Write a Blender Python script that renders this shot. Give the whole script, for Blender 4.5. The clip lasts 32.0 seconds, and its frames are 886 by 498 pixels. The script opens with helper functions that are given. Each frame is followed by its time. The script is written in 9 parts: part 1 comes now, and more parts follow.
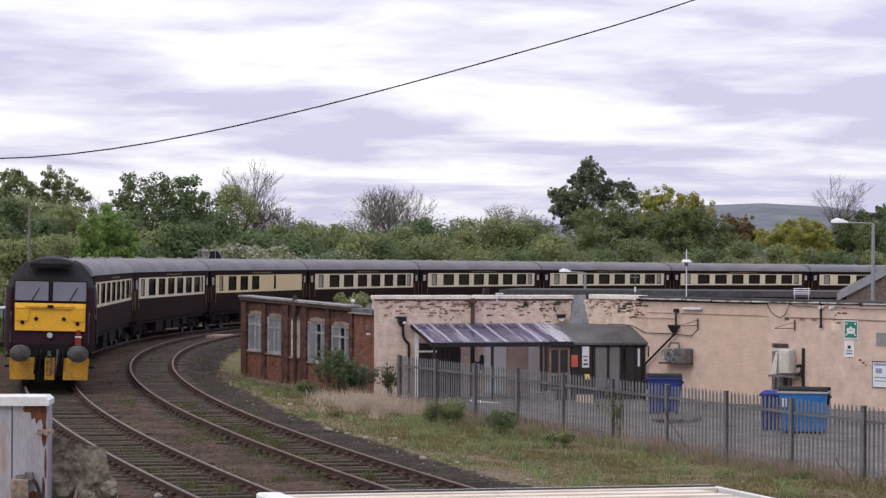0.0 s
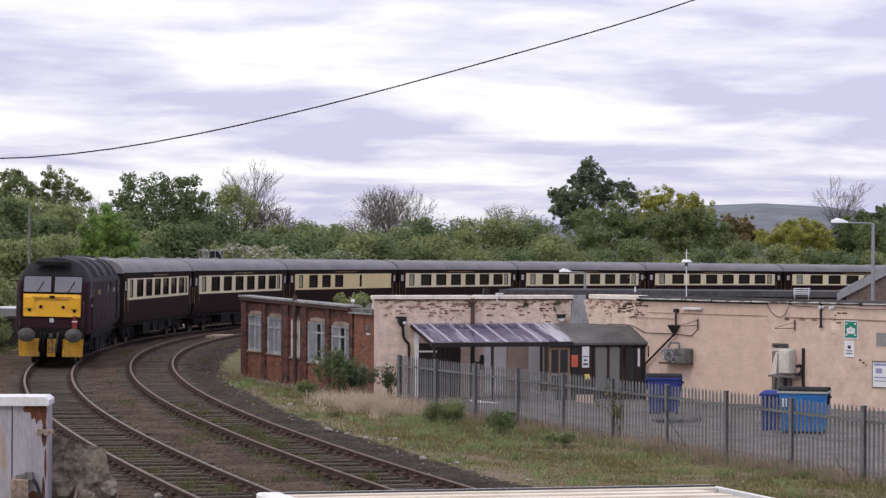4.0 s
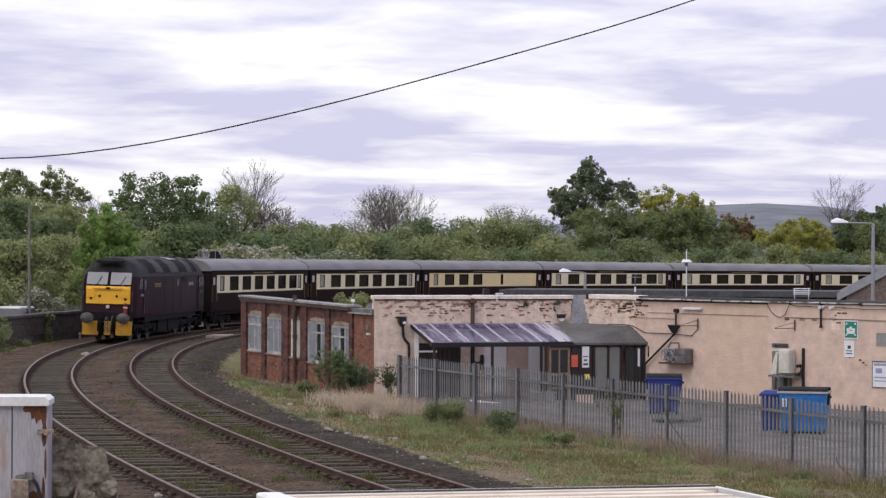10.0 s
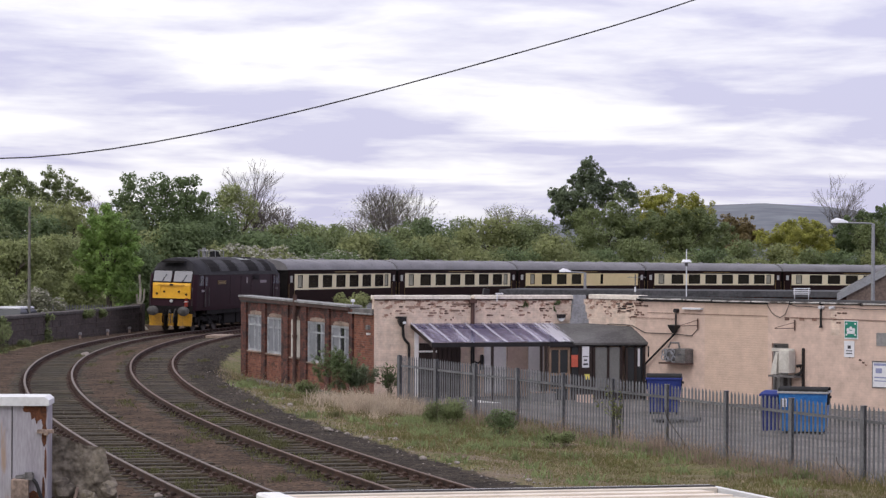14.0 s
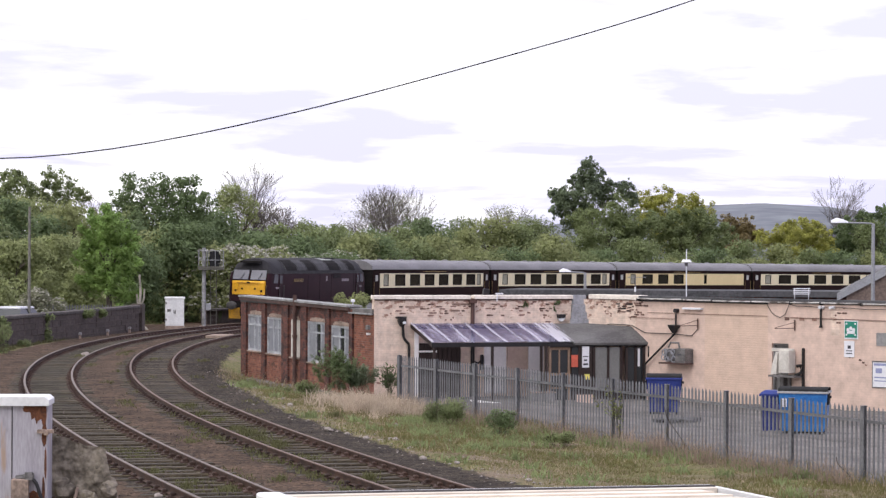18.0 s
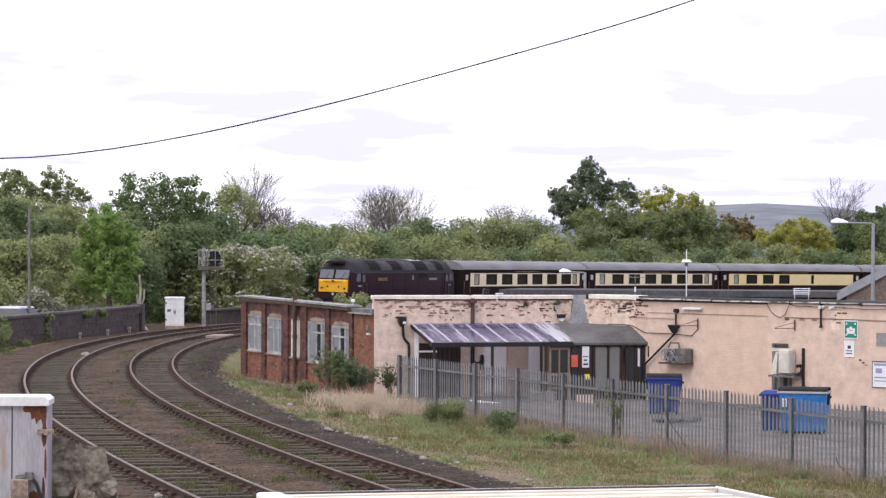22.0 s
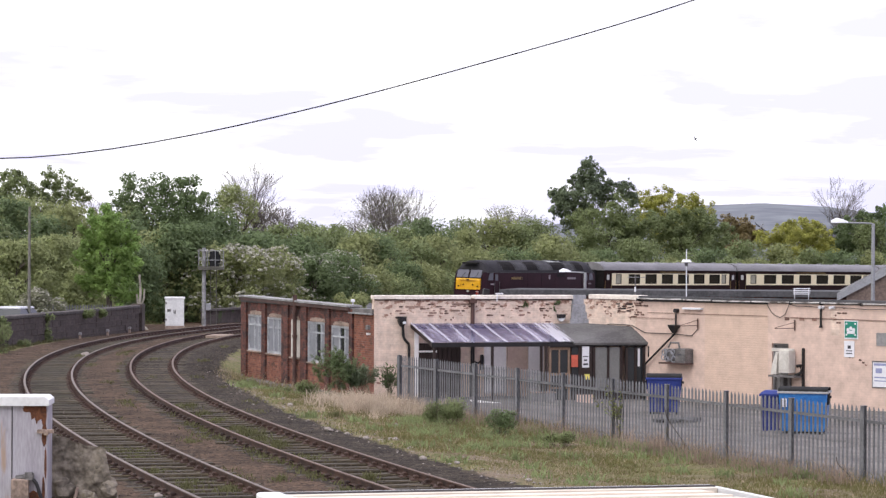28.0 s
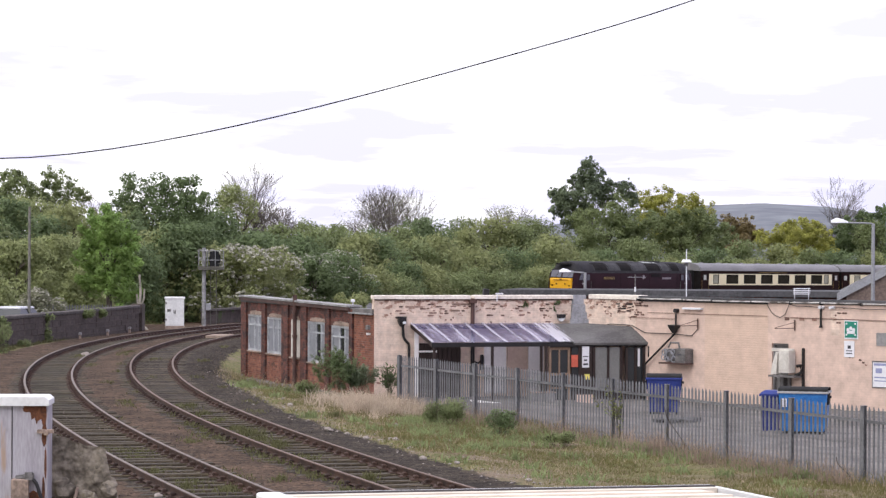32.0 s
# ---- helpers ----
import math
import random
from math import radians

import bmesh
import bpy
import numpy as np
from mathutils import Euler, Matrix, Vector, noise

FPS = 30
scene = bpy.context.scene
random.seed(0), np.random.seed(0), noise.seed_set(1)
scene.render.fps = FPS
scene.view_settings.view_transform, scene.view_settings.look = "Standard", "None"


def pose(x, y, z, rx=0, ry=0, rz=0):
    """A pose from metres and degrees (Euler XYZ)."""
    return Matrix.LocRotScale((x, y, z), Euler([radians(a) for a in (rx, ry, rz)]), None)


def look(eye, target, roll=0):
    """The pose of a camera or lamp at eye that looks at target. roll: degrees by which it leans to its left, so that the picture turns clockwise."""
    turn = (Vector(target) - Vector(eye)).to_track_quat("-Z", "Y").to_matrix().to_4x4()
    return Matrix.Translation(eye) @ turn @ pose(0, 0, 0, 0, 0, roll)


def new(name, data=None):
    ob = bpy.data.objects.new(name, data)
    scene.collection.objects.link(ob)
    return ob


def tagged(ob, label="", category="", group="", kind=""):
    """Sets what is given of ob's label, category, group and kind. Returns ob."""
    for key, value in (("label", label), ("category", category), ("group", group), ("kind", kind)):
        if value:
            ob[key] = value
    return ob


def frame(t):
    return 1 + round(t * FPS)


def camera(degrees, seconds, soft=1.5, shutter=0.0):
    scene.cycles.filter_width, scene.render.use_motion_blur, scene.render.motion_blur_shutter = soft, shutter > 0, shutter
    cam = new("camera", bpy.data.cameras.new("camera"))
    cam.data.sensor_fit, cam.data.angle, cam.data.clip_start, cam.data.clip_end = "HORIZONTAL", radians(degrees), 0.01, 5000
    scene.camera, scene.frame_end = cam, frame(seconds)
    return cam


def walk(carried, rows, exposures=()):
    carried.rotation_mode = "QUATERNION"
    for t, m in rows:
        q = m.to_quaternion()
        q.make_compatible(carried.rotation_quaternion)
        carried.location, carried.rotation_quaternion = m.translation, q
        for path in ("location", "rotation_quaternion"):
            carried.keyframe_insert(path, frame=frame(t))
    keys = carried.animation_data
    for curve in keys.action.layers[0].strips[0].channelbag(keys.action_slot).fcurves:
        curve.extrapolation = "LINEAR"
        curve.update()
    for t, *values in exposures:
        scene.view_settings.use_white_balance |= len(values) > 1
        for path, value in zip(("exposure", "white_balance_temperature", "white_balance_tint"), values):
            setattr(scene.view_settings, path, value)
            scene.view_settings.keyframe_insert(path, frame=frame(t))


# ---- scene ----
# ---------------------------------------------------------------- camera
cam = camera(20.239, 32.0, soft=1.35)
EYE = Vector((0.0, 0.0, 4.03))
AIM = pose(EYE.x, EYE.y, EYE.z, 90 + math.degrees(0.0019), 0, 0) @ pose(0, 0, 0, 0, 0, 0.256)
walk(cam, [(0.0, AIM), (32.0, AIM)],
     exposures=[(0.0, -0.34), (14.0, -0.34), (15.5, -0.24), (17.0, -0.06), (18.0, 0.10), (19.5, 0.17), (23.0, 0.19), (32.0, 0.19)])

# ---------------------------------------------------------------- sky and sun
world = bpy.data.worlds.new("overcast_sky")
scene.world = world
world.use_nodes = True


def overcast():
    nt = world.node_tree
    nt.nodes.clear()
    N, L = nt.nodes.new, nt.links.new
    out, bg = N("ShaderNodeOutputWorld"), N("ShaderNodeBackground")
    L(bg.outputs[0], out.inputs[0])
    tc, sep = N("ShaderNodeTexCoord"), N("ShaderNodeSeparateXYZ")
    L(tc.outputs["Generated"], sep.inputs[0])
    # clouds lie on a high flat layer: direction divided by height
    up = N("ShaderNodeMath"); up.operation = "MAXIMUM"; up.inputs[1].default_value = 0.0
    L(sep.outputs[2], up.inputs[0])
    lift = N("ShaderNodeMath"); lift.inputs[1].default_value = 0.10
    L(up.outputs[0], lift.inputs[0])
    dx, dy = N("ShaderNodeMath"), N("ShaderNodeMath")
    for d, s in ((dx, 0), (dy, 1)):
        d.operation = "DIVIDE"
        L(sep.outputs[s], d.inputs[0]); L(lift.outputs[0], d.inputs[1])
    comb = N("ShaderNodeCombineXYZ")
    L(dx.outputs[0], comb.inputs[0]); L(dy.outputs[0], comb.inputs[1])
    noise_t = N("ShaderNodeTexNoise")
    noise_t.inputs["Scale"].default_value = 1.25
    noise_t.inputs["Detail"].default_value = 7
    noise_t.inputs["Roughness"].default_value = 0.52
    noise_t.inputs["Distortion"].default_value = 0.35
    L(comb.outputs[0], noise_t.inputs["Vector"])
    ramp = N("ShaderNodeValToRGB")
    ramp.color_ramp.elements[0].position, ramp.color_ramp.elements[1].position = 0.405, 0.615
    ramp.color_ramp.elements[0].color = (0.78, 0.762, 1.02, 1)
    ramp.color_ramp.elements[1].color = (1.31, 1.285, 1.33, 1)
    # thin wisps over the broad bands, and a thicker deck towards the east
    wisp = N("ShaderNodeTexNoise")
    wisp.inputs["Scale"].default_value, wisp.inputs["Detail"].default_value, wisp.inputs["Roughness"].default_value = 4.2, 6, 0.6
    L(comb.outputs[0], wisp.inputs["Vector"])
    deck = N("ShaderNodeMath"); deck.operation = "MULTIPLY_ADD"; deck.inputs[1].default_value = -0.20
    L(sep.outputs[0], deck.inputs[0]); L(noise_t.outputs[0], deck.inputs[2])
    thread = N("ShaderNodeMath"); thread.operation = "MULTIPLY_ADD"; thread.inputs[1].default_value = 0.22
    L(wisp.outputs[0], thread.inputs[0]); L(deck.outputs[0], thread.inputs[2])
    level = N("ShaderNodeMath"); level.operation = "SUBTRACT"; level.inputs[1].default_value = 0.118
    L(thread.outputs[0], level.inputs[0])
    L(level.outputs[0], ramp.inputs[0])
    # an overcast sky is brighter overhead than at the horizon
    grad = N("ShaderNodeMath"); grad.operation = "MULTIPLY_ADD"
    grad.inputs[1].default_value, grad.inputs[2].default_value = 0.75, 1.06
    L(up.outputs[0], grad.inputs[0])
    mul = N("ShaderNodeVectorMath"); mul.operation = "SCALE"
    L(ramp.outputs[0], mul.inputs[0]); L(grad.outputs[0], mul.inputs["Scale"])
    sky = N("ShaderNodeTexSky")
    sky.sky_type, sky.sun_disc = "NISHITA", False
    sky.sun_elevation, sky.sun_rotation = radians(48), radians(205)
    thin = N("ShaderNodeVectorMath"); thin.operation = "SCALE"; thin.inputs["Scale"].default_value = 0.1
    L(sky.outputs[0], thin.inputs[0])
    mix = N("ShaderNodeMix"); mix.data_type = "RGBA"; mix.inputs[0].default_value = 0.9
    L(thin.outputs[0], mix.inputs[6]); L(mul.outputs[0], mix.inputs[7])
    L(mix.outputs[2], bg.inputs[0])
    bg.inputs[1].default_value = 1.0


overcast()
sun = new("sun", bpy.data.lights.new("sun", "SUN"))
sun.data.energy, sun.data.angle, sun.data.color = 0.8, radians(25), (1.0, 0.96, 0.9)
sun.matrix_world = look((-21, -45, 55), (0, 0, 0))
sun.location = (-21, -45, 55)


# ---------------------------------------------------------------- materials
def material(name, base, dark=None, rough=0.8, scale=2.0, fine=25.0, bump=0.15, metal=0.0, spec=0.3, stretch=(1, 1, 1), vary=0.0,
             stain=None, stain_at=0.62, stain_scale=0.8, islands=False, through_light=0.0, coords="Object"):
    """Two scales of mottling between base and dark, fine relief, and stains with an edge of their own."""
    m = bpy.data.materials.new(name)
    m.use_nodes = True
    nt = m.node_tree
    N, L = nt.nodes.new, nt.links.new
    b = nt.nodes["Principled BSDF"]
    b.inputs["Roughness"].default_value, b.inputs["Metallic"].default_value = rough, metal
    b.inputs["Specular IOR Level"].default_value = spec
    dark = dark or tuple(c * 0.7 for c in base)
    tc, mp = N("ShaderNodeTexCoord"), N("ShaderNodeMapping")
    mp.inputs["Scale"].default_value = stretch
    if coords == "Object":
        L(tc.outputs["Object"], mp.inputs[0])
    else:
        geo = N("ShaderNodeNewGeometry")
        L(geo.outputs["Position"], mp.inputs[0])
    n1, n2 = N("ShaderNodeTexNoise"), N("ShaderNodeTexNoise")
    n1.inputs["Scale"].default_value, n2.inputs["Scale"].default_value = scale, fine
    n1.inputs["Detail"].default_value, n2.inputs["Detail"].default_value = 5, 3
    L(mp.outputs[0], n1.inputs["Vector"]); L(mp.outputs[0], n2.inputs["Vector"])
    avg = N("ShaderNodeMath"); avg.operation = "MULTIPLY_ADD"; avg.inputs[1].default_value = 0.55
    L(n1.outputs[0], avg.inputs[0])
    half = N("ShaderNodeMath"); half.operation = "MULTIPLY"; half.inputs[1].default_value = 0.45
    L(n2.outputs[0], half.inputs[0]); L(half.outputs[0], avg.inputs[2])
    ramp = N("ShaderNodeValToRGB")
    ramp.color_ramp.elements[0].position, ramp.color_ramp.elements[1].position = 0.41, 0.59
    ramp.color_ramp.elements[0].color, ramp.color_ramp.elements[1].color = (*dark, 1), (*base, 1)
    L(avg.outputs[0], ramp.inputs[0])
    colour = ramp.outputs[0]
    if stain:
        n3 = N("ShaderNodeTexNoise")
        n3.inputs["Scale"].default_value, n3.inputs["Detail"].default_value = stain_scale, 6
        L(mp.outputs[0], n3.inputs["Vector"])
        edge = N("ShaderNodeValToRGB")
        edge.color_ramp.elements[0].position, edge.color_ramp.elements[1].position = stain_at - 0.04, stain_at + 0.05
        L(n3.outputs[0], edge.inputs[0])
        mx = N("ShaderNodeMix"); mx.data_type = "RGBA"
        L(edge.outputs[0], mx.inputs[0]); L(colour, mx.inputs[6])
        mx.inputs[7].default_value = (*stain, 1)
        colour = mx.outputs[2]
    if vary:
        hsv = N("ShaderNodeHueSaturation")
        val = N("ShaderNodeMapRange")
        val.inputs[3].default_value, val.inputs[4].default_value = 1 - vary, 1 + vary
        if islands:
            g2 = N("ShaderNodeNewGeometry")
            L(g2.outputs["Random Per Island"], val.inputs[0])
        else:
            oi = N("ShaderNodeObjectInfo")
            L(oi.outputs["Random"], val.inputs[0])
        L(val.outputs[0], hsv.inputs["Value"]); L(colour, hsv.inputs["Color"])
        colour = hsv.outputs[0]
    L(colour, b.inputs["Base Color"])
    if bump:
        bp = N("ShaderNodeBump")
        bp.inputs["Strength"].default_value, bp.inputs["Distance"].default_value = bump, 0.03
        L(avg.outputs[0], bp.inputs["Height"]); L(bp.outputs[0], b.inputs["Normal"])
    if through_light:
        out = nt.nodes["Material Output"]
        tr, ms = N("ShaderNodeBsdfTranslucent"), N("ShaderNodeMixShader")
        L(colour, tr.inputs[0])
        ms.inputs[0].default_value = through_light
        L(b.outputs[0], ms.inputs[1]); L(tr.outputs[0], ms.inputs[2]); L(ms.outputs[0], out.inputs[0])
    return m


def glass(name, tint, rough=0.05):
    m = material(name, tint, tuple(c * 0.8 for c in tint), rough=rough, spec=0.6, bump=0.0, scale=1.0)
    return m


MAT = {
    "ballast": material("ballast", (0.082, 0.063, 0.052), (0.034, 0.029, 0.026), scale=1.2, fine=14, bump=0.9, coords="world", stain=(0.105, 0.063, 0.043), stain_at=0.54, stain_scale=0.25),
    "earth_grass": material("earth_grass", (0.085, 0.098, 0.032), (0.13, 0.108, 0.058), scale=0.5, fine=16, bump=0.8, coords="world", stain=(0.14, 0.12, 0.085), stain_at=0.62, stain_scale=0.3),
    "field": material("field", (0.08, 0.11, 0.035), (0.12, 0.12, 0.05), scale=0.05, fine=0.6, bump=0.3, coords="world"),
    "tarmac": material("tarmac", (0.15, 0.145, 0.145), (0.10, 0.098, 0.10), scale=0.6, fine=20, bump=0.3, coords="world", stain=(0.08, 0.08, 0.08), stain_at=0.64, stain_scale=0.5),
    "sleeper": material("sleeper", (0.098, 0.077, 0.046), (0.028, 0.022, 0.014), stretch=(1, 8, 8), scale=2, fine=12, bump=0.6, vary=0.3),
    "rail_rust": material("rail_rust", (0.078, 0.040, 0.027), (0.036, 0.021, 0.016), rough=0.85, scale=3, fine=30),
    "rail_head": material("rail_head", (0.175, 0.138, 0.112), (0.095, 0.070, 0.056), rough=0.6, metal=0.15, scale=4, fine=30, bump=0.05),
    "rail_dull": material("rail_dull", (0.16, 0.105, 0.076), (0.09, 0.056, 0.042), rough=0.65, metal=0.1, scale=4, fine=30, bump=0.05),
    "chair": material("chair", (0.065, 0.038, 0.028), (0.035, 0.022, 0.018), rough=0.9, vary=0.3),
}


# ---------------------------------------------------------------- mesh building
class Mesh:
    """Collects solids and becomes one mesh object."""

    def __init__(self):
        self.v, self.f = [], []

    def add(self, verts, faces):
        n = len(self.v)
        self.v.extend(tuple(p) for p in verts)
        self.f.extend(tuple(i + n for i in q) for q in faces)
        return self

    def box(self, x0, x1, y0, y1, z0, z1, m=None):
        c = [Vector((x, y, z)) for x in (x0, x1) for y in (y0, y1) for z in (z0, z1)]
        if m is not None:
            c = [m @ p for p in c]
        return self.add(c, [(0, 1, 3, 2), (4, 6, 7, 5), (0, 4, 5, 1), (2, 3, 7, 6), (0, 2, 6, 4), (1, 5, 7, 3)])

    def slab(self, x0, x1, y0, y1, z0, z1, c=0.02, m=None):
        """A box with chamfered upper edges."""
        lo = [(x0, y0), (x1, y0), (x1, y1), (x0, y1)]
        hi = [(x0 + c, y0 + c), (x1 - c, y0 + c), (x1 - c, y1 - c), (x0 + c, y1 - c)]
        v = [Vector((*p, z0)) for p in lo] + [Vector((*p, z1 - c)) for p in lo] + [Vector((*p, z1)) for p in hi]
        if m is not None:
            v = [m @ p for p in v]
        f = [(3, 2, 1, 0), (8, 9, 10, 11)]
        for a in (0, 4):
            f += [(a + i, a + (i + 1) % 4, a + 4 + (i + 1) % 4, a + 4 + i) for i in range(4)]
        return self.add(v, f)

    def tube(self, a, b, r, r2=None, n=10, caps=True):
        a, b = Vector(a), Vector(b)
        r2 = r if r2 is None else r2
        q = (b - a).to_track_quat("Z", "Y").to_matrix()
        ring = [q @ Vector((math.cos(t), math.sin(t), 0)) for t in (2 * math.pi * i / n for i in range(n))]
        v = [a + p * r for p in ring] + [b + p * r2 for p in ring]
        f = [(i, (i + 1) % n, n + (i + 1) % n, n + i) for i in range(n)]
        if caps:
            f += [tuple(reversed(range(n))), tuple(range(n, 2 * n))]
        return self.add(v, f)

    def line(self, pts, r, n=6):
        """A bent pipe or cable along a line of points."""
        pts = [Vector(p) for p in pts]
        v, f = [], []
        for i, p in enumerate(pts):
            d = (pts[min(i + 1, len(pts) - 1)] - pts[max(i - 1, 0)]).normalized()
            q = d.to_track_quat("Z", "Y").to_matrix()
            v += [p + q @ Vector((math.cos(t) * r, math.sin(t) * r, 0)) for t in (2 * math.pi * k / n for k in range(n))]
        for i in range(len(pts) - 1):
            f += [(i * n + k, i * n + (k + 1) % n, (i + 1) * n + (k + 1) % n, (i + 1) * n + k) for k in range(n)]
        f += [tuple(reversed(range(n))), tuple(range((len(pts) - 1) * n, len(pts) * n))]
        return self.add(v, f)

    def loft(self, rings, caps=True, closed=True):
        """Skin through rings of equal length."""
        n = len(rings[0])
        v = [p for r in rings for p in r]
        f = []
        for i in range(len(rings) - 1):
            for k in range(n if closed else n - 1):
                f.append((i * n + k, i * n + (k + 1) % n, (i + 1) * n + (k + 1) % n, (i + 1) * n + k))
        if caps:
            f += [tuple(reversed(range(n))), tuple(range((len(rings) - 1) * n, len(rings) * n))]
        return self.add(v, f)

    def mesh(self, name, mat, smooth=False):
        me = bpy.data.meshes.new(name)
        me.from_pydata(self.v, [], self.f)
        if mat:
            me.materials.append(mat)
        if smooth:
            me.polygons.foreach_set("use_smooth", [True] * len(me.polygons))
            me.set_sharp_from_angle(angle=radians(40))
        me.update()
        return me


def part(name, solid, mat, parent, label="", smooth=False, m=None):
    """One mesh object under a thing or a part."""
    me = solid if isinstance(solid, bpy.types.Mesh) else solid.mesh(name, mat, smooth)
    ob = new(name, me)
    ob.parent = parent
    if m is not None:
        ob.matrix_basis = m
    return tagged(ob, label)


def thing(name, label, category, m=None, group="", kind="", solid=None, mat=None, smooth=False):
    """A top-level thing: an Empty that parents its parts, or one mesh."""
    ob = new(name, solid.mesh(name, mat, smooth) if solid else None)
    if m is not None:
        ob.matrix_basis = m
    return tagged(ob, label, category, group, kind)


# ---------------------------------------------------------------- the line of the railway
# curvature of the outer track every 31.67 m from 45 m before the bend's marker
BEND = (0.0020, 0.0037, 0.00466, 0.00663, 0.00635, 0.00641, 0.00695, 0.00807, 0.00902, 0.00992)
STEP = 0.5
ARC = np.arange(-75.0, 420.0 + STEP, STEP)


def railway():
    kap = np.interp(ARC, np.linspace(-45, 240, len(BEND)), BEND)
    kap[ARC > 245] = 0.0
    z = int(np.searchsorted(ARC, 0.0))

    def run(a):
        c = np.concatenate([[0], np.cumsum((a[1:] + a[:-1]) / 2 * STEP)])
        return c - c[z]
    th = run(kap) - 0.19602
    return run(np.sin(th)) - 11.08924, run(np.cos(th)) + 71.02069, th


LINE_X, LINE_Y, LINE_TH = railway()
CANT = 0.0195


def fall(s):
    """The line falls gently round the bend."""
    s = np.clip(s, 0.0, None)
    return np.where(s < 200, -0.00018 * s - 0.00002 * s * s, -0.836 - 0.0082 * (s - 200) * np.exp(-(s - 200) / 60))


def rail_point(s, lat=0.0, up=0.0):
    """A point at arc length s, lat metres to the inside of the bend."""
    x, y, th = (np.interp(s, ARC, a) for a in (LINE_X, LINE_Y, LINE_TH))
    return Vector((x + lat * math.cos(th), y - lat * math.sin(th), float(fall(s)) + up))


SECOND = 3.487
CROSS_S = 54.0


def ground_z(x, y):
    """Height of the land: level by the line, lower on the yard inside the bend."""
    d = np.hypot(x[..., None] - LINE_X[::8], y[..., None] - LINE_Y[::8])
    k = d.argmin(-1)
    s = ARC[::8][k]
    side = (x - LINE_X[::8][k]) * np.cos(LINE_TH[::8][k]) - (y - LINE_Y[::8][k]) * np.sin(LINE_TH[::8][k])
    z = fall(s) - 0.172
    # ballast has sunk between the near sleepers
    bed = np.clip((1.0 - np.minimum(np.abs(side), np.abs(side - SECOND))) / 0.3, 0, 1)
    z = z - 0.045 * bed * np.clip((72 - y) / 12, 0, 1)
    # the bank is steeper below the brick building
    steep = np.clip((y - 73) / 11, 0, 1) * np.clip((125 - y) / 15, 0, 1)
    inner = np.clip((side - 5.6 + 0.7 * steep) / (5.5 - 2.9 * steep), 0, 1)
    z = z - inner * inner * (3 - 2 * inner) * (np.clip(0.62 + z * 0.7, 0.0, 1) + 0.14 * steep)
    outer = np.clip((-side - 3.5) / 3, 0, 1)
    return z - 0.1 * outer, side


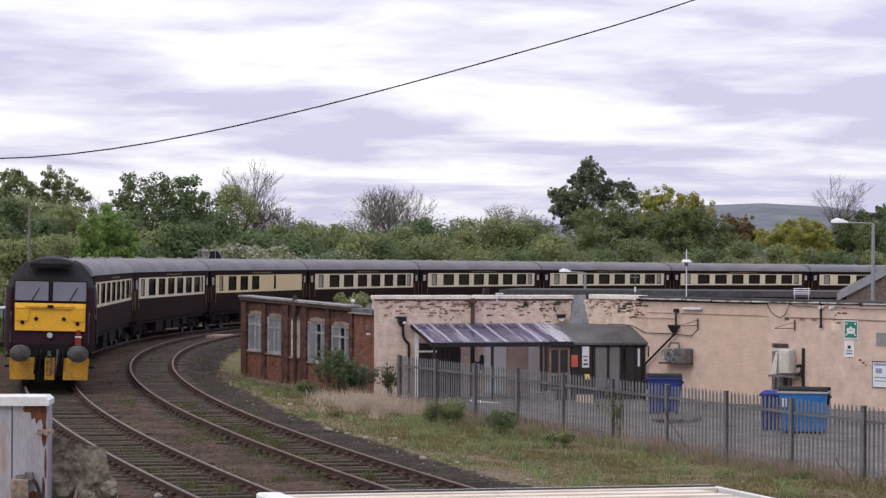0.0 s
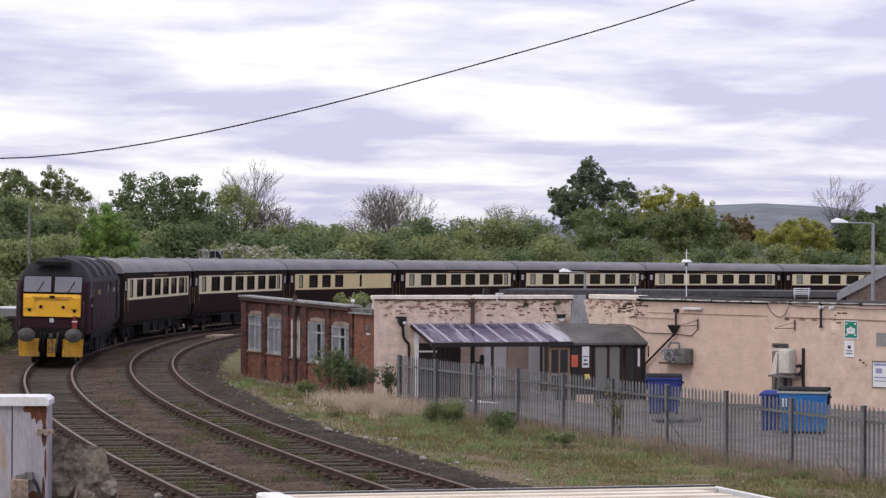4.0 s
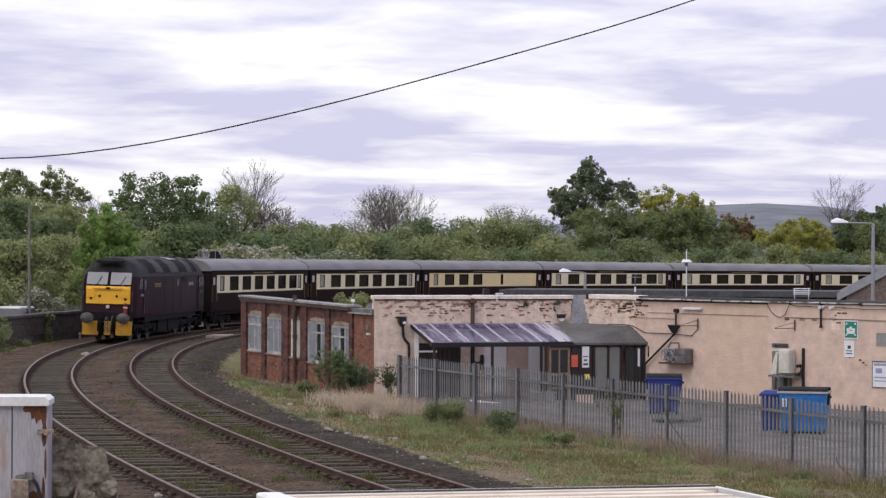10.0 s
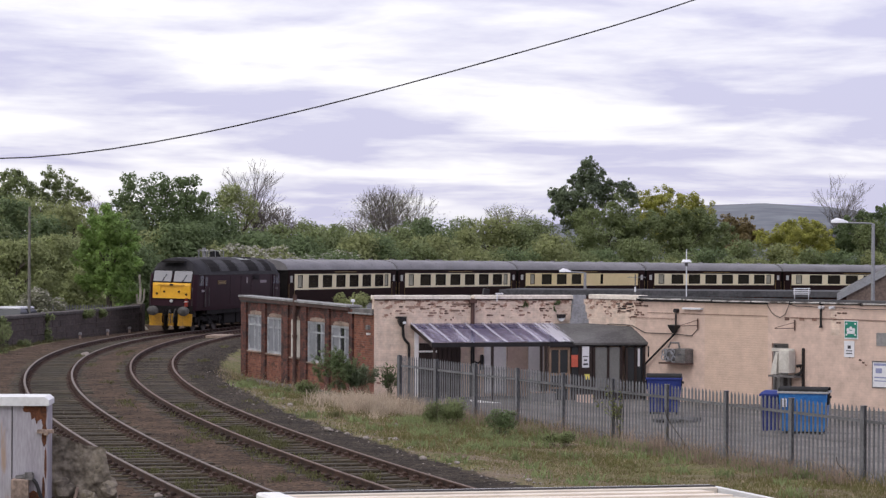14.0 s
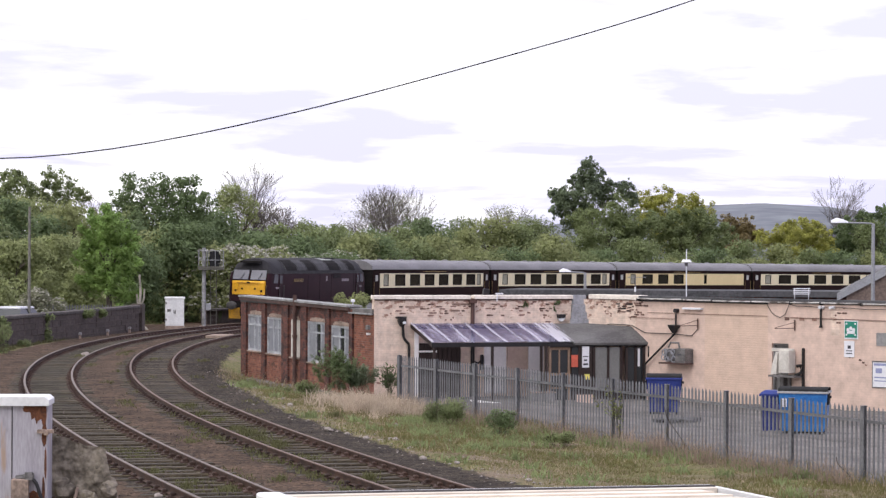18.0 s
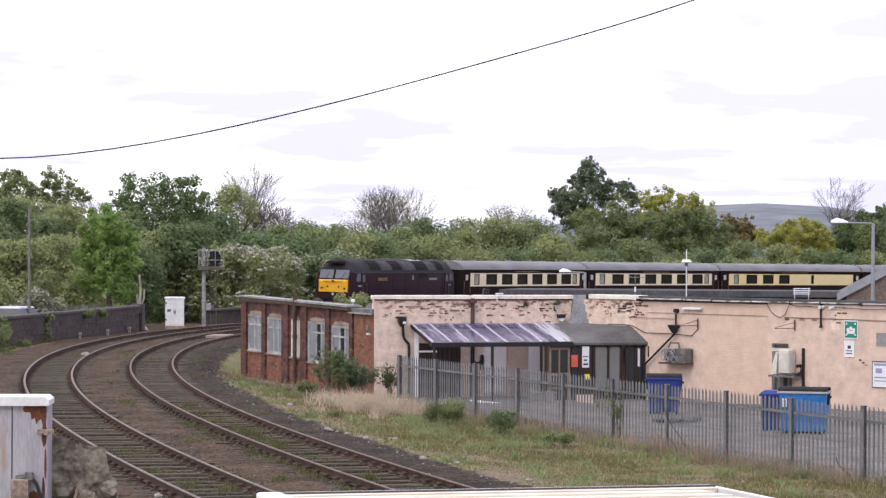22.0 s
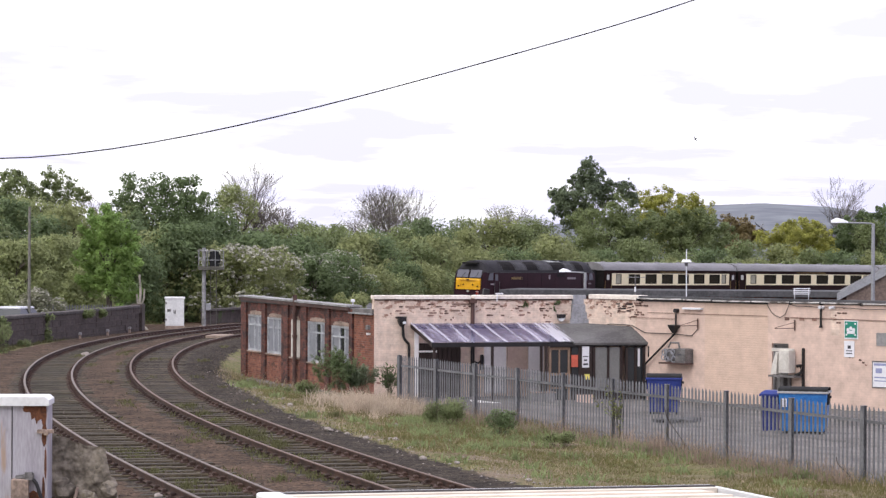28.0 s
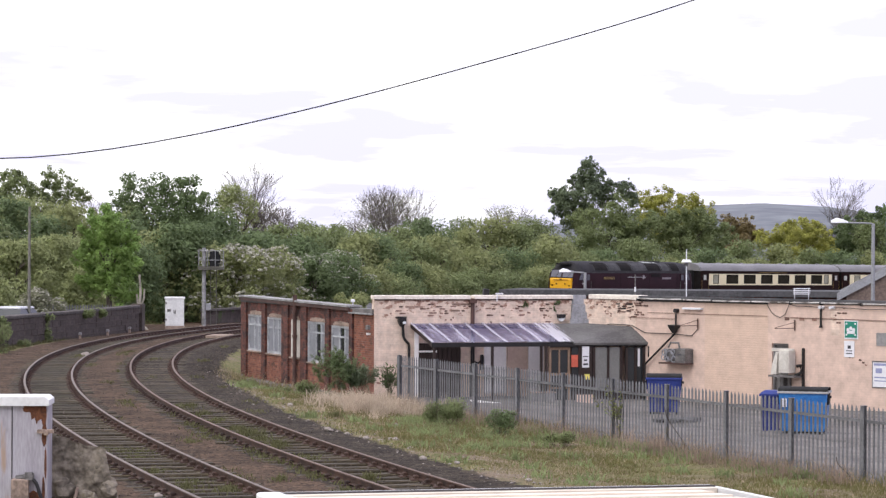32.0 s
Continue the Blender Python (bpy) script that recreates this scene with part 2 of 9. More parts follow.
def ground_material():
    """Grass, ballast and tarmac that run into one another along ragged borders."""
    m = bpy.data.materials.new("ground")
    m.use_nodes = True
    nt = m.node_tree
    N, L = nt.nodes.new, nt.links.new
    b = nt.nodes["Principled BSDF"]
    b.inputs["Roughness"].default_value, b.inputs["Specular IOR Level"].default_value = 0.95, 0.12
    geo = N("ShaderNodeNewGeometry")

    def grain(scale, detail=5, rough=0.6):
        n = N("ShaderNodeTexNoise")
        n.inputs["Scale"].default_value, n.inputs["Detail"].default_value, n.inputs["Roughness"].default_value = scale, detail, rough
        L(geo.outputs["Position"], n.inputs["Vector"])
        return n.outputs[0]

    def ramp(src, stops):
        r = N("ShaderNodeValToRGB")
        for i, (p, c) in enumerate(stops):
            e = r.color_ramp.elements[i] if i < 2 else r.color_ramp.elements.new(p)
            e.position, e.color = p, (*c, 1)
        L(src, r.inputs[0])
        return r.outputs[0]

    def blend(fac, a, c, mode="MIX"):
        x = N("ShaderNodeMix"); x.data_type = "RGBA"; x.blend_type = mode
        if isinstance(fac, float):
            x.inputs[0].default_value = fac
        else:
            L(fac, x.inputs[0])
        L(a, x.inputs[6]); L(c, x.inputs[7])
        return x.outputs[2]

    stones = N("ShaderNodeTexVoronoi")
    stones.inputs["Scale"].default_value = 15.0
    L(geo.outputs["Position"], stones.inputs["Vector"])
    bw = N("ShaderNodeRGBToBW")
    L(stones.outputs["Color"], bw.inputs[0])
    stone = ramp(bw.outputs[0], [(0.15, (0.024, 0.019, 0.0140)), (0.85, (0.098, 0.077, 0.056)), (0.5, (0.053, 0.042, 0.031))])
    rusty = ramp(bw.outputs[0], [(0.15, (0.057, 0.036, 0.023)), (0.85, (0.195, 0.125, 0.079)), (0.5, (0.114, 0.073, 0.047))])
    def zone(name):
        at = N("ShaderNodeAttribute"); at.attribute_name = name
        add = N("ShaderNodeMath"); add.operation = "MULTIPLY_ADD"; add.inputs[1].default_value = 1.1
        L(grain(0.8, 6, 0.65), add.inputs[0]); L(at.outputs["Fac"], add.inputs[2])
        return ramp(add.outputs[0], [(0.88, (0, 0, 0)), (1.25, (0.7, 0.7, 0.7))])
    ballast = blend(zone("spilt"), stone, rusty)
    moss = ramp(grain(5.0, 6, 0.7), [(0.4, (0.038, 0.032, 0.022)), (0.65, (0.078, 0.072, 0.038))])
    ballast = blend(zone("mossy"), ballast, moss)
    dirt = ramp(grain(0.9, 6), [(0.35, (0.44, 0.44, 0.44)), (0.65, (0.98, 0.98, 0.98))])
    ballast = blend(1.0, ballast, dirt, "MULTIPLY")
    turf = ramp(grain(9.0, 6, 0.75), [(0.33, (0.038, 0.042, 0.016)), (0.68, (0.235, 0.195, 0.112)), (0.47, (0.120, 0.122, 0.044)), (0.57, (0.17, 0.155, 0.068))])
    bare = ramp(grain(12.0, 5, 0.7), [(0.36, (0.105, 0.08, 0.055)), (0.66, (0.27, 0.215, 0.15))])
    worn = ramp(grain(0.33, 6, 0.62), [(0.47, (0, 0, 0)), (0.60, (1, 1, 1))])
    turf = blend(worn, turf, bare)
    far = ramp(grain(0.5, 5), [(0.4, (0.06, 0.085, 0.03)), (0.6, (0.10, 0.11, 0.045))])
    tar = ramp(grain(1.2, 8, 0.7), [(0.38, (0.12, 0.108, 0.098)), (0.62, (0.225, 0.204, 0.185))])

    def border(name):
        at = N("ShaderNodeAttribute"); at.attribute_name = name
        add = N("ShaderNodeMath"); add.operation = "MULTIPLY_ADD"; add.inputs[1].default_value = 0.9
        L(grain(1.6, 6, 0.65), add.inputs[0]); L(at.outputs["Fac"], add.inputs[2])
        return ramp(add.outputs[0], [(0.90, (0, 0, 0)), (1.02, (1, 1, 1))])
    col = blend(border("stony"), turf, ballast)
    col = blend(border("paved"), col, tar)
    col = blend(border("distant"), col, far)
    L(col, b.inputs["Base Color"])
    bp = N("ShaderNodeBump"); bp.inputs["Strength"].default_value, bp.inputs["Distance"].default_value = 0.8, 0.04
    L(stones.outputs["Distance"], bp.inputs["Height"]); L(bp.outputs[0], b.inputs["Normal"])
    return m


def terrain():
    ax = np.concatenate([np.linspace(-2500, -60, 10), np.linspace(-45, 110, 312), np.linspace(125, 2500, 10)])
    ay = np.concatenate([np.linspace(-2500, -60, 8), np.linspace(-40, 20, 25), np.linspace(20.5, 130, 300), np.linspace(131.5, 290, 90), np.linspace(310, 4200, 12)])
    gx, gy = np.meshgrid(ax, ay)
    gz, side = ground_z(gx, gy)
    rng = np.random.RandomState(3)
    gz = gz + rng.uniform(-1, 1, gx.shape) * np.where((side > 6) & (gy < 130), 0.04, 0.016)
    v = np.stack([gx, gy, gz], -1).reshape(-1, 3)
    idx = np.arange(gx.size).reshape(gx.shape)
    f = np.stack([idx[:-1, :-1], idx[:-1, 1:], idx[1:, 1:], idx[1:, :-1]], -1).reshape(-1, 4)
    me = bpy.data.meshes.new("ground")
    me.from_pydata(v.tolist(), [], f.tolist())
    me.materials.append(ground_material())
    fence = ((gx + 1.1) * 24.7 + (gy - 75.9) * 10.1) / 26.7
    masks = {
        "stony": 0.5 + np.clip(np.minimum((side + 3.2 + 5.0 * np.clip((gy - 126) / 8, 0, 1)) / 1.6, (5.75 + 0.25 * np.clip((gy - 66) / 14, 0, 1) - side) / 1.2), -0.6, 0.6),
        "spilt": 0.5 + np.clip(np.maximum((0.75 - np.abs(side - 1.7)) / 0.6, (-1.0 - side) / 0.6) - 0.15, -0.6, 0.6) - 0.12,
        "mossy": 0.38 + np.clip(np.maximum((0.75 - np.abs(side)) / 0.6, (0.5 - np.abs(side - 2.75)) / 0.8 - 0.15) - 0.35, -0.6, 0.4) * np.where(gy < 75, 1, 0.8),
        "paved": 0.5 + np.where((gy < 112) & (gy > 15) & (gx < 60) & (side > 7), np.clip(fence / 0.7, -0.6, 0.6), -0.6),
        "distant": 0.5 + np.clip(np.maximum((np.abs(gx) - 100) / 30, (gy - 270) / 30), -0.6, 0.6),
    }
    for k, w in masks.items():
        at = me.attributes.new(k, "FLOAT", "POINT")
        at.data.foreach_set("value", w.astype(np.float32).ravel())
    me.polygons.foreach_set("use_smooth", [True] * len(f))
    ob = new("ground", me)
    return tagged(ob, "grassy trackside ground with stained ballast and a tarmac yard", "ground", kind="structure")


ground = terrain()


def rail_run(lat, s0, s1, name, parent, flip, head_mat):
    """Flat-bottomed rail with a bright head."""
    foot = [(-0.07, -0.155), (0.07, -0.155), (0.07, -0.14), (0.012, -0.125), (0.012, -0.045), (0.035, -0.035), (0.035, -0.012), (-0.035, -0.012), (-0.035, -0.035), (-0.012, -0.045), (-0.012, -0.125), (-0.07, -0.14)]
    head = [(-0.035, -0.012), (0.035, -0.012), (0.033, -0.002), (0.024, 0.0), (-0.024, 0.0), (-0.033, -0.002)]
    rings, tops = [], []
    for s in np.arange(s0, s1, 1.5):
        th = np.interp(s, ARC, LINE_TH)
        p = rail_point(s, lat, -CANT * flip)
        n = Vector((math.cos(th), -math.sin(th), 0))
        rings.append([p + n * a + Vector((0, 0, b)) for a, b in foot])
        tops.append([p + n * a + Vector((0, 0, b)) for a, b in head])
    rail = part(name, Mesh().loft(rings), MAT["rail_rust"], parent, "rusty steel rail with a worn bright head", True)
    part("rail_head", Mesh().loft(tops), head_mat, rail, "worn running surface")


def railway_track(off, s0, s1, label, near):
    tr = thing("railway_track", label, "railway track", group="railway tracks", kind="structure")
    rail_run(off - 0.7525, s0, s1, "rail", tr, -0.7525, MAT["rail_head"] if off == 0 else MAT["rail_dull"])
    rail_run(off + 0.7525, s0, s1, "rail", tr, 0.7525, MAT["rail_head"] if off == 0 else MAT["rail_dull"])
    sl = Mesh().slab(-1.25, 1.25, -0.12, 0.12, -0.30, -0.155, 0.02).mesh("sleeper", MAT["sleeper"])
    ch = Mesh()
    for r in (-0.7525, 0.7525):
        ch.slab(r - 0.19, r + 0.19, -0.09, 0.09, -0.16, -0.125, 0.02)
        for e in (-0.075, 0.075):
            ch.slab(r + e - 0.045, r + e + 0.045, -0.055, 0.055, -0.13, -0.06, 0.02)
    chm = ch.mesh("rail_chair", MAT["chair"])
    rng = random.Random(5)
    for s in np.arange(s0, s1 - 0.5, 0.76):
        if not near[0] < s < near[1]:
            continue
        th = np.interp(s, ARC, LINE_TH)
        m = Matrix.Translation(rail_point(s, off, rng.uniform(-0.022, 0.006))) @ pose(0, 0, 0, 0, 0, -math.degrees(th) + rng.uniform(-1, 1))
        o = part("sleeper", sl, None, tr, m=m)
        part("rail_chair", chm, None, o)
    return tr


railway_track(0.0, -62, 330, "curved main track, steel rails on dark timber sleepers in ballast", (-45, 105))
railway_track(SECOND, -62, 330, "curved parallel track, rusty rails on weathered timber sleepers", (-45, 80))


def crossing_boards():
    """Pale timbers laid across the inner track by the brick building."""
    t = thing("timber_crossing", "pale weathered timber crossing boards between the rails", "crossing")
    wood = material("crossing_wood", (0.36, 0.275, 0.21), (0.18, 0.135, 0.10), rough=0.9, stretch=(1, 6, 6), scale=2, fine=12, bump=0.3, vary=0.15)
    for s in (CROSS_S,):
        th = float(np.interp(s, ARC, LINE_TH))
        for k, lat in enumerate((-0.39, -0.13, 0.13, 0.39)):
            m = Matrix.Translation(rail_point(s, SECOND + lat, -0.005)) @ pose(0, 0, 0, 0, 0, 90 - math.degrees(th))
            part("board", Mesh().slab(-1.2, 1.2, -0.115, 0.115, -0.15, -0.012 + 0.006 * (k % 2), 0.012), wood, t, m=m)


crossing_boards()


# ---------------------------------------------------------------- the train
MAT.update({
    "maroon": material("maroon", (0.030, 0.011, 0.016), (0.021, 0.008, 0.012), rough=0.62, scale=0.8, fine=8, bump=0.04, spec=0.12),
    "umber": material("umber", (0.024, 0.012, 0.011), (0.017, 0.009, 0.0085), rough=0.7, scale=0.7, fine=9, bump=0.04, spec=0.05),
    "cream": material("cream", (0.79, 0.71, 0.475), (0.72, 0.64, 0.425), rough=0.4, scale=0.6, fine=7, bump=0.03, spec=0.4),
    "cream_warm": material("cream_warm", (0.77, 0.63, 0.33), (0.71, 0.575, 0.295), rough=0.4, scale=0.6, fine=7, bump=0.03, spec=0.4),
    "coach_roof": material("coach_roof", (0.215, 0.208, 0.208), (0.15, 0.145, 0.145), rough=0.6, scale=0.7, fine=10, stretch=(0.5, 3, 1), bump=0.06),
    "loco_roof": material("loco_roof", (0.032, 0.030, 0.032), (0.019, 0.018, 0.019), rough=0.75, spec=0.15, scale=1.2, fine=10, bump=0.1),
    "loco_grille": material("loco_grille", (0.070, 0.068, 0.070), (0.038, 0.037, 0.038), spec=0.12, rough=0.75, scale=2, fine=30, bump=0.2),
    "warning_yellow": material("warning_yellow", (0.80, 0.42, 0.015), (0.70, 0.36, 0.012), rough=0.4, scale=1.5, fine=12, bump=0.04, spec=0.45),
    "dirty_yellow": material("dirty_yellow", (0.58, 0.30, 0.02), (0.34, 0.18, 0.03), rough=0.6, scale=2.5, fine=14, bump=0.1),
    "underframe": material("underframe", (0.018, 0.016, 0.015), (0.010, 0.009, 0.009), rough=0.9, spec=0.1, scale=2, fine=16, bump=0.3),
    "wheel_steel": material("wheel_steel", (0.10, 0.085, 0.075), (0.05, 0.043, 0.04), rough=0.6, metal=0.4, scale=3, fine=20),
    "buffer_steel": material("buffer_steel", (0.11, 0.105, 0.10), (0.06, 0.058, 0.055), rough=0.5, metal=0.5, scale=4, fine=20),
    "train_glass": material("train_glass", (0.022, 0.017, 0.014), (0.014, 0.011, 0.009), rough=0.12, spec=0.25, bump=0.0, scale=1.5),
    "screen_glass": glass("screen_glass", (0.10, 0.10, 0.125), 0.25),
    "frosted": material("frosted", (0.34, 0.325, 0.25), (0.25, 0.24, 0.18), rough=0.35, bump=0.0),
    "lamp_lens": material("lamp_lens", (0.55, 0.55, 0.52), rough=0.2, bump=0, spec=0.6),
    "tail_red": material("tail_red", (0.35, 0.03, 0.02), rough=0.3, bump=0),
    "gold": material("gold", (0.34, 0.24, 0.09), (0.26, 0.18, 0.07), rough=0.4, metal=0.3, bump=0),
    "roof_pale": material("roof_pale", (0.36, 0.38, 0.34), (0.20, 0.21, 0.19), rough=0.6, scale=1.2, fine=10, bump=0.1),
    "plate_dark": material("plate_dark", (0.11, 0.105, 0.105), (0.06, 0.058, 0.058), rough=0.7, scale=2, fine=14),
    "plate_grey": material("plate_grey", (0.26, 0.22, 0.24), rough=0.5, bump=0),
    "rubber_black": material("rubber_black", (0.015, 0.015, 0.015), rough=0.9, scale=3, fine=12, bump=0.3),
    "white_paint": material("white_paint", (0.74, 0.74, 0.74), (0.62, 0.62, 0.61), rough=0.5, scale=1.5, fine=12, bump=0.05),
    "orange_lamp": material("orange_lamp", (0.24, 0.04, 0.025), rough=0.4, bump=0),
})

LOCO, COACH = 19.38, 20.4
LOCO_BASE, COACH_BASE = 11.28, 14.2


def wheelset(bogie, x, r=0.46):
    """Two wheels on an axle."""
    m = Mesh()
    for y in (-0.7, 0.7):
        m.tube((0, y - 0.065, 0), (0, y + 0.065, 0), r, n=20)
        m.tube((0, y - 0.085 * (1 if y < 0 else -1), 0), (0, y - 0.06 * (1 if y < 0 else -1), 0), r + 0.03, n=20)
        for k in range(5):
            a = 2 * math.pi * k / 5
            c = Vector((math.cos(a) * r * 0.6, y, math.sin(a) * r * 0.6))
            m.tube(c + Vector((0, -0.08, 0)), c + Vector((0, 0.08, 0)), 0.045, n=6)
    m.tube((0, -0.95, 0), (0, 0.95, 0), 0.08, n=10)
    return part("wheelset", m, MAT["wheel_steel"], bogie, "steel wheels on an axle", m=pose(x, 0, r))


def bogie(veh, x, axles, length, wheels, r=0.46):
    m = Mesh()
    for y in (-1.0, 1.0):
        m.slab(-length / 2, length / 2, y - 0.07, y + 0.07, 0.48, 0.74, 0.03)
        for a in axles:
            m.slab(a - 0.17, a + 0.17, y - 0.12, y + 0.12, 0.30, 0.66, 0.04)
            for e in (-0.34, 0.34):
                m.tube((a + e, y, 0.42), (a + e, y, 0.72), 0.075, n=8)
            m.box(a + 0.5, a + 0.58, y - 0.1, y + 0.1, 0.28, 0.6)
        m.slab(-0.35, 0.35, y - 0.16, y + 0.16, 0.30, 0.50, 0.04)
    m.box(-0.3, 0.3, -1.0, 1.0, 0.55, 0.80)
    m.tube((0, 0, 0.6), (0, 0, 1.0), 0.35, n=12)
    b = part("bogie", m, MAT["underframe"], veh, "grimy black bogie frame", m=pose(x, 0, 0))
    for a in axles:
        wheels.append((wheelset(b, a, r), a, r))
    return b


def body_ring(x, profile, inset=0.0, drop=0.0):
    return [Vector((x, y * (1 - inset), z if z < 2 else z - drop)) for y, z in profile]


def half_to_ring(h):
    """Mirror a half profile given from sill to crown."""
    return [(-y, z) for y, z in h] + [(y, z) for y, z in reversed(h) if y > 1e-6]


COACH_ROOF = [(1.365, 3.16), (1.30, 3.36), (1.14, 3.55), (0.86, 3.69), (0.46, 3.775), (0.0, 3.80)]


def buffers(veh, x, out, z=1.06):
    for y in (-0.835, 0.835):
        m = Mesh()
        m.tube((x - out * 0.62, y, z), (x - out * 0.05, y, z), 0.11, n=12)
        m.tube((x - out * 0.62, y, z), (x - out * 0.45, y, z), 0.16, n=12)
        rings = []
        for k, (dx, s) in enumerate(((-0.06, 1.0), (-0.02, 1.0), (0.0, 0.9))):
            rings.append([Vector((x + out * dx, y + math.cos(t) * 0.31 * s, z + math.sin(t) * 0.25 * s)) for t in (2 * math.pi * i / 20 for i in range(20))])
        m.loft(rings)
        part("buffer", m, MAT["buffer_steel"], veh, "oval steel buffer", True)


def coach(index, kitchen):
    """Restored chocolate and cream carriage; its own x runs along the line, its inside face is at -y."""
    wheels = []
    veh = thing("railway_coach", "chocolate-brown and cream kitchen coach with blank cream panels" if kitchen else "chocolate-brown and cream railway coach with large dark windows",
                "railway coach", group="coaches of the train")
    h = COACH / 2 - 0.28
    cream = MAT["cream_warm"] if kitchen else MAT["cream"]
    lo = Mesh()
    for y in (-1, 1):
        # lower side, tucked under slightly, as a bent plate
        prof = [(1.33, 0.98), (1.365, 1.25), (1.365, 1.97)]
        a = [Vector((-h, y * p, z)) for p, z in prof] + [Vector((-h, y * (p - 0.06), z)) for p, z in reversed(prof)]
        b = [Vector((h, p.y, p.z)) for p in a]
        lo.loft([a, b])
        lo.box(-h, h, y * 1.365 - 0.03 * (1 + y), y * 1.365 + 0.03 * (1 - y), 2.93, 3.165)
        for e in (-1, 1):
            x0, x1 = sorted((e * h, e * (h - 1.07)))
            lo.box(x0, x1, y * 1.36 - 0.03 * (1 + y), y * 1.36 + 0.03 * (1 - y), 1.97, 2.93)
    lo.box(-h, h, -1.3, 1.3, 0.95, 1.02)
    part("body_side", lo, MAT["umber"], veh, "chocolate-brown painted steel side", True)
    for e in (-1, 1):
        x0, x1 = sorted((e * h, e * (h - 0.05)))
        en = Mesh().loft([[Vector((x, yy, z)) for yy, z in half_to_ring([(1.34, 1.0), (1.36, 3.14)] + COACH_ROOF[1:])] for x in (x0, x1)])
        end = part("carriage_end", en, MAT["underframe"], veh, "black carriage end")
        x0, x1 = sorted((e * h, e * (h + 0.25)))
        ring = [(-0.59, 1.05), (0.59, 1.05), (0.59, 3.2), (-0.59, 3.2)]
        part("gangway", Mesh().loft([[Vector((x, y, z)) for y, z in ring] for x in (x0, x1)]), MAT["rubber_black"], end, "black rubber gangway")
    # cream band with its windows
    u0, u1 = 1.36, 19.03
    if kitchen:
        big = [(3.75 + 2.27 * k, 5.17 + 2.27 * k) for k in range(3)]
        small = [(2.05, 2.65), (12.85, 13.2)]
    else:
        big = [(3.76 + 2.43 * k, 5.36 + 2.43 * k) for k in range(6)]
        small = [(1.95, 2.68), (17.85, 18.5)]
    holes = sorted([(a, b, 1) for a, b in big] + [(a, b, 0) for a, b in small])
    for y in (-1, 1):
        ya, yb = sorted((y * 1.362, y * 1.31))
        band = Mesh()
        band.box(u0 - COACH / 2, u1 - COACH / 2, ya, yb, 1.97, 2.11)
        band.box(u0 - COACH / 2, u1 - COACH / 2, ya, yb, 2.85, 2.93)
        at = u0
        for a, b, _ in holes + [(u1, u1, 0)]:
            band.box(at - COACH / 2, a - COACH / 2, ya, yb, 2.11, 2.85)
            at = b
        cb = part("cream_panel", band, cream, veh, "cream painted window band")
        for a, b, large in holes:
            w = Mesh().box(a - COACH / 2 - 0.01, b - COACH / 2 + 0.01, y * 1.325 - 0.008, y * 1.325 + 0.008, 2.10, 2.86)
            pane = part("window", w, MAT["train_glass"] if large else (MAT["train_glass"] if kitchen and a > 5 else MAT["frosted"]), cb, "dark window pane" if large else "small obscured window")
            if y < 0:
                fr = Mesh()
                for q0, q1, r0, r1 in ((a - 0.02, a + 0.03, 2.09, 2.87), (b - 0.03, b + 0.02, 2.09, 2.87), (a + 0.03, b - 0.03, 2.09, 2.13), (a + 0.03, b - 0.03, 2.83, 2.87)):
                    fr.box(q0 - COACH / 2, q1 - COACH / 2, -1.372, -1.33, r0, r1)
                part("window_frame", fr, MAT["underframe"], veh, "black rubber window surround")
        # end doors
        for e in (-1, 1):
            c = e * (h - 0.50)
            d = Mesh().box(c - 0.36, c + 0.36, y * 1.372 - 0.01, y * 1.372 + 0.01, 1.12, 3.05)
            door = part("door", d, MAT["umber"], veh, "brown slam door")
            # pale pane colour stands in for the sky's reflection
            part("door_window", Mesh().box(c - 0.17, c + 0.17, y * 1.385 - 0.006, y * 1.385 + 0.006, 2.42, 2.82), MAT["lamp_lens"], door, "small pale door window")
            for q in (-0.44, 0.44):
                part("handrail", Mesh().tube((c + q, y * 1.42, 1.5), (c + q, y * 1.42, 2.35), 0.010, n=6), MAT["gold"], door, "brass handrail")
            st = Mesh().box(c - 0.4, c + 0.4, y * 1.34 - 0.16, y * 1.34 + 0.16, 0.72, 0.77)
            st.box(c - 0.38, c - 0.33, y * 1.30 - 0.04, y * 1.30 + 0.04, 0.75, 1.0).box(c + 0.33, c + 0.38, y * 1.30 - 0.04, y * 1.30 + 0.04, 0.75, 1.0)
            part("step", st, MAT["underframe"], veh, "black footstep")
    # lettering over the windows, too small to read
    bars = Mesh()
    x = -1.9
    rng = random.Random(7)
    while x < 1.9:
        w = rng.uniform(0.12, 0.22)
        bars.box(x, x + w, -1.372, -1.366, 3.02, 3.08)
        x += w + 0.1
    part("lettering_bars", bars, MAT["gold"], veh, "small gold lettering")
    roof = Mesh().loft([[Vector((x, yy, z)) for yy, z in half_to_ring(COACH_ROOF)] for x in (-h - 0.10, h + 0.10)])
    rf = part("roof", roof, MAT["coach_roof"], veh, "weathered grey curved roof", True)
    for k in range(7):
        x = -h + 1.6 + k * (2 * h - 3.2) / 6
        part("roof_vent", Mesh().slab(x - 0.18, x + 0.18, -0.2 + 0.35 * (k % 2), 0.05 + 0.35 * (k % 2), 3.72, 3.86, 0.04), MAT["coach_roof"], rf)
    for k in range(1, 9):
        x = -h + k * 2 * h / 9
        seams = Mesh().loft([[Vector((xx, yy * 1.002, z + 0.005)) for yy, z in half_to_ring(COACH_ROOF)] for xx in (x - 0.02, x + 0.02)])
        part("roof_seam", seams, MAT["coach_roof"], rf)
    gut = Mesh()
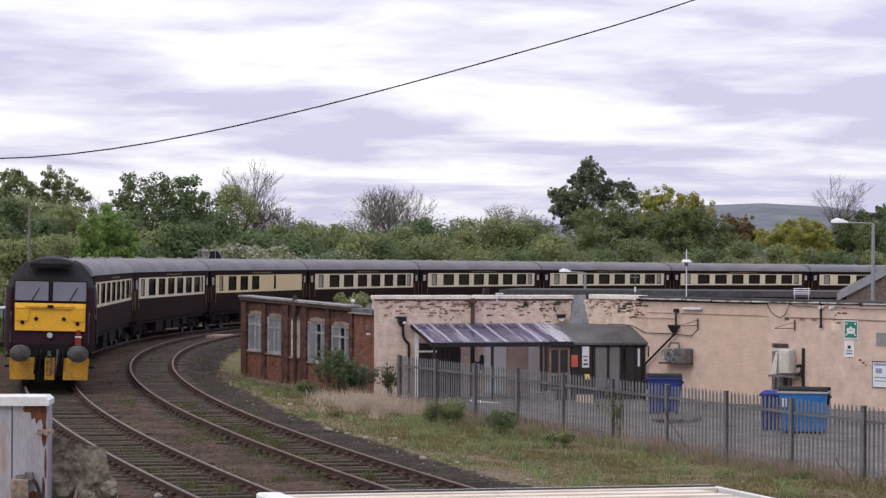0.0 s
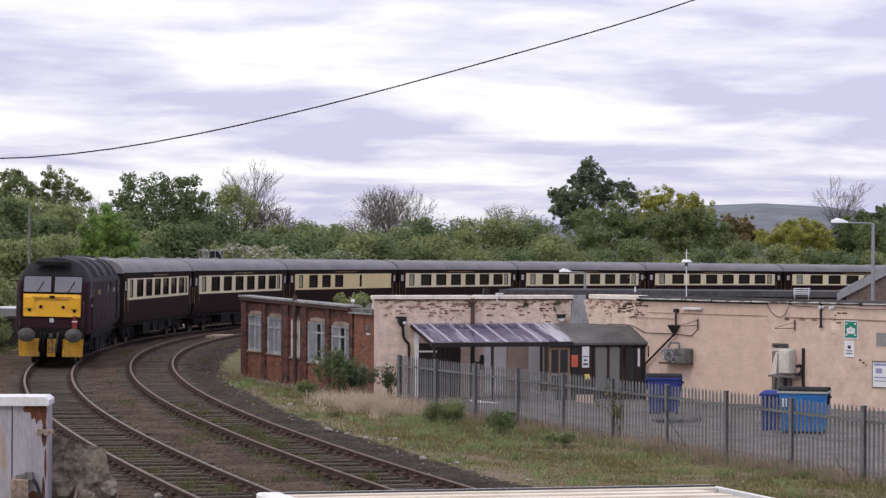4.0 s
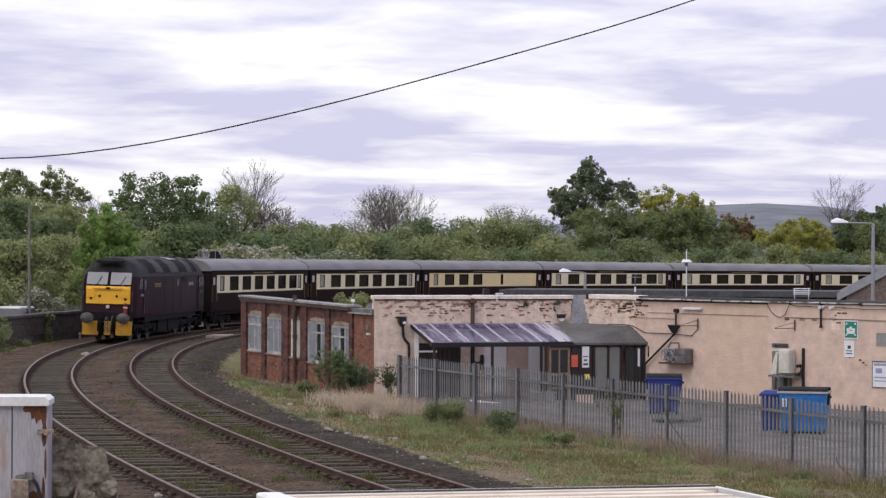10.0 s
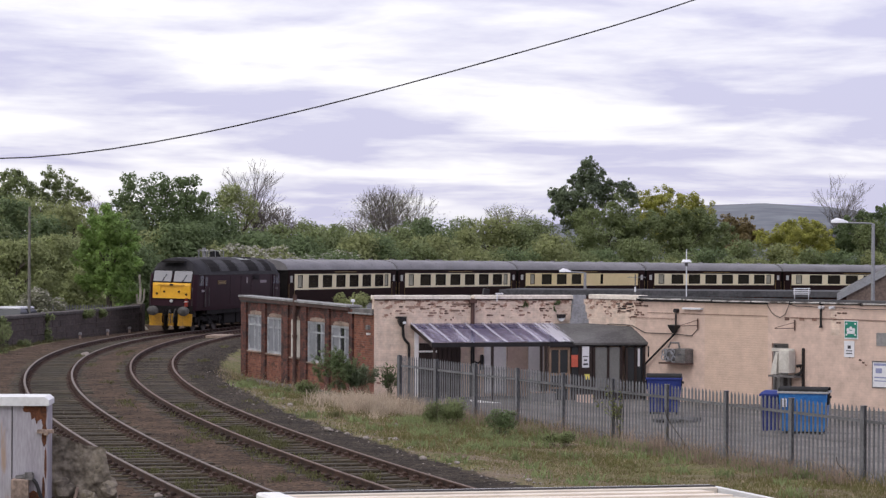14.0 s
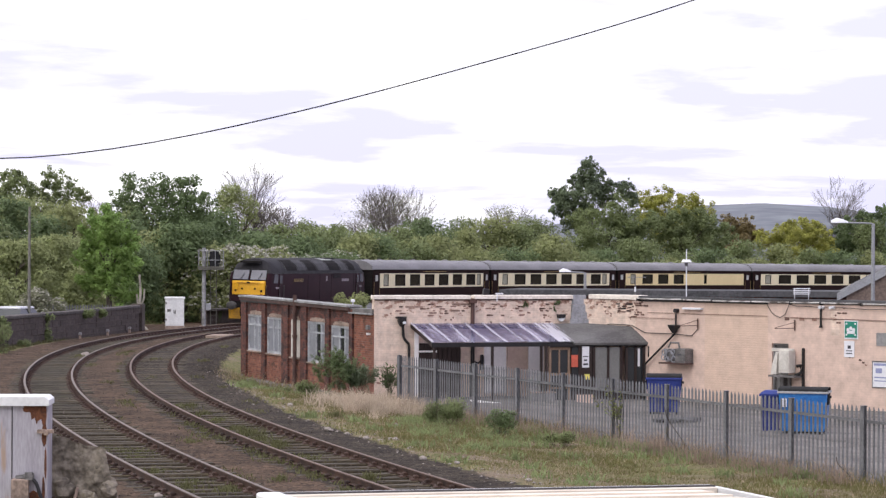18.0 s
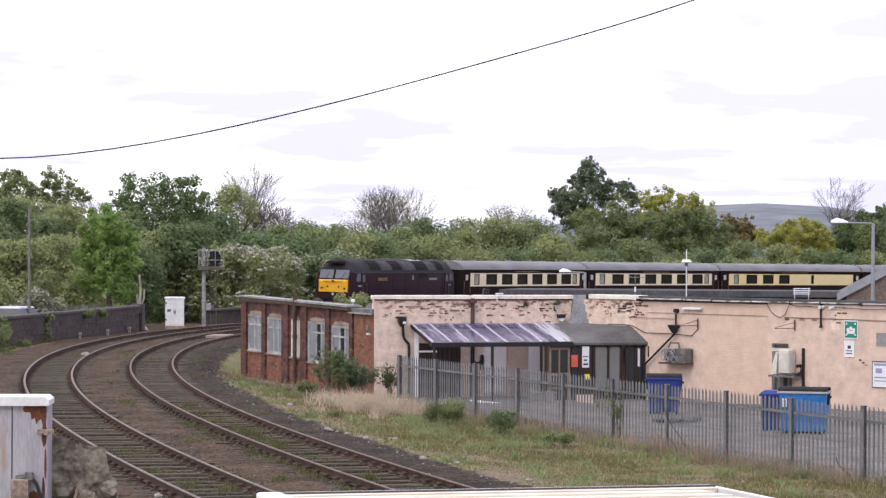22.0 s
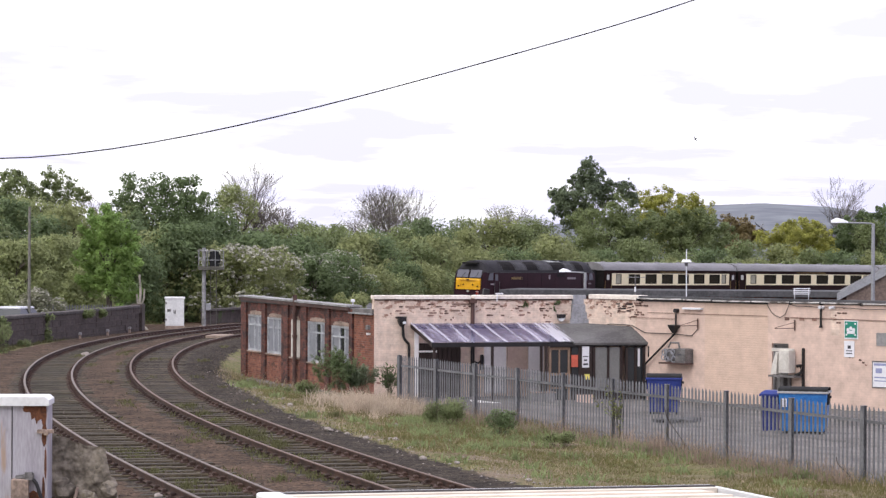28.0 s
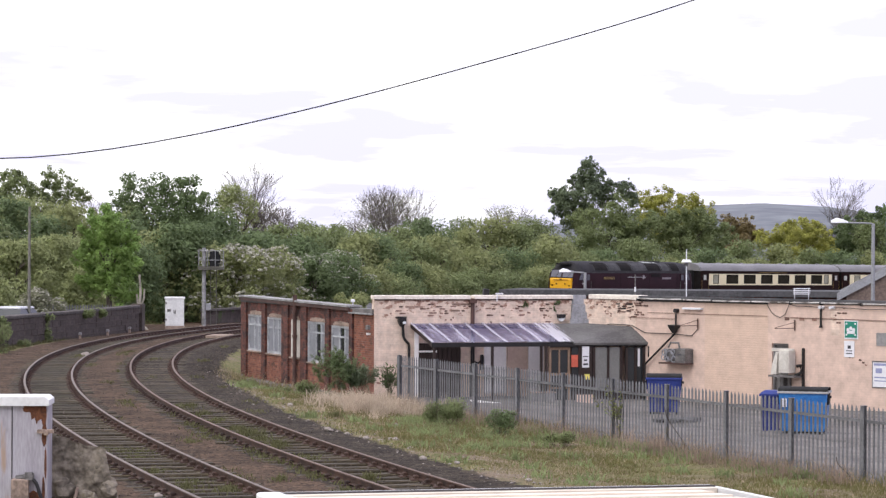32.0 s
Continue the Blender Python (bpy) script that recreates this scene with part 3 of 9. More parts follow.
    for y in (-1, 1):
        gut.box(-h, h, y * 1.385 - 0.02, y * 1.385 + 0.02, 3.15, 3.19)
    part("gutter", gut, MAT["underframe"], rf)
    uf = Mesh()
    for y in (-1, 1):
        uf.box(-h, h, y * 1.2 - 0.06, y * 1.2 + 0.06, 0.80, 0.98)
        uf.line([(-4.6, y * 1.1, 0.85), (-2.0, y * 1.1, 0.45), (2.0, y * 1.1, 0.45), (4.6, y * 1.1, 0.85)], 0.04)
    uf.box(-h, h, -0.25, 0.25, 0.78, 0.96)
    part("underframe", uf, MAT["underframe"], veh, "black underframe")
    for x0, x1, y, z in ((-4.1, -2.3, -0.95, 0.36), (-1.6, -0.3, -0.98, 0.42), (0.6, 2.4, -0.9, 0.38), (2.9, 4.0, -0.98, 0.5), (-3.6, -1.2, 0.95, 0.4), (0.2, 2.8, 0.95, 0.4)):
        part("equipment_box", Mesh().slab(x0, x1, y - 0.33, y + 0.33, z, 0.9, 0.05), MAT["underframe"], veh, "black battery or tank box")
    for e in (-1, 1):
        bogie(veh, e * COACH_BASE / 2, (-1.3, 1.3), 3.5, wheels)
    return veh, wheels


def locomotive():
    """Large diesel engine, its trailing cab at -x."""
    wheels = []
    veh = thing("diesel_locomotive", "dark maroon diesel locomotive with a yellow warning panel", "locomotive")
    h = LOCO / 2 - 0.62
    W = 1.315
    side = [(1.27, 1.08), (W, 1.30), (W, 2.62), (1.30, 2.98)]
    top = [(1.30, 2.98), (1.22, 3.20), (1.02, 3.52), (0.70, 3.74), (0.36, 3.84), (0.0, 3.87)]
    # nose: the face leans back above the waist and the roof rounds down onto it
    lower, upper = Mesh(), Mesh()
    belt = [(-h, 0.875), (-h + 0.10, 0.95), (-h + 0.30, 1.0), (h - 0.30, 1.0), (h - 0.10, 0.95), (h, 0.875)]

    def lean(x, z):
        k = max(0.0, (z - 2.42)) * 0.42
        e = -1 if x < 0 else 1
        return x - e * k if abs(x) > h - 0.4 else x
    lower.loft([[Vector((lean(x, z), y * w, z)) for y, z in half_to_ring(side)] for x, w in belt])
    part("body", lower, MAT["maroon"], veh, "dark maroon painted body", True)

    def roof_line(x, w, dz):
        return [Vector((lean(x, min(z, 3.2)), y * w, 2.98 + (z - 2.98) * dz)) for y, z in half_to_ring(top)]
    upper.loft([roof_line(-h, 0.875, 0.26), roof_line(-h + 0.10, 0.945, 0.55), roof_line(-h + 0.35, 0.99, 0.82), roof_line(-h + 0.75, 1.0, 0.97), roof_line(-h + 1.3, 1.0, 1.0),
                roof_line(h - 1.3, 1.0, 1.0), roof_line(h - 0.75, 1.0, 0.97), roof_line(h - 0.35, 0.99, 0.82), roof_line(h - 0.10, 0.945, 0.55), roof_line(h, 0.875, 0.26)])
    roof = part("roof", upper, MAT["loco_roof"], veh, "dark grey curved cab and engine roof", True)
    # bands of grilles and hatches over the shoulders
    for i, (x0, x1, k) in enumerate(((-6.1, -4.2, 0), (-3.9, -2.5, 1), (-2.3, -0.6, 0), (-0.3, 1.6, 1), (1.8, 3.9, 0), (4.2, 5.3, 1), (5.6, 6.9, 0))):
        g = Mesh().loft([[Vector((x, y * 1.012, z + 0.012)) for y, z in [(-1.245, 3.14), (-1.14, 3.36), (-0.98, 3.56), (-0.68, 3.755), (-0.66, 3.70), (-0.94, 3.52), (-1.1, 3.34), (-1.2, 3.13)]] for x in (x0, x1)])
        part("roof_hatch", g, MAT["loco_grille"] if k else MAT["underframe"], roof, "slatted roof grille" if k else "dark radiator opening")
        for x in (x0 - 0.06, x1 + 0.06):
            rib = Mesh().loft([[Vector((q, y * 1.015, z + 0.018)) for y, z in [(-1.245, 3.14), (-1.14, 3.36), (-0.98, 3.56), (-0.68, 3.755), (-0.66, 3.70), (-0.94, 3.52), (-1.1, 3.34), (-1.2, 3.13)]] for q in (x - 0.04, x + 0.04)])
            part("roof_rib", rib, MAT["loco_grille"], roof)
    part("roof_panel", Mesh().loft([[Vector((x, y, z)) for y, z in ((-0.72, 3.745), (-0.38, 3.85), (-0.06, 3.882), (-0.06, 3.85), (-0.38, 3.82), (-0.72, 3.70))] for x in (2.1, 4.1)]), MAT["roof_pale"], roof, "pale grey replacement roof panel")
    part("exhaust_cowl", Mesh().slab(-1.6, 1.2, -0.30, 0.30, 3.83, 3.90, 0.03), MAT["plate_dark"], roof, "grey exhaust cowl")
    for x in (4.7, 3.6):
        part("fan_grille", Mesh().tube((x, 0, 3.82), (x, 0, 3.92), 0.5, n=20), MAT["loco_grille"], roof)
    for e in (-1, 1):
        m = pose(0, 0, 0, 0, 0, 0 if e < 0 else 180)

        def face(z, out=0.0):
            return lean(-h, z) - out
        yb = Mesh().loft([[Vector((face(z, o), y, z)) for y, z in ((-1.02, 1.71), (1.02, 1.71), (1.035, 2.52), (-1.035, 2.52))] for o in (-0.05, 0.02)])
        pan = part("warning_panel", yb, MAT["warning_yellow"], veh, "yellow warning panel", m=m)
        for y0, y1 in ((-1.0, -0.62), (0.62, 1.0)):
            part("panel_cheek", Mesh().loft([[Vector((face(z, o), y, z)) for y, z in ((y0, 2.0), (y1, 2.0), (y1, 2.36), (y0, 2.36))] for o in (0.0, 0.045)]), MAT["warning_yellow"], pan, "raised cheek of the panel")
        part("panel_head", Mesh().loft([[Vector((face(z, o), y, z)) for y, z in ((-1.0, 2.37), (1.0, 2.37), (1.0, 2.52), (-1.0, 2.52))] for o in (0.0, 0.06)]), MAT["warning_yellow"], pan, "raised head of the panel")
        part("panel_bar", Mesh().box(face(2.40, 0.06), face(2.40, 0.0), -0.72, 0.72, 2.385, 2.425), MAT["dirty_yellow"], pan, "raised bar over the panel")
        part("panel_clip", Mesh().slab(face(2.4, 0.09), face(2.4, 0.0), -0.09, 0.09, 2.38, 2.47, 0.02), MAT["underframe"], pan)
        for y, z, r in ((-0.40, 2.06, 0.06), (0.40, 2.06, 0.06), (-0.80, 1.93, 0.06), (0.80, 1.95, 0.06)):
            part("marker_light", Mesh().tube((face(2, 0.015), y, z), (face(2, 0.06), y, z), r, r * 0.85, n=14), MAT["underframe"], pan, "dark round marker light")
        part("headlight", Mesh().tube((face(1.6, -0.02), 0, 1.58), (face(1.6, 0.06), 0, 1.58), 0.085, n=16), MAT["lamp_lens"], veh, "round headlight", m=m)
        # hanging tail lamp on its bracket
        if e < 0:
            tl = Mesh().box(face(1.5, 0.13), face(1.5, 0.01), -0.92, -0.74, 1.30, 1.62)
            tl.tube((face(1.5, 0.07), -0.83, 1.62), (face(1.5, 0.07), -0.83, 1.75), 0.06, n=10)
            t = part("tail_lamp", tl, MAT["orange_lamp"], veh, "portable orange tail lamp")
            part("lamp_lens", Mesh().tube((face(1.5, 0.15), -0.83, 1.47), (face(1.5, 0.12), -0.83, 1.47), 0.06, n=12), MAT["tail_red"], t)
            part("lamp_band", Mesh().box(face(1.5, 0.136), face(1.5, 0.0), -0.925, -0.735, 1.53, 1.57), MAT["white_paint"], t)
        for y0, y1 in ((-1.05, -0.05), (0.05, 1.05)):
            w = Mesh().loft([[Vector((face(z, o), y, z)) for y, z in ((y0, 2.58), (y1, 2.58), (y1 * 0.985, 3.17), (y0 * 0.985, 3.17))] for o in (-0.03, 0.012)])
            ws = part("windscreen", w, MAT["screen_glass"], veh, "grey windscreen pane", m=m)
            fr = Mesh()
            for (ya, za), (yc, zc) in (((y0, 2.58), (y1, 2.58)), ((y1, 2.58), (y1, 3.17)), ((y1, 3.17), (y0, 3.17)), ((y0, 3.17), (y0, 2.58))):
                fr.tube((face(za, 0.014), ya, za), (face(zc, 0.014), yc, zc), 0.017, n=6)
            part("window_seal", fr, MAT["underframe"], ws)
            mid = (y0 + y1) / 2
            part("wiper", Mesh().tube((face(2.6, 0.04), mid, 2.58), (face(2.95, 0.04), mid - 0.22, 2.98), 0.012, n=5), MAT["underframe"], ws)
        part("horn_grille", Mesh().slab(-h + 0.14, -h + 0.52, -0.62, 0.62, 3.58, 3.70, 0.03), MAT["underframe"], veh, "black horn grille over the cab", m=m)
        # buffer beam, valance with yellow ends, hoses and coupling
        part("buffer_beam", Mesh().box(-h - 0.02, -h + 0.25, -1.16, 1.16, 0.86, 1.32), MAT["underframe"], veh, "black buffer beam", m=m)
        for y0, y1 in ((-1.16, -0.42), (0.42, 1.16), (-0.17, 0.12)):
            rings = [[Vector((x, y, z)) for y, z in ((y0, 0.92), (y1, 0.92), (y1 * 0.97, 0.28), (y0 * 0.97, 0.28))] for x in (-h - 0.16, -h + 0.02)]
            part("valance", Mesh().loft(rings), MAT["dirty_yellow"] if e < 0 else MAT["underframe"], veh, "chipped yellow front skirt" if e < 0 else "black skirt", m=m)
        for y, c in ((-0.30, "underframe"), (-0.24, "buffer_steel"), (0.24, "underframe"), (0.36, "underframe"), (-0.40, "underframe")):
            hose = Mesh().line([(-h - 0.05, y, 1.15), (-h - 0.22, y, 1.05), (-h - 0.26, y + 0.03, 0.75), (-h - 0.16, y + 0.06, 0.45)], 0.035)
            part("brake_hose", hose, MAT[c], veh, "hanging brake hose", True, m=m)
        hk = Mesh().box(-h - 0.3, -h, -0.05, 0.05, 0.98, 1.12)
        for k in range(3):
            hk.line([(-h - 0.25, -0.06, 1.0 - 0.2 * k), (-h - 0.27, -0.07, 0.82 - 0.2 * k), (-h - 0.27, 0.07, 0.82 - 0.2 * k), (-h - 0.25, 0.06, 1.0 - 0.2 * k)], 0.025)
        part("coupling", hk, MAT["buffer_steel"], veh, "screw coupling on its hook", m=m)
        for y in (-1.135, 1.135):
            part("front_handrail", Mesh().line([(-h - 0.0, y, 1.35), (-h - 0.07, y, 1.4), (-h - 0.07, y, 2.2), (-h, y, 2.25)], 0.02), MAT["buffer_steel"], veh, "grey handrail", m=m)
        for y in (-1, 1):
            # cab side window and door
            w = Mesh().loft([[Vector((x, y * o, z)) for x, z in ((-h + 0.62, 2.40), (-h + 1.35, 2.40), (-h + 1.35, 2.92), (-h + 0.86, 2.92))] for o in (1.30, 1.345)])
            part("cab_window", w, MAT["screen_glass"], veh, "cab side window", m=m)
            d = Mesh().box(-h + 1.55, -h + 2.15, y * 1.33 - 0.018, y * 1.33 + 0.018, 1.25, 2.92)
            dr = part("cab_door", d, MAT["maroon"], veh, m=m)
            part("door_window", Mesh().box(-h + 1.65, -h + 2.05, y * 1.345 - 0.012, y * 1.345 + 0.012, 2.38, 2.84), MAT["screen_glass"], dr)
            for q in (1.50, 2.22):
                part("handrail", Mesh().tube((-h + q, y * 1.40, 1.3), (-h + q, y * 1.40, 2.3), 0.02, n=6), MAT["buffer_steel"], dr)
            part("cab_step", Mesh().box(-h + 1.55, -h + 2.15, y * 1.22 - 0.1, y * 1.22 + 0.1, 0.55, 0.60).box(-h + 1.55, -h + 2.15, y * 1.26 - 0.06, y * 1.26 + 0.06, 0.85, 0.9), MAT["underframe"], veh, m=m)
            part("number_bars", Mesh().box(-h + 1.0, -h + 1.9, y * 1.338 - 0.006, y * 1.338 + 0.006, 2.06, 2.17), MAT["plate_grey"], veh, m=m)
        buffers(veh, e * (h + 0.62), e)
    # side details
    for y in (-1, 1):
        part("cantrail_strip", Mesh().box(-h + 0.5, h - 0.5, y * 1.312 - 0.012, y * 1.312 + 0.012, 2.95, 3.0), MAT["loco_grille"], veh)
        np_ = part("nameplate", Mesh().box(-4.9, -3.3, y * 1.338 - 0.012, y * 1.338 + 0.012, 2.46, 2.64), MAT["gold"], veh, "cast nameplate, unreadable")
        part("plate_field", Mesh().box(-4.85, -3.35, y * 1.35 - 0.006, y * 1.35 + 0.006, 2.485, 2.615), MAT["maroon"], np_)
        rr = random.Random(4)
        x = -4.8
        while x < -3.5:
            w = rr.uniform(0.07, 0.13)
            part("lettering_bar", Mesh().box(x, x + w, y * 1.357 - 0.004, y * 1.357 + 0.004, 2.51, 2.59), MAT["gold"], np_)
            x += w + 0.05
        part("emblem", Mesh().box(4.0, 5.4, y * 1.338 - 0.008, y * 1.338 + 0.008, 2.46, 2.62), MAT["plate_grey"], veh, "dull lettered plate")
        part("filler_cap", Mesh().box(0.95, 1.2, y * 1.338 - 0.01, y * 1.338 + 0.01, 2.48, 2.8), MAT["plate_grey"], veh)
        for x in (-2.4, -0.2, 2.0, 6.4):
            part("body_seam", Mesh().box(x - 0.012, x + 0.012, y * 1.337 - 0.004, y * 1.337 + 0.004, 1.3, 2.9), MAT["underframe"], veh)
        g = Mesh()
        for k in range(9):
            g.box(2.3, 3.8, y * 1.338 - 0.012, y * 1.338 + 0.012, 2.66 + k * 0.028, 2.675 + k * 0.028)
        part("side_grille", g, MAT["loco_roof"], veh)
        part("lower_skirt", Mesh().box(-h + 2.4, h - 2.4, y * 1.2 - 0.05, y * 1.2 + 0.05, 0.86, 1.12), MAT["underframe"], veh)
    for x0, x1 in ((-2.9, -0.6), (-0.3, 2.6)):
        part("fuel_tank", Mesh().slab(x0, x1, -1.15, 1.15, 0.30, 0.95, 0.08), MAT["underframe"], veh, "black fuel tank")
    for e in (-1, 1):
        bogie(veh, e * LOCO_BASE / 2, (-2.0, 0.0, 2.0), 5.2, wheels, 0.57)
    return veh, wheels


def gone(t):
    """How far the train's trailing end has gone along the line."""
    return 1.42748 + 4.13852 * t - 0.00431 * t * t / 2 - 0.00065 * t ** 3 / 6


def stand(mid, base):
    """Pose of a vehicle whose middle is at arc length mid, on its two bogies."""
    a, b = rail_point(mid - base / 2), rail_point(mid + base / 2)
    d = (b - a).normalized()
    rz = math.atan2(d.y, d.x)
    return Matrix.Translation((a + b) / 2) @ Euler((CANT, -math.asin(d.z), rz)).to_matrix().to_4x4()


engine, engine_wheels = locomotive()
TRAIN = [(engine, engine_wheels, LOCO / 2, LOCO_BASE)]
for i in range(9):
    c, w = coach(i, i == 2)
    TRAIN.append((c, w, LOCO + 0.37 + COACH * (i + 0.5), COACH_BASE))


# ---------------------------------------------------------------- the low brick building
def brick_material(name, c1, c2, mortar, rough=0.85, patch=None, patch_at=0.6, bump=0.5, patch_scale=0.9, wear=None, mottle=1.1, swing=(0.78, 1.15)):
    """Coursed brickwork on a wall whose own x runs along it."""
    m = bpy.data.materials.new(name)
    m.use_nodes = True
    nt = m.node_tree
    N, L = nt.nodes.new, nt.links.new
    b = nt.nodes["Principled BSDF"]
    b.inputs["Roughness"].default_value, b.inputs["Specular IOR Level"].default_value = rough, 0.25
    tc, sep, comb = N("ShaderNodeTexCoord"), N("ShaderNodeSeparateXYZ"), N("ShaderNodeCombineXYZ")
    L(tc.outputs["Object"], sep.inputs[0])
    along = N("ShaderNodeMath")
    L(sep.outputs[0], along.inputs[0]); L(sep.outputs[1], along.inputs[1])
    L(along.outputs[0], comb.inputs[0]); L(sep.outputs[2], comb.inputs[1])
    br = N("ShaderNodeTexBrick")
    br.inputs["Color1"].default_value, br.inputs["Color2"].default_value, br.inputs["Mortar"].default_value = (*c1, 1), (*c2, 1), (*mortar, 1)
    br.inputs["Scale"].default_value = 1.0
    br.inputs["Brick Width"].default_value, br.inputs["Row Height"].default_value = 0.225, 0.075
    br.inputs["Mortar Size"].default_value, br.inputs["Mortar Smooth"].default_value = 0.009, 0.3
    L(comb.outputs[0], br.inputs["Vector"])
    n = N("ShaderNodeTexNoise")
    n.inputs["Scale"].default_value, n.inputs["Detail"].default_value, n.inputs["Roughness"].default_value = mottle, 8, 0.65
    L(tc.outputs["Object"], n.inputs["Vector"])
    hsv, rng = N("ShaderNodeHueSaturation"), N("ShaderNodeMapRange")
    rng.inputs[1].default_value, rng.inputs[2].default_value, rng.inputs[3].default_value, rng.inputs[4].default_value = 0.3, 0.7, *swing
    L(n.outputs[0], rng.inputs[0]); L(rng.outputs[0], hsv.inputs["Value"]); L(br.outputs[0], hsv.inputs["Color"])
    colour = hsv.outputs[0]
    if patch:
        n2 = N("ShaderNodeTexNoise")
        n2.inputs["Scale"].default_value, n2.inputs["Detail"].default_value, n2.inputs["Roughness"].default_value = patch_scale, 8, 0.66
        mp = N("ShaderNodeMapping"); mp.inputs["Scale"].default_value = (1, 1, 1.8)
        L(tc.outputs["Object"], mp.inputs[0]); L(mp.outputs[0], n2.inputs["Vector"])
        rp = N("ShaderNodeValToRGB")
        rp.color_ramp.elements[0].position, rp.color_ramp.elements[1].position = patch_at - 0.01, patch_at + 0.03
        level = n2.outputs[0]
        if wear:
            # paint fails first along the damp top of the wall
            mr, ad = N("ShaderNodeMapRange"), N("ShaderNodeMath")
            mr.inputs[1].default_value, mr.inputs[2].default_value, mr.inputs[3].default_value, mr.inputs[4].default_value = *wear, -0.10, 0.06
            L(sep.outputs[2], mr.inputs[0]); L(mr.outputs[0], ad.inputs[0]); L(level, ad.inputs[1])
            level = ad.outputs[0]
        L(level, rp.inputs[0])
        mx = N("ShaderNodeMix"); mx.data_type = "RGBA"; mx.inputs[7].default_value = (*patch, 1)
        L(rp.outputs[0], mx.inputs[0]); L(colour, mx.inputs[6])
        colour = mx.outputs[2]
    L(colour, b.inputs["Base Color"])
    bp = N("ShaderNodeBump"); bp.inputs["Strength"].default_value, bp.inputs["Distance"].default_value = bump, 0.012
    bp.invert = True
    L(br.outputs["Fac"], bp.inputs["Height"]); L(bp.outputs[0], b.inputs["Normal"])
    return m


def plastic_sheet(name, tint, streak, at):
    """Weathered clear roofing sheet, tinted, letting light through; its highlights are painted as pale streaks down the
    slope.
    """
    m = material(name, tint, tuple(c * 0.7 for c in tint), rough=0.25, spec=0.6, scale=1.2, fine=10, bump=0.03, stretch=(7, 0.45, 0.45), stain=streak, stain_at=at, stain_scale=1.0)
    nt = m.node_tree
    clear, ms = nt.nodes.new("ShaderNodeBsdfTransparent"), nt.nodes.new("ShaderNodeMixShader")
    clear.inputs[0].default_value, ms.inputs[0].default_value = (0.95, 0.94, 0.97, 1), 0.62
    b, out = nt.nodes["Principled BSDF"], nt.nodes["Material Output"]
    nt.links.new(b.outputs[0], ms.inputs[1]); nt.links.new(clear.outputs[0], ms.inputs[2]); nt.links.new(ms.outputs[0], out.inputs[0])
    return m


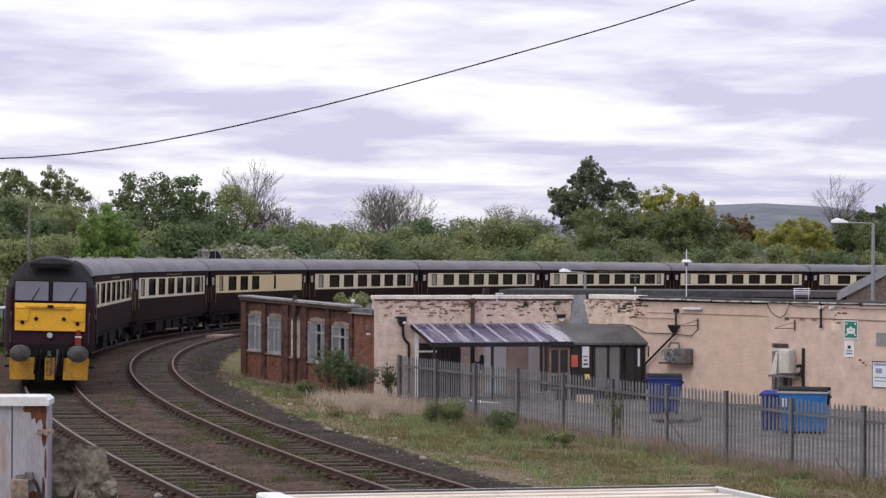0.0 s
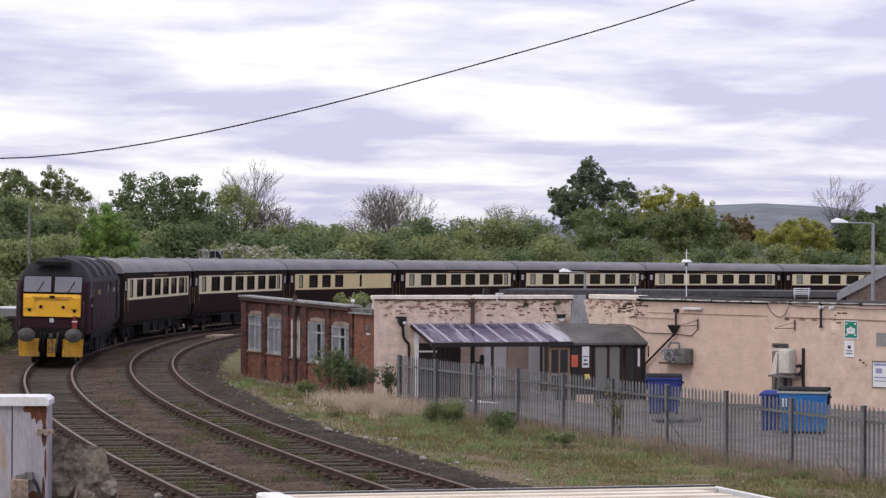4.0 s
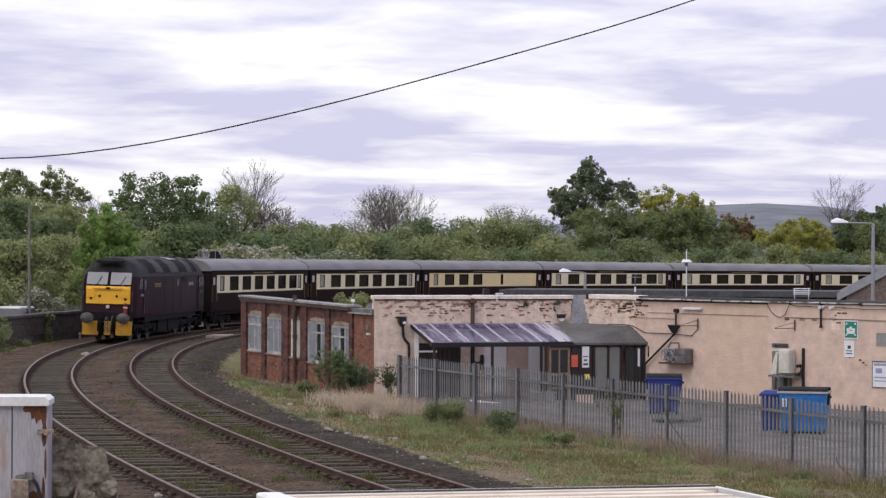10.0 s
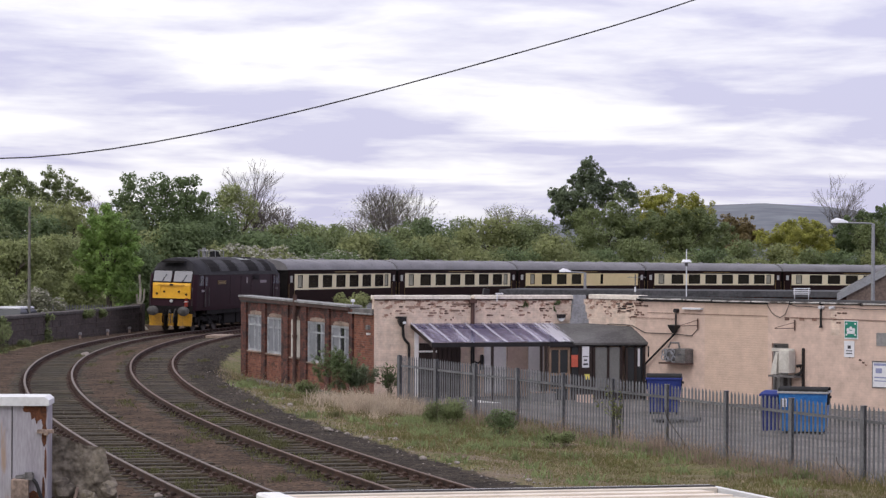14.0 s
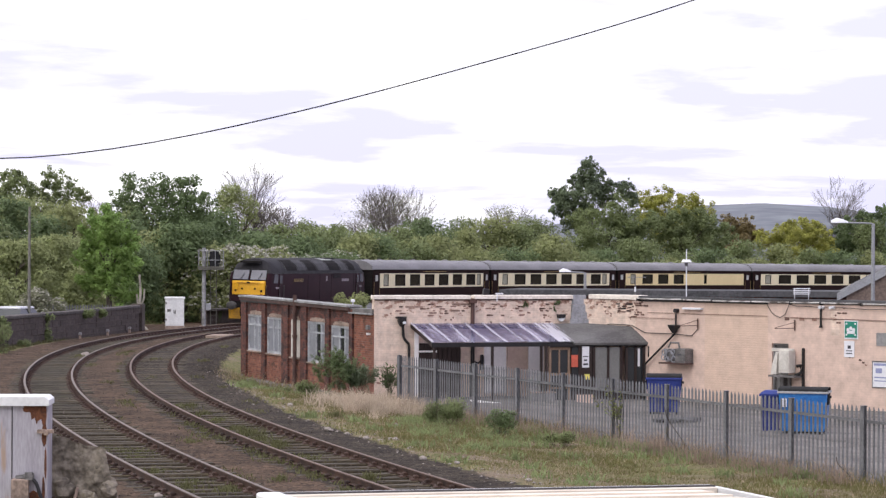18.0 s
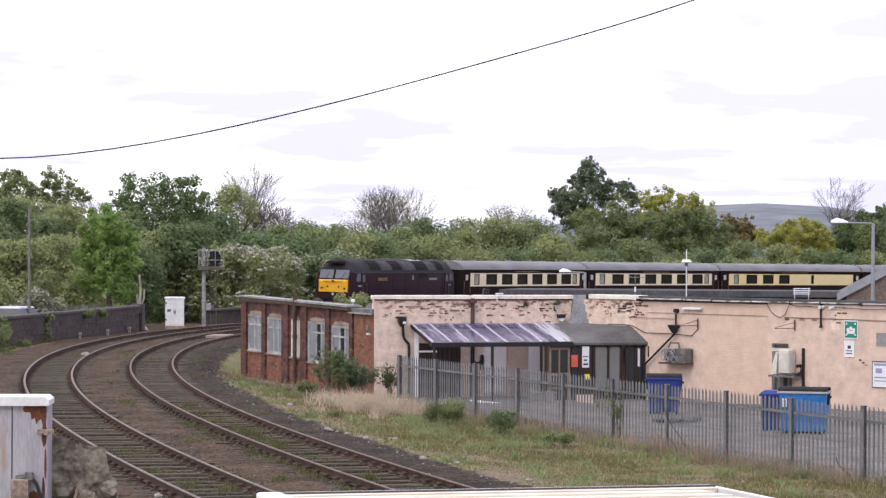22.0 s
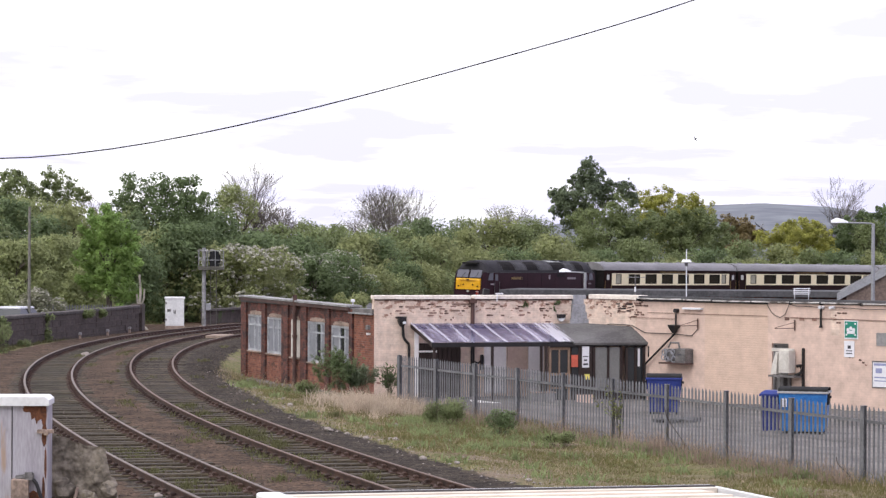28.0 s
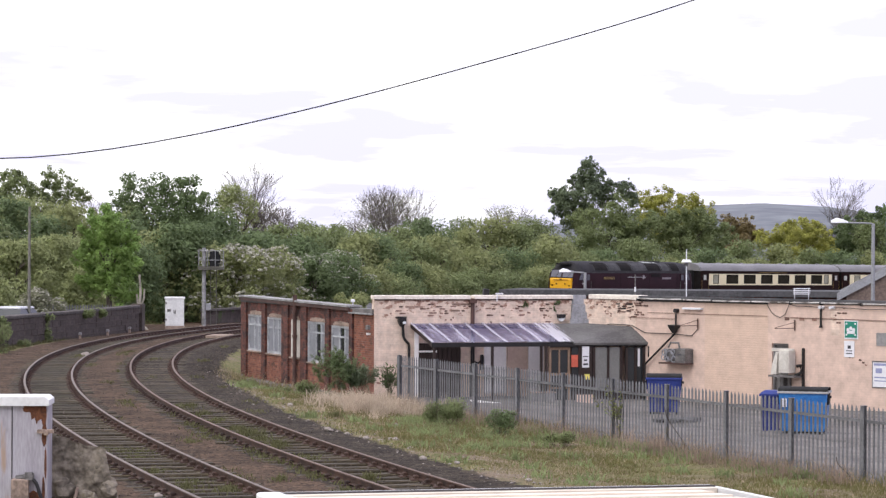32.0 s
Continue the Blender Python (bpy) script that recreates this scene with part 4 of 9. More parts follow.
MAT.update({
    "pink_brick": brick_material("pink_brick", (0.645, 0.488, 0.402), (0.625, 0.470, 0.386), (0.60, 0.452, 0.372), patch=(0.36, 0.21, 0.16), patch_at=0.72, bump=0.2, mottle=2.6, swing=(0.78, 1.13)),
    "tan_brick": brick_material("tan_brick", (0.635, 0.475, 0.372), (0.615, 0.458, 0.358), (0.59, 0.437, 0.34), patch=(0.54, 0.40, 0.31), patch_at=0.66, bump=0.35, patch_scale=0.5, mottle=2.2, swing=(0.84, 1.10)),
    "flaked_brick": brick_material("flaked_brick", (0.76, 0.615, 0.505), (0.70, 0.545, 0.44), (0.68, 0.535, 0.435), patch=(0.33, 0.20, 0.15), patch_at=0.565, bump=0.5, patch_scale=3.6, wear=(1.6, 2.45), mottle=3.4, swing=(0.68, 1.16)),
    "red_brick": brick_material("red_brick", (0.165, 0.058, 0.042), (0.085, 0.035, 0.029), (0.105, 0.066, 0.054), patch=(0.052, 0.030, 0.027), patch_at=0.53, bump=0.6, patch_scale=1.6, mottle=2.5, swing=(0.6, 1.3)),
    "orange_brick": brick_material("orange_brick", (0.27, 0.10, 0.06), (0.135, 0.052, 0.036), (0.20, 0.125, 0.10), patch=(0.09, 0.045, 0.034), patch_at=0.60, bump=0.6, patch_scale=1.4, mottle=2.5, swing=(0.65, 1.25)),
    "brown_brick": material("brown_brick", (0.26, 0.155, 0.12), (0.12, 0.072, 0.06), rough=0.9, scale=6, fine=30, bump=0.4, vary=0.55),
    "gutter_white": material("gutter_white", (0.70, 0.68, 0.65), (0.34, 0.32, 0.30), rough=0.7, scale=2.2, fine=14, bump=0.15, stain=(0.12, 0.105, 0.095), stain_at=0.58, stain_scale=3.0),
    "bare_brick": material("bare_brick", (0.34, 0.235, 0.185), (0.20, 0.135, 0.105), rough=0.9, scale=5, fine=24, bump=0.4, vary=0.25),
    "coping": material("coping", (0.80, 0.73, 0.64), (0.60, 0.53, 0.46), rough=0.8, scale=1.5, fine=12, bump=0.2),
    "felt_roof": material("felt_roof", (0.105, 0.103, 0.106), (0.058, 0.057, 0.059), spec=0.1, rough=0.95, scale=0.7, fine=10, bump=0.2),
    "edge_grey": material("edge_grey", (0.31, 0.305, 0.30), (0.17, 0.165, 0.16), rough=0.8, scale=1.5, fine=12, bump=0.2),
    "fascia_grey": material("fascia_grey", (0.125, 0.12, 0.118), (0.07, 0.068, 0.066), rough=0.75, scale=1.5, fine=12, bump=0.15),
    "upvc": material("upvc", (0.47, 0.48, 0.50), (0.28, 0.29, 0.30), rough=0.45, scale=2, fine=14, bump=0.05),
    "dull_glass": glass("dull_glass", (0.24, 0.25, 0.275), 0.3),
    # reflections and the lighter interior are put into this base colour
    "dim_glass": glass("dim_glass", (0.19, 0.19, 0.18), 0.12),
    "dark_glass": glass("dark_glass", (0.03, 0.033, 0.036), 0.06),
    "concrete": material("concrete", (0.36, 0.27, 0.215), (0.17, 0.13, 0.105), rough=0.9, scale=2, fine=16, bump=0.3),
    "pipe_black": material("pipe_black", (0.022, 0.020, 0.021), (0.014, 0.013, 0.013), rough=0.5, scale=3, fine=20, bump=0.1),
    "pipe_brown": material("pipe_brown", (0.10, 0.055, 0.045), (0.06, 0.035, 0.03), rough=0.7, scale=3, fine=20, bump=0.1),
    "rust_brown": material("rust_brown", (0.22, 0.13, 0.10), (0.13, 0.08, 0.06), rough=0.85, scale=3, fine=20, bump=0.1),
    "dark_wood": material("dark_wood", (0.038, 0.024, 0.021), (0.022, 0.015, 0.013), rough=0.7, stretch=(6, 6, 1), scale=3, fine=18, bump=0.2),
    "tan_wood": material("tan_wood", (0.28, 0.19, 0.13), (0.15, 0.10, 0.07), rough=0.7, stretch=(6, 6, 1), scale=3, fine=18, bump=0.2),
    # the second, paler colour paints glints along the corrugations
    "corrugated": plastic_sheet("corrugated", (0.18, 0.165, 0.275), (0.52, 0.50, 0.62), 0.56),
    "corrugated_pale": plastic_sheet("corrugated_pale", (0.62, 0.60, 0.68), (0.85, 0.83, 0.88), 0.45),
    "porch_felt": material("porch_felt", (0.13, 0.125, 0.12), (0.085, 0.08, 0.078), rough=0.9, scale=1.2, fine=14, bump=0.25),
    "lead": material("lead", (0.34, 0.345, 0.365), (0.22, 0.222, 0.238), rough=0.6, scale=1.2, fine=12, bump=0.15),
    "render_white": material("render_white", (0.80, 0.77, 0.76), (0.72, 0.69, 0.68), rough=0.8, scale=1.2, fine=10, bump=0.1),
    "render_tan": material("render_tan", (0.56, 0.43, 0.35), (0.48, 0.36, 0.30), rough=0.8, scale=1.2, fine=10, bump=0.1),
    "unit_beige": material("unit_beige", (0.62, 0.59, 0.53), (0.50, 0.47, 0.42), rough=0.5, scale=2, fine=14, bump=0.05),
    "unit_grey": material("unit_grey", (0.17, 0.16, 0.155), (0.085, 0.08, 0.077), rough=0.6, scale=3, fine=20, bump=0.1),
    "door_grey": material("door_grey", (0.27, 0.26, 0.255), (0.19, 0.185, 0.18), rough=0.6, scale=1.5, fine=12, bump=0.05),
    "sign_green": material("sign_green", (0.02, 0.22, 0.15), (0.018, 0.19, 0.13), rough=0.5, bump=0),
    "sign_white": material("sign_white", (0.74, 0.74, 0.76), (0.66, 0.66, 0.68), rough=0.5, bump=0),
    "sign_red": material("sign_red", (0.62, 0.13, 0.08), rough=0.5, bump=0),
    "sign_yellow": material("sign_yellow", (0.72, 0.62, 0.15), rough=0.5, bump=0),
    "ink_blue": material("ink_blue", (0.30, 0.32, 0.50), rough=0.6, bump=0),
    "ink_dark": material("ink_dark", (0.05, 0.05, 0.06), rough=0.6, bump=0),
})
YARD = -0.85


def wall_frame(a, b):
    """A frame at a whose x runs along the ground to b; outside is -y."""
    return pose(a[0], a[1], 0, 0, 0, math.degrees(math.atan2(b[1] - a[1], b[0] - a[0])))


CORNER, BACK, KINK, EAST = (-2.29, 83.0), (-7.82, 97.0), (4.77, 85.11), (13.48, 75.5)
SIDE = wall_frame(BACK, CORNER)
FRONT = wall_frame(CORNER, KINK)
WING = wall_frame(KINK, EAST)
SIDE_LEN, FRONT_LEN, WING_LEN = 15.05, 7.37, 19.5

block = thing("workshop_building", "single-storey brick building, flaking pink painted front, red brick side", "building", kind="")


def side_wall():
    """Red brick side with pilasters and five window bays; u counts from the front corner."""
    X = lambda u: SIDE_LEN - u
    bays = [(12.42, 14.30, 0.27, 1.66), (9.95, 11.87, 0.25, 1.61), (7.9, 9.0, 0.22, 1.59), (4.97, 6.98, 0.12, 1.58), (2.42, 4.41, 0.10, 1.51)]
    at = SIDE_LEN
    for u0, u1, z0, z1 in bays:
        part("wall_pier", Mesh().box(X(at), X(u1), 0, 0.3, -1.3, 2.12), MAT["red_brick"], block, "weathered red brick pier", m=SIDE)
        part("wall_apron", Mesh().box(X(u1), X(u0), 0, 0.3, -1.3, z0), MAT["orange_brick"], block, "orange-red brick below the window", m=SIDE)
        part("wall_head", Mesh().box(X(u1), X(u0), 0, 0.3, z1, 2.12), MAT["red_brick"], block, "sooty red brick above the window", m=SIDE)
        at = u0
    part("wall_pier", Mesh().box(X(at), X(0.0), 0, 0.3, -1.3, 2.0), MAT["orange_brick"], block, "broad red brick pier at the corner", m=SIDE)
    for u0, u1 in ((14.38, 15.05), (11.92, 12.38), (9.15, 9.9), (7.02, 7.6), (4.46, 4.92), (2.02, 2.36)):
        part("pilaster", Mesh().box(X(u1), X(u0), -0.07, 0.0, -1.3, 2.12), MAT["red_brick"], block, "projecting red brick pilaster", m=SIDE)
    for i, (u0, u1, z0, z1) in enumerate(bays):
        if i == 2:
            part("boarded_opening", Mesh().box(X(u1), X(u0), 0.02, 0.14, z0, z1), MAT["unit_beige"], block, "pale boarded-up window", m=SIDE)
        else:
            a, b = X(u1) + 0.02, X(u0) - 0.02
            mids = (a + (b - a) * 0.42, a + (b - a) * 0.72)
            rim = [[Vector((x, y, z)) for x, z in ((a + i_, z0 + i_), (b - i_, z0 + i_), (b - i_, z1 - i_), (a + i_, z1 - i_))] for i_, y in ((0.0, 0.09), (0.0, 0.005), (0.08, 0.005), (0.08, 0.09), (0.0, 0.09))]
            win = part("window", Mesh().loft(rim, caps=False), MAT["upvc"], block, "dirty white window frame", m=SIDE)
            for q in mids:
                part("mullion", Mesh().box(q - 0.045, q + 0.045, 0.01, 0.085, z0 + 0.08, z1 - 0.08), MAT["upvc"], win)
            part("transom", Mesh().box(a + 0.08, b - 0.08, 0.015, 0.08, z1 - 0.42, z1 - 0.36), MAT["upvc"], win)
            edges = (a, mids[0], mids[1], b)
            for k in range(3):
                part("pane", Mesh().box(edges[k], edges[k + 1], 0.045, 0.06, z0, z1), MAT["dark_glass"] if i >= 3 and k == 1 else MAT["dull_glass"], win, "dusty grey pane")
            if i == 3:
                # weathered security mesh over part of the opening
                g = Mesh()
                e = X(u0) - 0.02 if i < 2 else mids[0]
                k = a
                while k < e:
                    g.box(k, k + 0.025, -0.012, 0.0, z0, z1)
                    k += 0.11
                part("window_guard", g, MAT["upvc"], win, "pale grey steel window bars")
        part("lintel", Mesh().loft([[Vector((x, y, z)) for y, z in ((-0.03, z1), (0.1, z1), (0.1, t_), (-0.03, t_))] for x, t_ in ((X(u1) + 0.3, z1 + 0.06), (X(u1) + 0.42, z1 + 0.13), ((X(u1) + X(u0)) / 2, z1 + 0.16), (X(u0) - 0.15, z1 + 0.12), (X(u0) - 0.02, z1 + 0.04))]), MAT["concrete"], block, "pale concrete lintel", m=SIDE)
        part("sill", Mesh().slab(X(u1) - 0.02, X(u0) + 0.02, -0.06, 0.1, z0 - 0.05, z0, 0.012), MAT["concrete"], block, "concrete sill", m=SIDE)
    # roof edge falls towards the front corner
    # the lower board is coloured dark as shadow under the roof edge
    for y0, y1, z0, z1, mt, lb in ((-0.13, -0.08, 0.0, 0.12, "pipe_brown", "eaves board, roof-edge shadow put into its dark colour"), (-0.17, 0.4, 0.12, 0.185, "edge_grey", "pale grey roof edge")):
        f = Mesh().loft([[Vector((x, y, z + d)) for y, z in ((y0, z0), (y1, z0), (y1, z1), (y0, z1))] for x, d in ((-0.07, 2.20), (X(2.29), 2.06))])
        part("fascia", f, MAT[mt], block, lb, m=SIDE)
    part("soffit", Mesh().box(-0.05, X(2.29), -0.078, 0.3, 2.12, 2.20), MAT["pipe_black"], block, m=SIDE)
    f2 = Mesh().box(X(2.29), X(0.05), -0.06, 0.3, 2.0, 2.16).box(X(2.29), X(0.04), -0.09, 0.32, 1.97, 2.0)
    part("fascia", f2, MAT["unit_grey"], block, "dark felt-covered roof edge", m=SIDE)
    part("drip_strip", Mesh().slab(X(2.29), X(0.04), -0.12, -0.06, 1.97, 2.015, 0.01), MAT["edge_grey"], block, "pale lead drip strip", m=SIDE)
    p = Mesh().tube((X(8.15), -0.12, -1.2), (X(8.15), -0.12, 2.5), 0.075, n=10)
    for z in (0.0, 1.0, 1.9):
        p.tube((X(8.15), -0.12, z - 0.04), (X(8.15), -0.12, z + 0.04), 0.1, n=10)
    part("soil_pipe", p, MAT["pipe_brown"], block, "tall rusty brown soil pipe", True, m=SIDE)
    s = Mesh().box(X(0.45), X(0.35), -0.12, -0.0, 1.29, 1.36)
    part("wall_light", s, MAT["white_paint"], block, "small white wall lamp", m=SIDE)
    part("wall_box", Mesh().slab(X(0.58), X(0.36), -0.1, 0, 1.47, 1.62, 0.02), MAT["unit_grey"], block, "black meter box", m=SIDE)


side_wall()


def front_wall():
    part("front_wall", Mesh().box(0, FRONT_LEN + 0.2, 0, 0.3, -1.3, 2.50), MAT["flaked_brick"], block, "brick wall with flaking pale pink paint", m=FRONT)
    for x0, x1, z in ((-0.03, 3.36, 2.50), (3.50, 7.02, 2.505)):
        part("coping", Mesh().slab(x0, x1, -0.07, 0.36, z, z + 0.13, 0.02), MAT["coping"], block, "pale painted coping", m=FRONT)
    # a dark strip paints the shadow that the coping casts
    part("coping_joint", Mesh().box(0.0, 7.0, -0.03, 0.0, 2.455, 2.50), MAT["pipe_brown"], block, "dark strip standing in for the shadow below the coping", m=FRONT)
    # bricks that have lost their paint
    rng = random.Random(12)
    bks = []
    for k in range(6):
        w_ = (0.05, 0.08, 0.11, 0.10, 0.035, 0.065)[k]
        ring = [(-w_, -0.026), (-w_ * 0.3, -0.034), (w_ * 0.8, -0.028), (w_, 0.004), (w_ * 0.7, 0.03), (-w_ * 0.2, 0.024), (-w_ * 1.05, 0.03)]
        ring = [(a * rng.uniform(0.8, 1.15), b * rng.uniform(0.6, 1.2)) for a, b in ring]
        bks.append(Mesh().loft([[Vector((a, y, b)) for a, b in ring] for y in (-0.008, 0.05)]).mesh("brick", MAT["brown_brick"]))
    spots = [(1.6, 2.32, 7), (1.0, 2.22, 3), (2.0, 2.1, 4), (2.9, 2.1, 7), (3.0, 2.3, 6), (3.6, 2.25, 5), (4.9, 2.2, 6), (5.4, 2.28, 4), (6.2, 2.3, 6), (2.4, 1.92, 4), (0.5, 1.9, 3), (4.2, 2.0, 5), (5.9, 2.05, 4), (0.4, -0.2, 8), (0.3, 0.1, 4), (6.6, 2.2, 4)]
    done = set()
    for x, z, n in spots:
        for _ in range(n):
            r = int(round((z + rng.gauss(0, 0.13)) / 0.075))
            c = int(round((x + rng.gauss(0, 0.42)) / 0.225))
            if (r, c) in done or not 0 < c * 0.225 < 7:
                continue
            done.add((r, c))
            part("brick", rng.choice(bks), None, block, m=FRONT @ pose(c * 0.225 + 0.11 * (r % 2) + rng.uniform(-0.07, 0.07), -0.002, r * 0.075 + rng.uniform(-0.01, 0.01), 0, rng.uniform(-5, 5), 0))
    for x0, x1, z0, z1 in ((1.08, 1.69, 2.21, 2.35), (1.91, 2.17, 2.0, 2.15), (2.66, 3.32, 2.29, 2.43), (2.75, 3.0, 2.08, 2.2)):
        # courses of bare brick showing through the paint
        n = max(1, int((z1 - z0) / 0.075))
        for k in range(n):
            j = 0.06 * ((k * 7 + int(x0 * 10)) % 3 - 1)
            part("bare_course", Mesh().slab(x0 + j, x1 + j * 0.5, -0.012, 0.02, z0 + k * 0.075, z0 + k * 0.075 + 0.066, 0.005), MAT["bare_brick"], block, "bare grey-brown brick course", m=FRONT)
    part("downpipe", Mesh().line([(3.42, -0.09, 2.52), (3.42, -0.09, 1.66)], 0.07, 8).box(3.3, 3.54, -0.2, 0, 2.36, 2.5), MAT["pipe_brown"], block, "brown rainwater pipe", m=FRONT)
    hop = Mesh().loft([[Vector((0.92 + a * w, -0.14 + b * w, z)) for a, b in ((-1, -1), (1, -1), (1, 1), (-1, 1))] for z, w in ((1.88, 0.13), (1.72, 0.115), (1.58, 0.05))])
    hop.box(0.77, 1.07, -0.2, 0.0, 1.86, 1.92)
    hop.line([(0.96, -0.12, 1.6), (0.98, -0.12, 1.25), (1.02, -0.14, 1.15), (1.16, -0.14, 1.0), (1.18, -0.12, 0.9), (1.18, -0.12, -0.9)], 0.048, 8)
    part("hopper_and_pipe", hop, MAT["pipe_black"], block, "black cast-iron hopper and drainpipe", m=FRONT)
    part("wall_spout", Mesh().tube((0.98, -0.08, 1.70), (0.96, -0.36, 1.72), 0.05, n=10), MAT["sign_white"], block, "white pipe elbow", m=FRONT)
    v = Mesh().loft([[Vector((x, y, z)) for x, z in ((6.45, 1.98), (6.72, 1.98), (6.70, 1.86), (6.47, 1.84))] for y in (-0.2, 0.0)])
    part("wall_vent", v, MAT["pipe_black"], block, "black extractor vent", m=FRONT)
    part("vent_cowl", Mesh().loft([[Vector((x, y, z)) for x, z in ((6.45, 1.85), (6.72, 1.86), (6.62, 1.74), (6.52, 1.74))] for y in (-0.18, 0.0)]), MAT["white_paint"], block, "pale vent cowl", m=FRONT)


front_wall()


def wing_wall():
    z1 = 2.50
    w = Mesh()
    w.box(0, 5.62, 0, 0.3, -1.3, z1).box(9.21, WING_LEN, 0, 0.3, -1.3, z1).box(8.53, 9.21, 0, 0.3, 1.24, z1)
    part("wing_wall", w, MAT["pink_brick"], block, "smooth pink painted brick wall", m=WING)
    part("wing_wall", Mesh().box(5.62, 8.53, 0.0, 0.3, -1.3, z1), MAT["tan_brick"], block, "stretch of wall repainted in a tanner shade", m=WING)
    part("wing_wall_flaked", Mesh().box(-0.1, 2.55, -0.012, 0.0, 1.45, z1), MAT["flaked_brick"], block, "flaking patch of old brickwork", m=WING)
    part("wall_return", Mesh().box(8.36, 8.53, -0.07, 0.0, -1.3, z1).box(8.53, 9.21, -0.07, 0.0, 1.24, z1).box(9.21, WING_LEN, -0.07, 0.0, -1.3, z1), MAT["pink_brick"], block, "pink wall standing a little forward", m=WING)
    part("coping", Mesh().slab(0.4, 2.75, -0.08, 0.36, z1 + 0.02, z1 + 0.17, 0.02), MAT["coping"], block, "pale painted coping", m=WING)
    rq = random.Random(23)
    x = 2.75
    while x < WING_LEN:
        # lengths of old gutter, each sagging a little
        n = rq.uniform(1.2, 2.1)
        a, b = rq.uniform(-0.014, 0.014), rq.uniform(-0.014, 0.014)
        part("gutter", Mesh().loft([[Vector((q, y, z1 + z + d)) for y, z in ((-0.16, 0.045), (-0.14, 0.03), (0.05, 0.03), (0.05, 0.078), (-0.16, 0.074))] for q, d in ((x, a), (x + n * 0.5, (a + b) / 2 - 0.008), (x + n - 0.02, b))]), MAT["gutter_white"], block, "stained white gutter length", m=WING)
        part("gutter_bracket", Mesh().box(x - 0.03, x + 0.01, -0.17, 0.0, z1 - 0.02, z1 + 0.085), MAT["pipe_black"], block, m=WING)
        x += n
    part("roof_edge", Mesh().box(2.75, WING_LEN, -0.10, 0.36, z1 + 0.08, z1 + 0.15), MAT["felt_roof"], block, "dark roof edge", m=WING)
    part("eaves_board", Mesh().box(2.75, WING_LEN, -0.04, 0.0, z1 - 0.03, z1 + 0.03), MAT["pipe_black"], block, m=WING)
    # door in its recess
    d = part("door", Mesh().box(8.53, 9.21, 0.12, 0.18, -0.9, 1.24), MAT["door_grey"], block, "grey metal door", m=WING)
    part("door_frame", Mesh().box(8.5, 8.58, 0.0, 0.2, -0.9, 1.24).box(8.5, 9.24, 0.0, 0.2, 1.18, 1.26), MAT["door_grey"], d)
    # rainwater hopper with a slanting pipe
    h = Mesh().loft([[Vector((4.40 + a * w, -0.14 + b * w, z)) for a, b in ((-1, -1), (1, -1), (1, 1), (-1, 1))] for z, w in ((1.72, 0.15), (1.68, 0.15), (1.45, 0.05))])
    h.line([(4.40, -0.12, 1.5), (4.40, -0.12, 1.42), (3.08, -0.12, 0.38), (3.05, -0.12, -0.9)], 0.036, 8)
    part("hopper_and_pipe", h, MAT["pipe_black"], block, "black hopper and slanting pipe", m=WING)
    part("waste_pipe", Mesh().line([(4.44, -0.1, 2.19), (4.44, -0.1, 1.72)], 0.03).tube((4.44, -0.16, 2.19), (4.44, 0, 2.19), 0.07), MAT["pipe_black"], block, m=WING)
    part("strip_light", Mesh().slab(4.72, 5.55, -0.12, 0, 2.24, 2.30, 0.015), MAT["sign_white"], block, "white strip light", m=WING)
    b = Mesh().line([(5.37, -0.06, 1.95), (5.37, -0.06, 1.62)], 0.025).line([(5.37, -0.08, 1.72), (4.9, -0.45, 1.70)], 0.014).line([(4.9, -0.45, 1.70), (5.37, -0.08, 1.9)], 0.010)
    part("wall_bracket", b, MAT["pipe_brown"], block, "rusty iron bracket", m=WING)
    b = Mesh().line([(9.5, -0.12, 2.0), (9.5, -0.12, 1.66)], 0.025).line([(9.5, -0.14, 1.74), (9.0, -0.5, 1.72)], 0.014).line([(9.0, -0.5, 1.74), (9.5, -0.14, 1.92)], 0.010)
    part("wall_bracket", b, MAT["pipe_brown"], block, "rusty iron bracket", m=WING)
    # cables pinned along the wall
    c = Mesh().line([(-0.9, -0.05, 1.58), (0.6, -0.05, 1.52), (1.4, -0.05, 1.68), (2.4, -0.05, 1.66), (3.0, -0.04, 1.42), (4.2, -0.04, 1.42), (5.1, -0.04, 1.38), (5.35, -0.04, 1.6)], 0.014)
    part("cable", c, MAT["pipe_black"], block, "black cable along the wall", m=WING)
    part("cable", Mesh().line([(2.2, -0.03, 1.93), (3.2, -0.03, 1.92), (4.4, -0.03, 1.91)], 0.009), MAT["rust_brown"], block, m=WING)
    part("cable", Mesh().line([(8.34, -0.12, 2.55), (8.42, -0.12, 2.38), (8.55, -0.12, 2.22), (8.70, -0.12, 2.12), (8.9, -0.12, 2.06), (9.11, -0.12, 2.16), (9.24, -0.12, 2.42), (9.29, -0.12, 2.53)], 0.012), MAT["pipe_black"], block, "drooping black cable", m=WING)
    part("cable", Mesh().line([(9.25, -0.12, 2.5), (9.6, -0.12, 2.42), (10.0, -0.12, 2.44), (10.6, -0.12, 2.40), (11.4, -0.12, 2.42), (12.4, -0.12, 2.38), (14, -0.12, 2.42)], 0.011), MAT["pipe_black"], block, m=WING)
    part("conduit", Mesh().line([(3.1, -0.02, 2.1), (8.5, -0.02, 2.09)], 0.008).line([(9.3, -0.09, 2.07), (15, -0.09, 2.04)], 0.012), MAT["rust_brown"], block, m=WING)
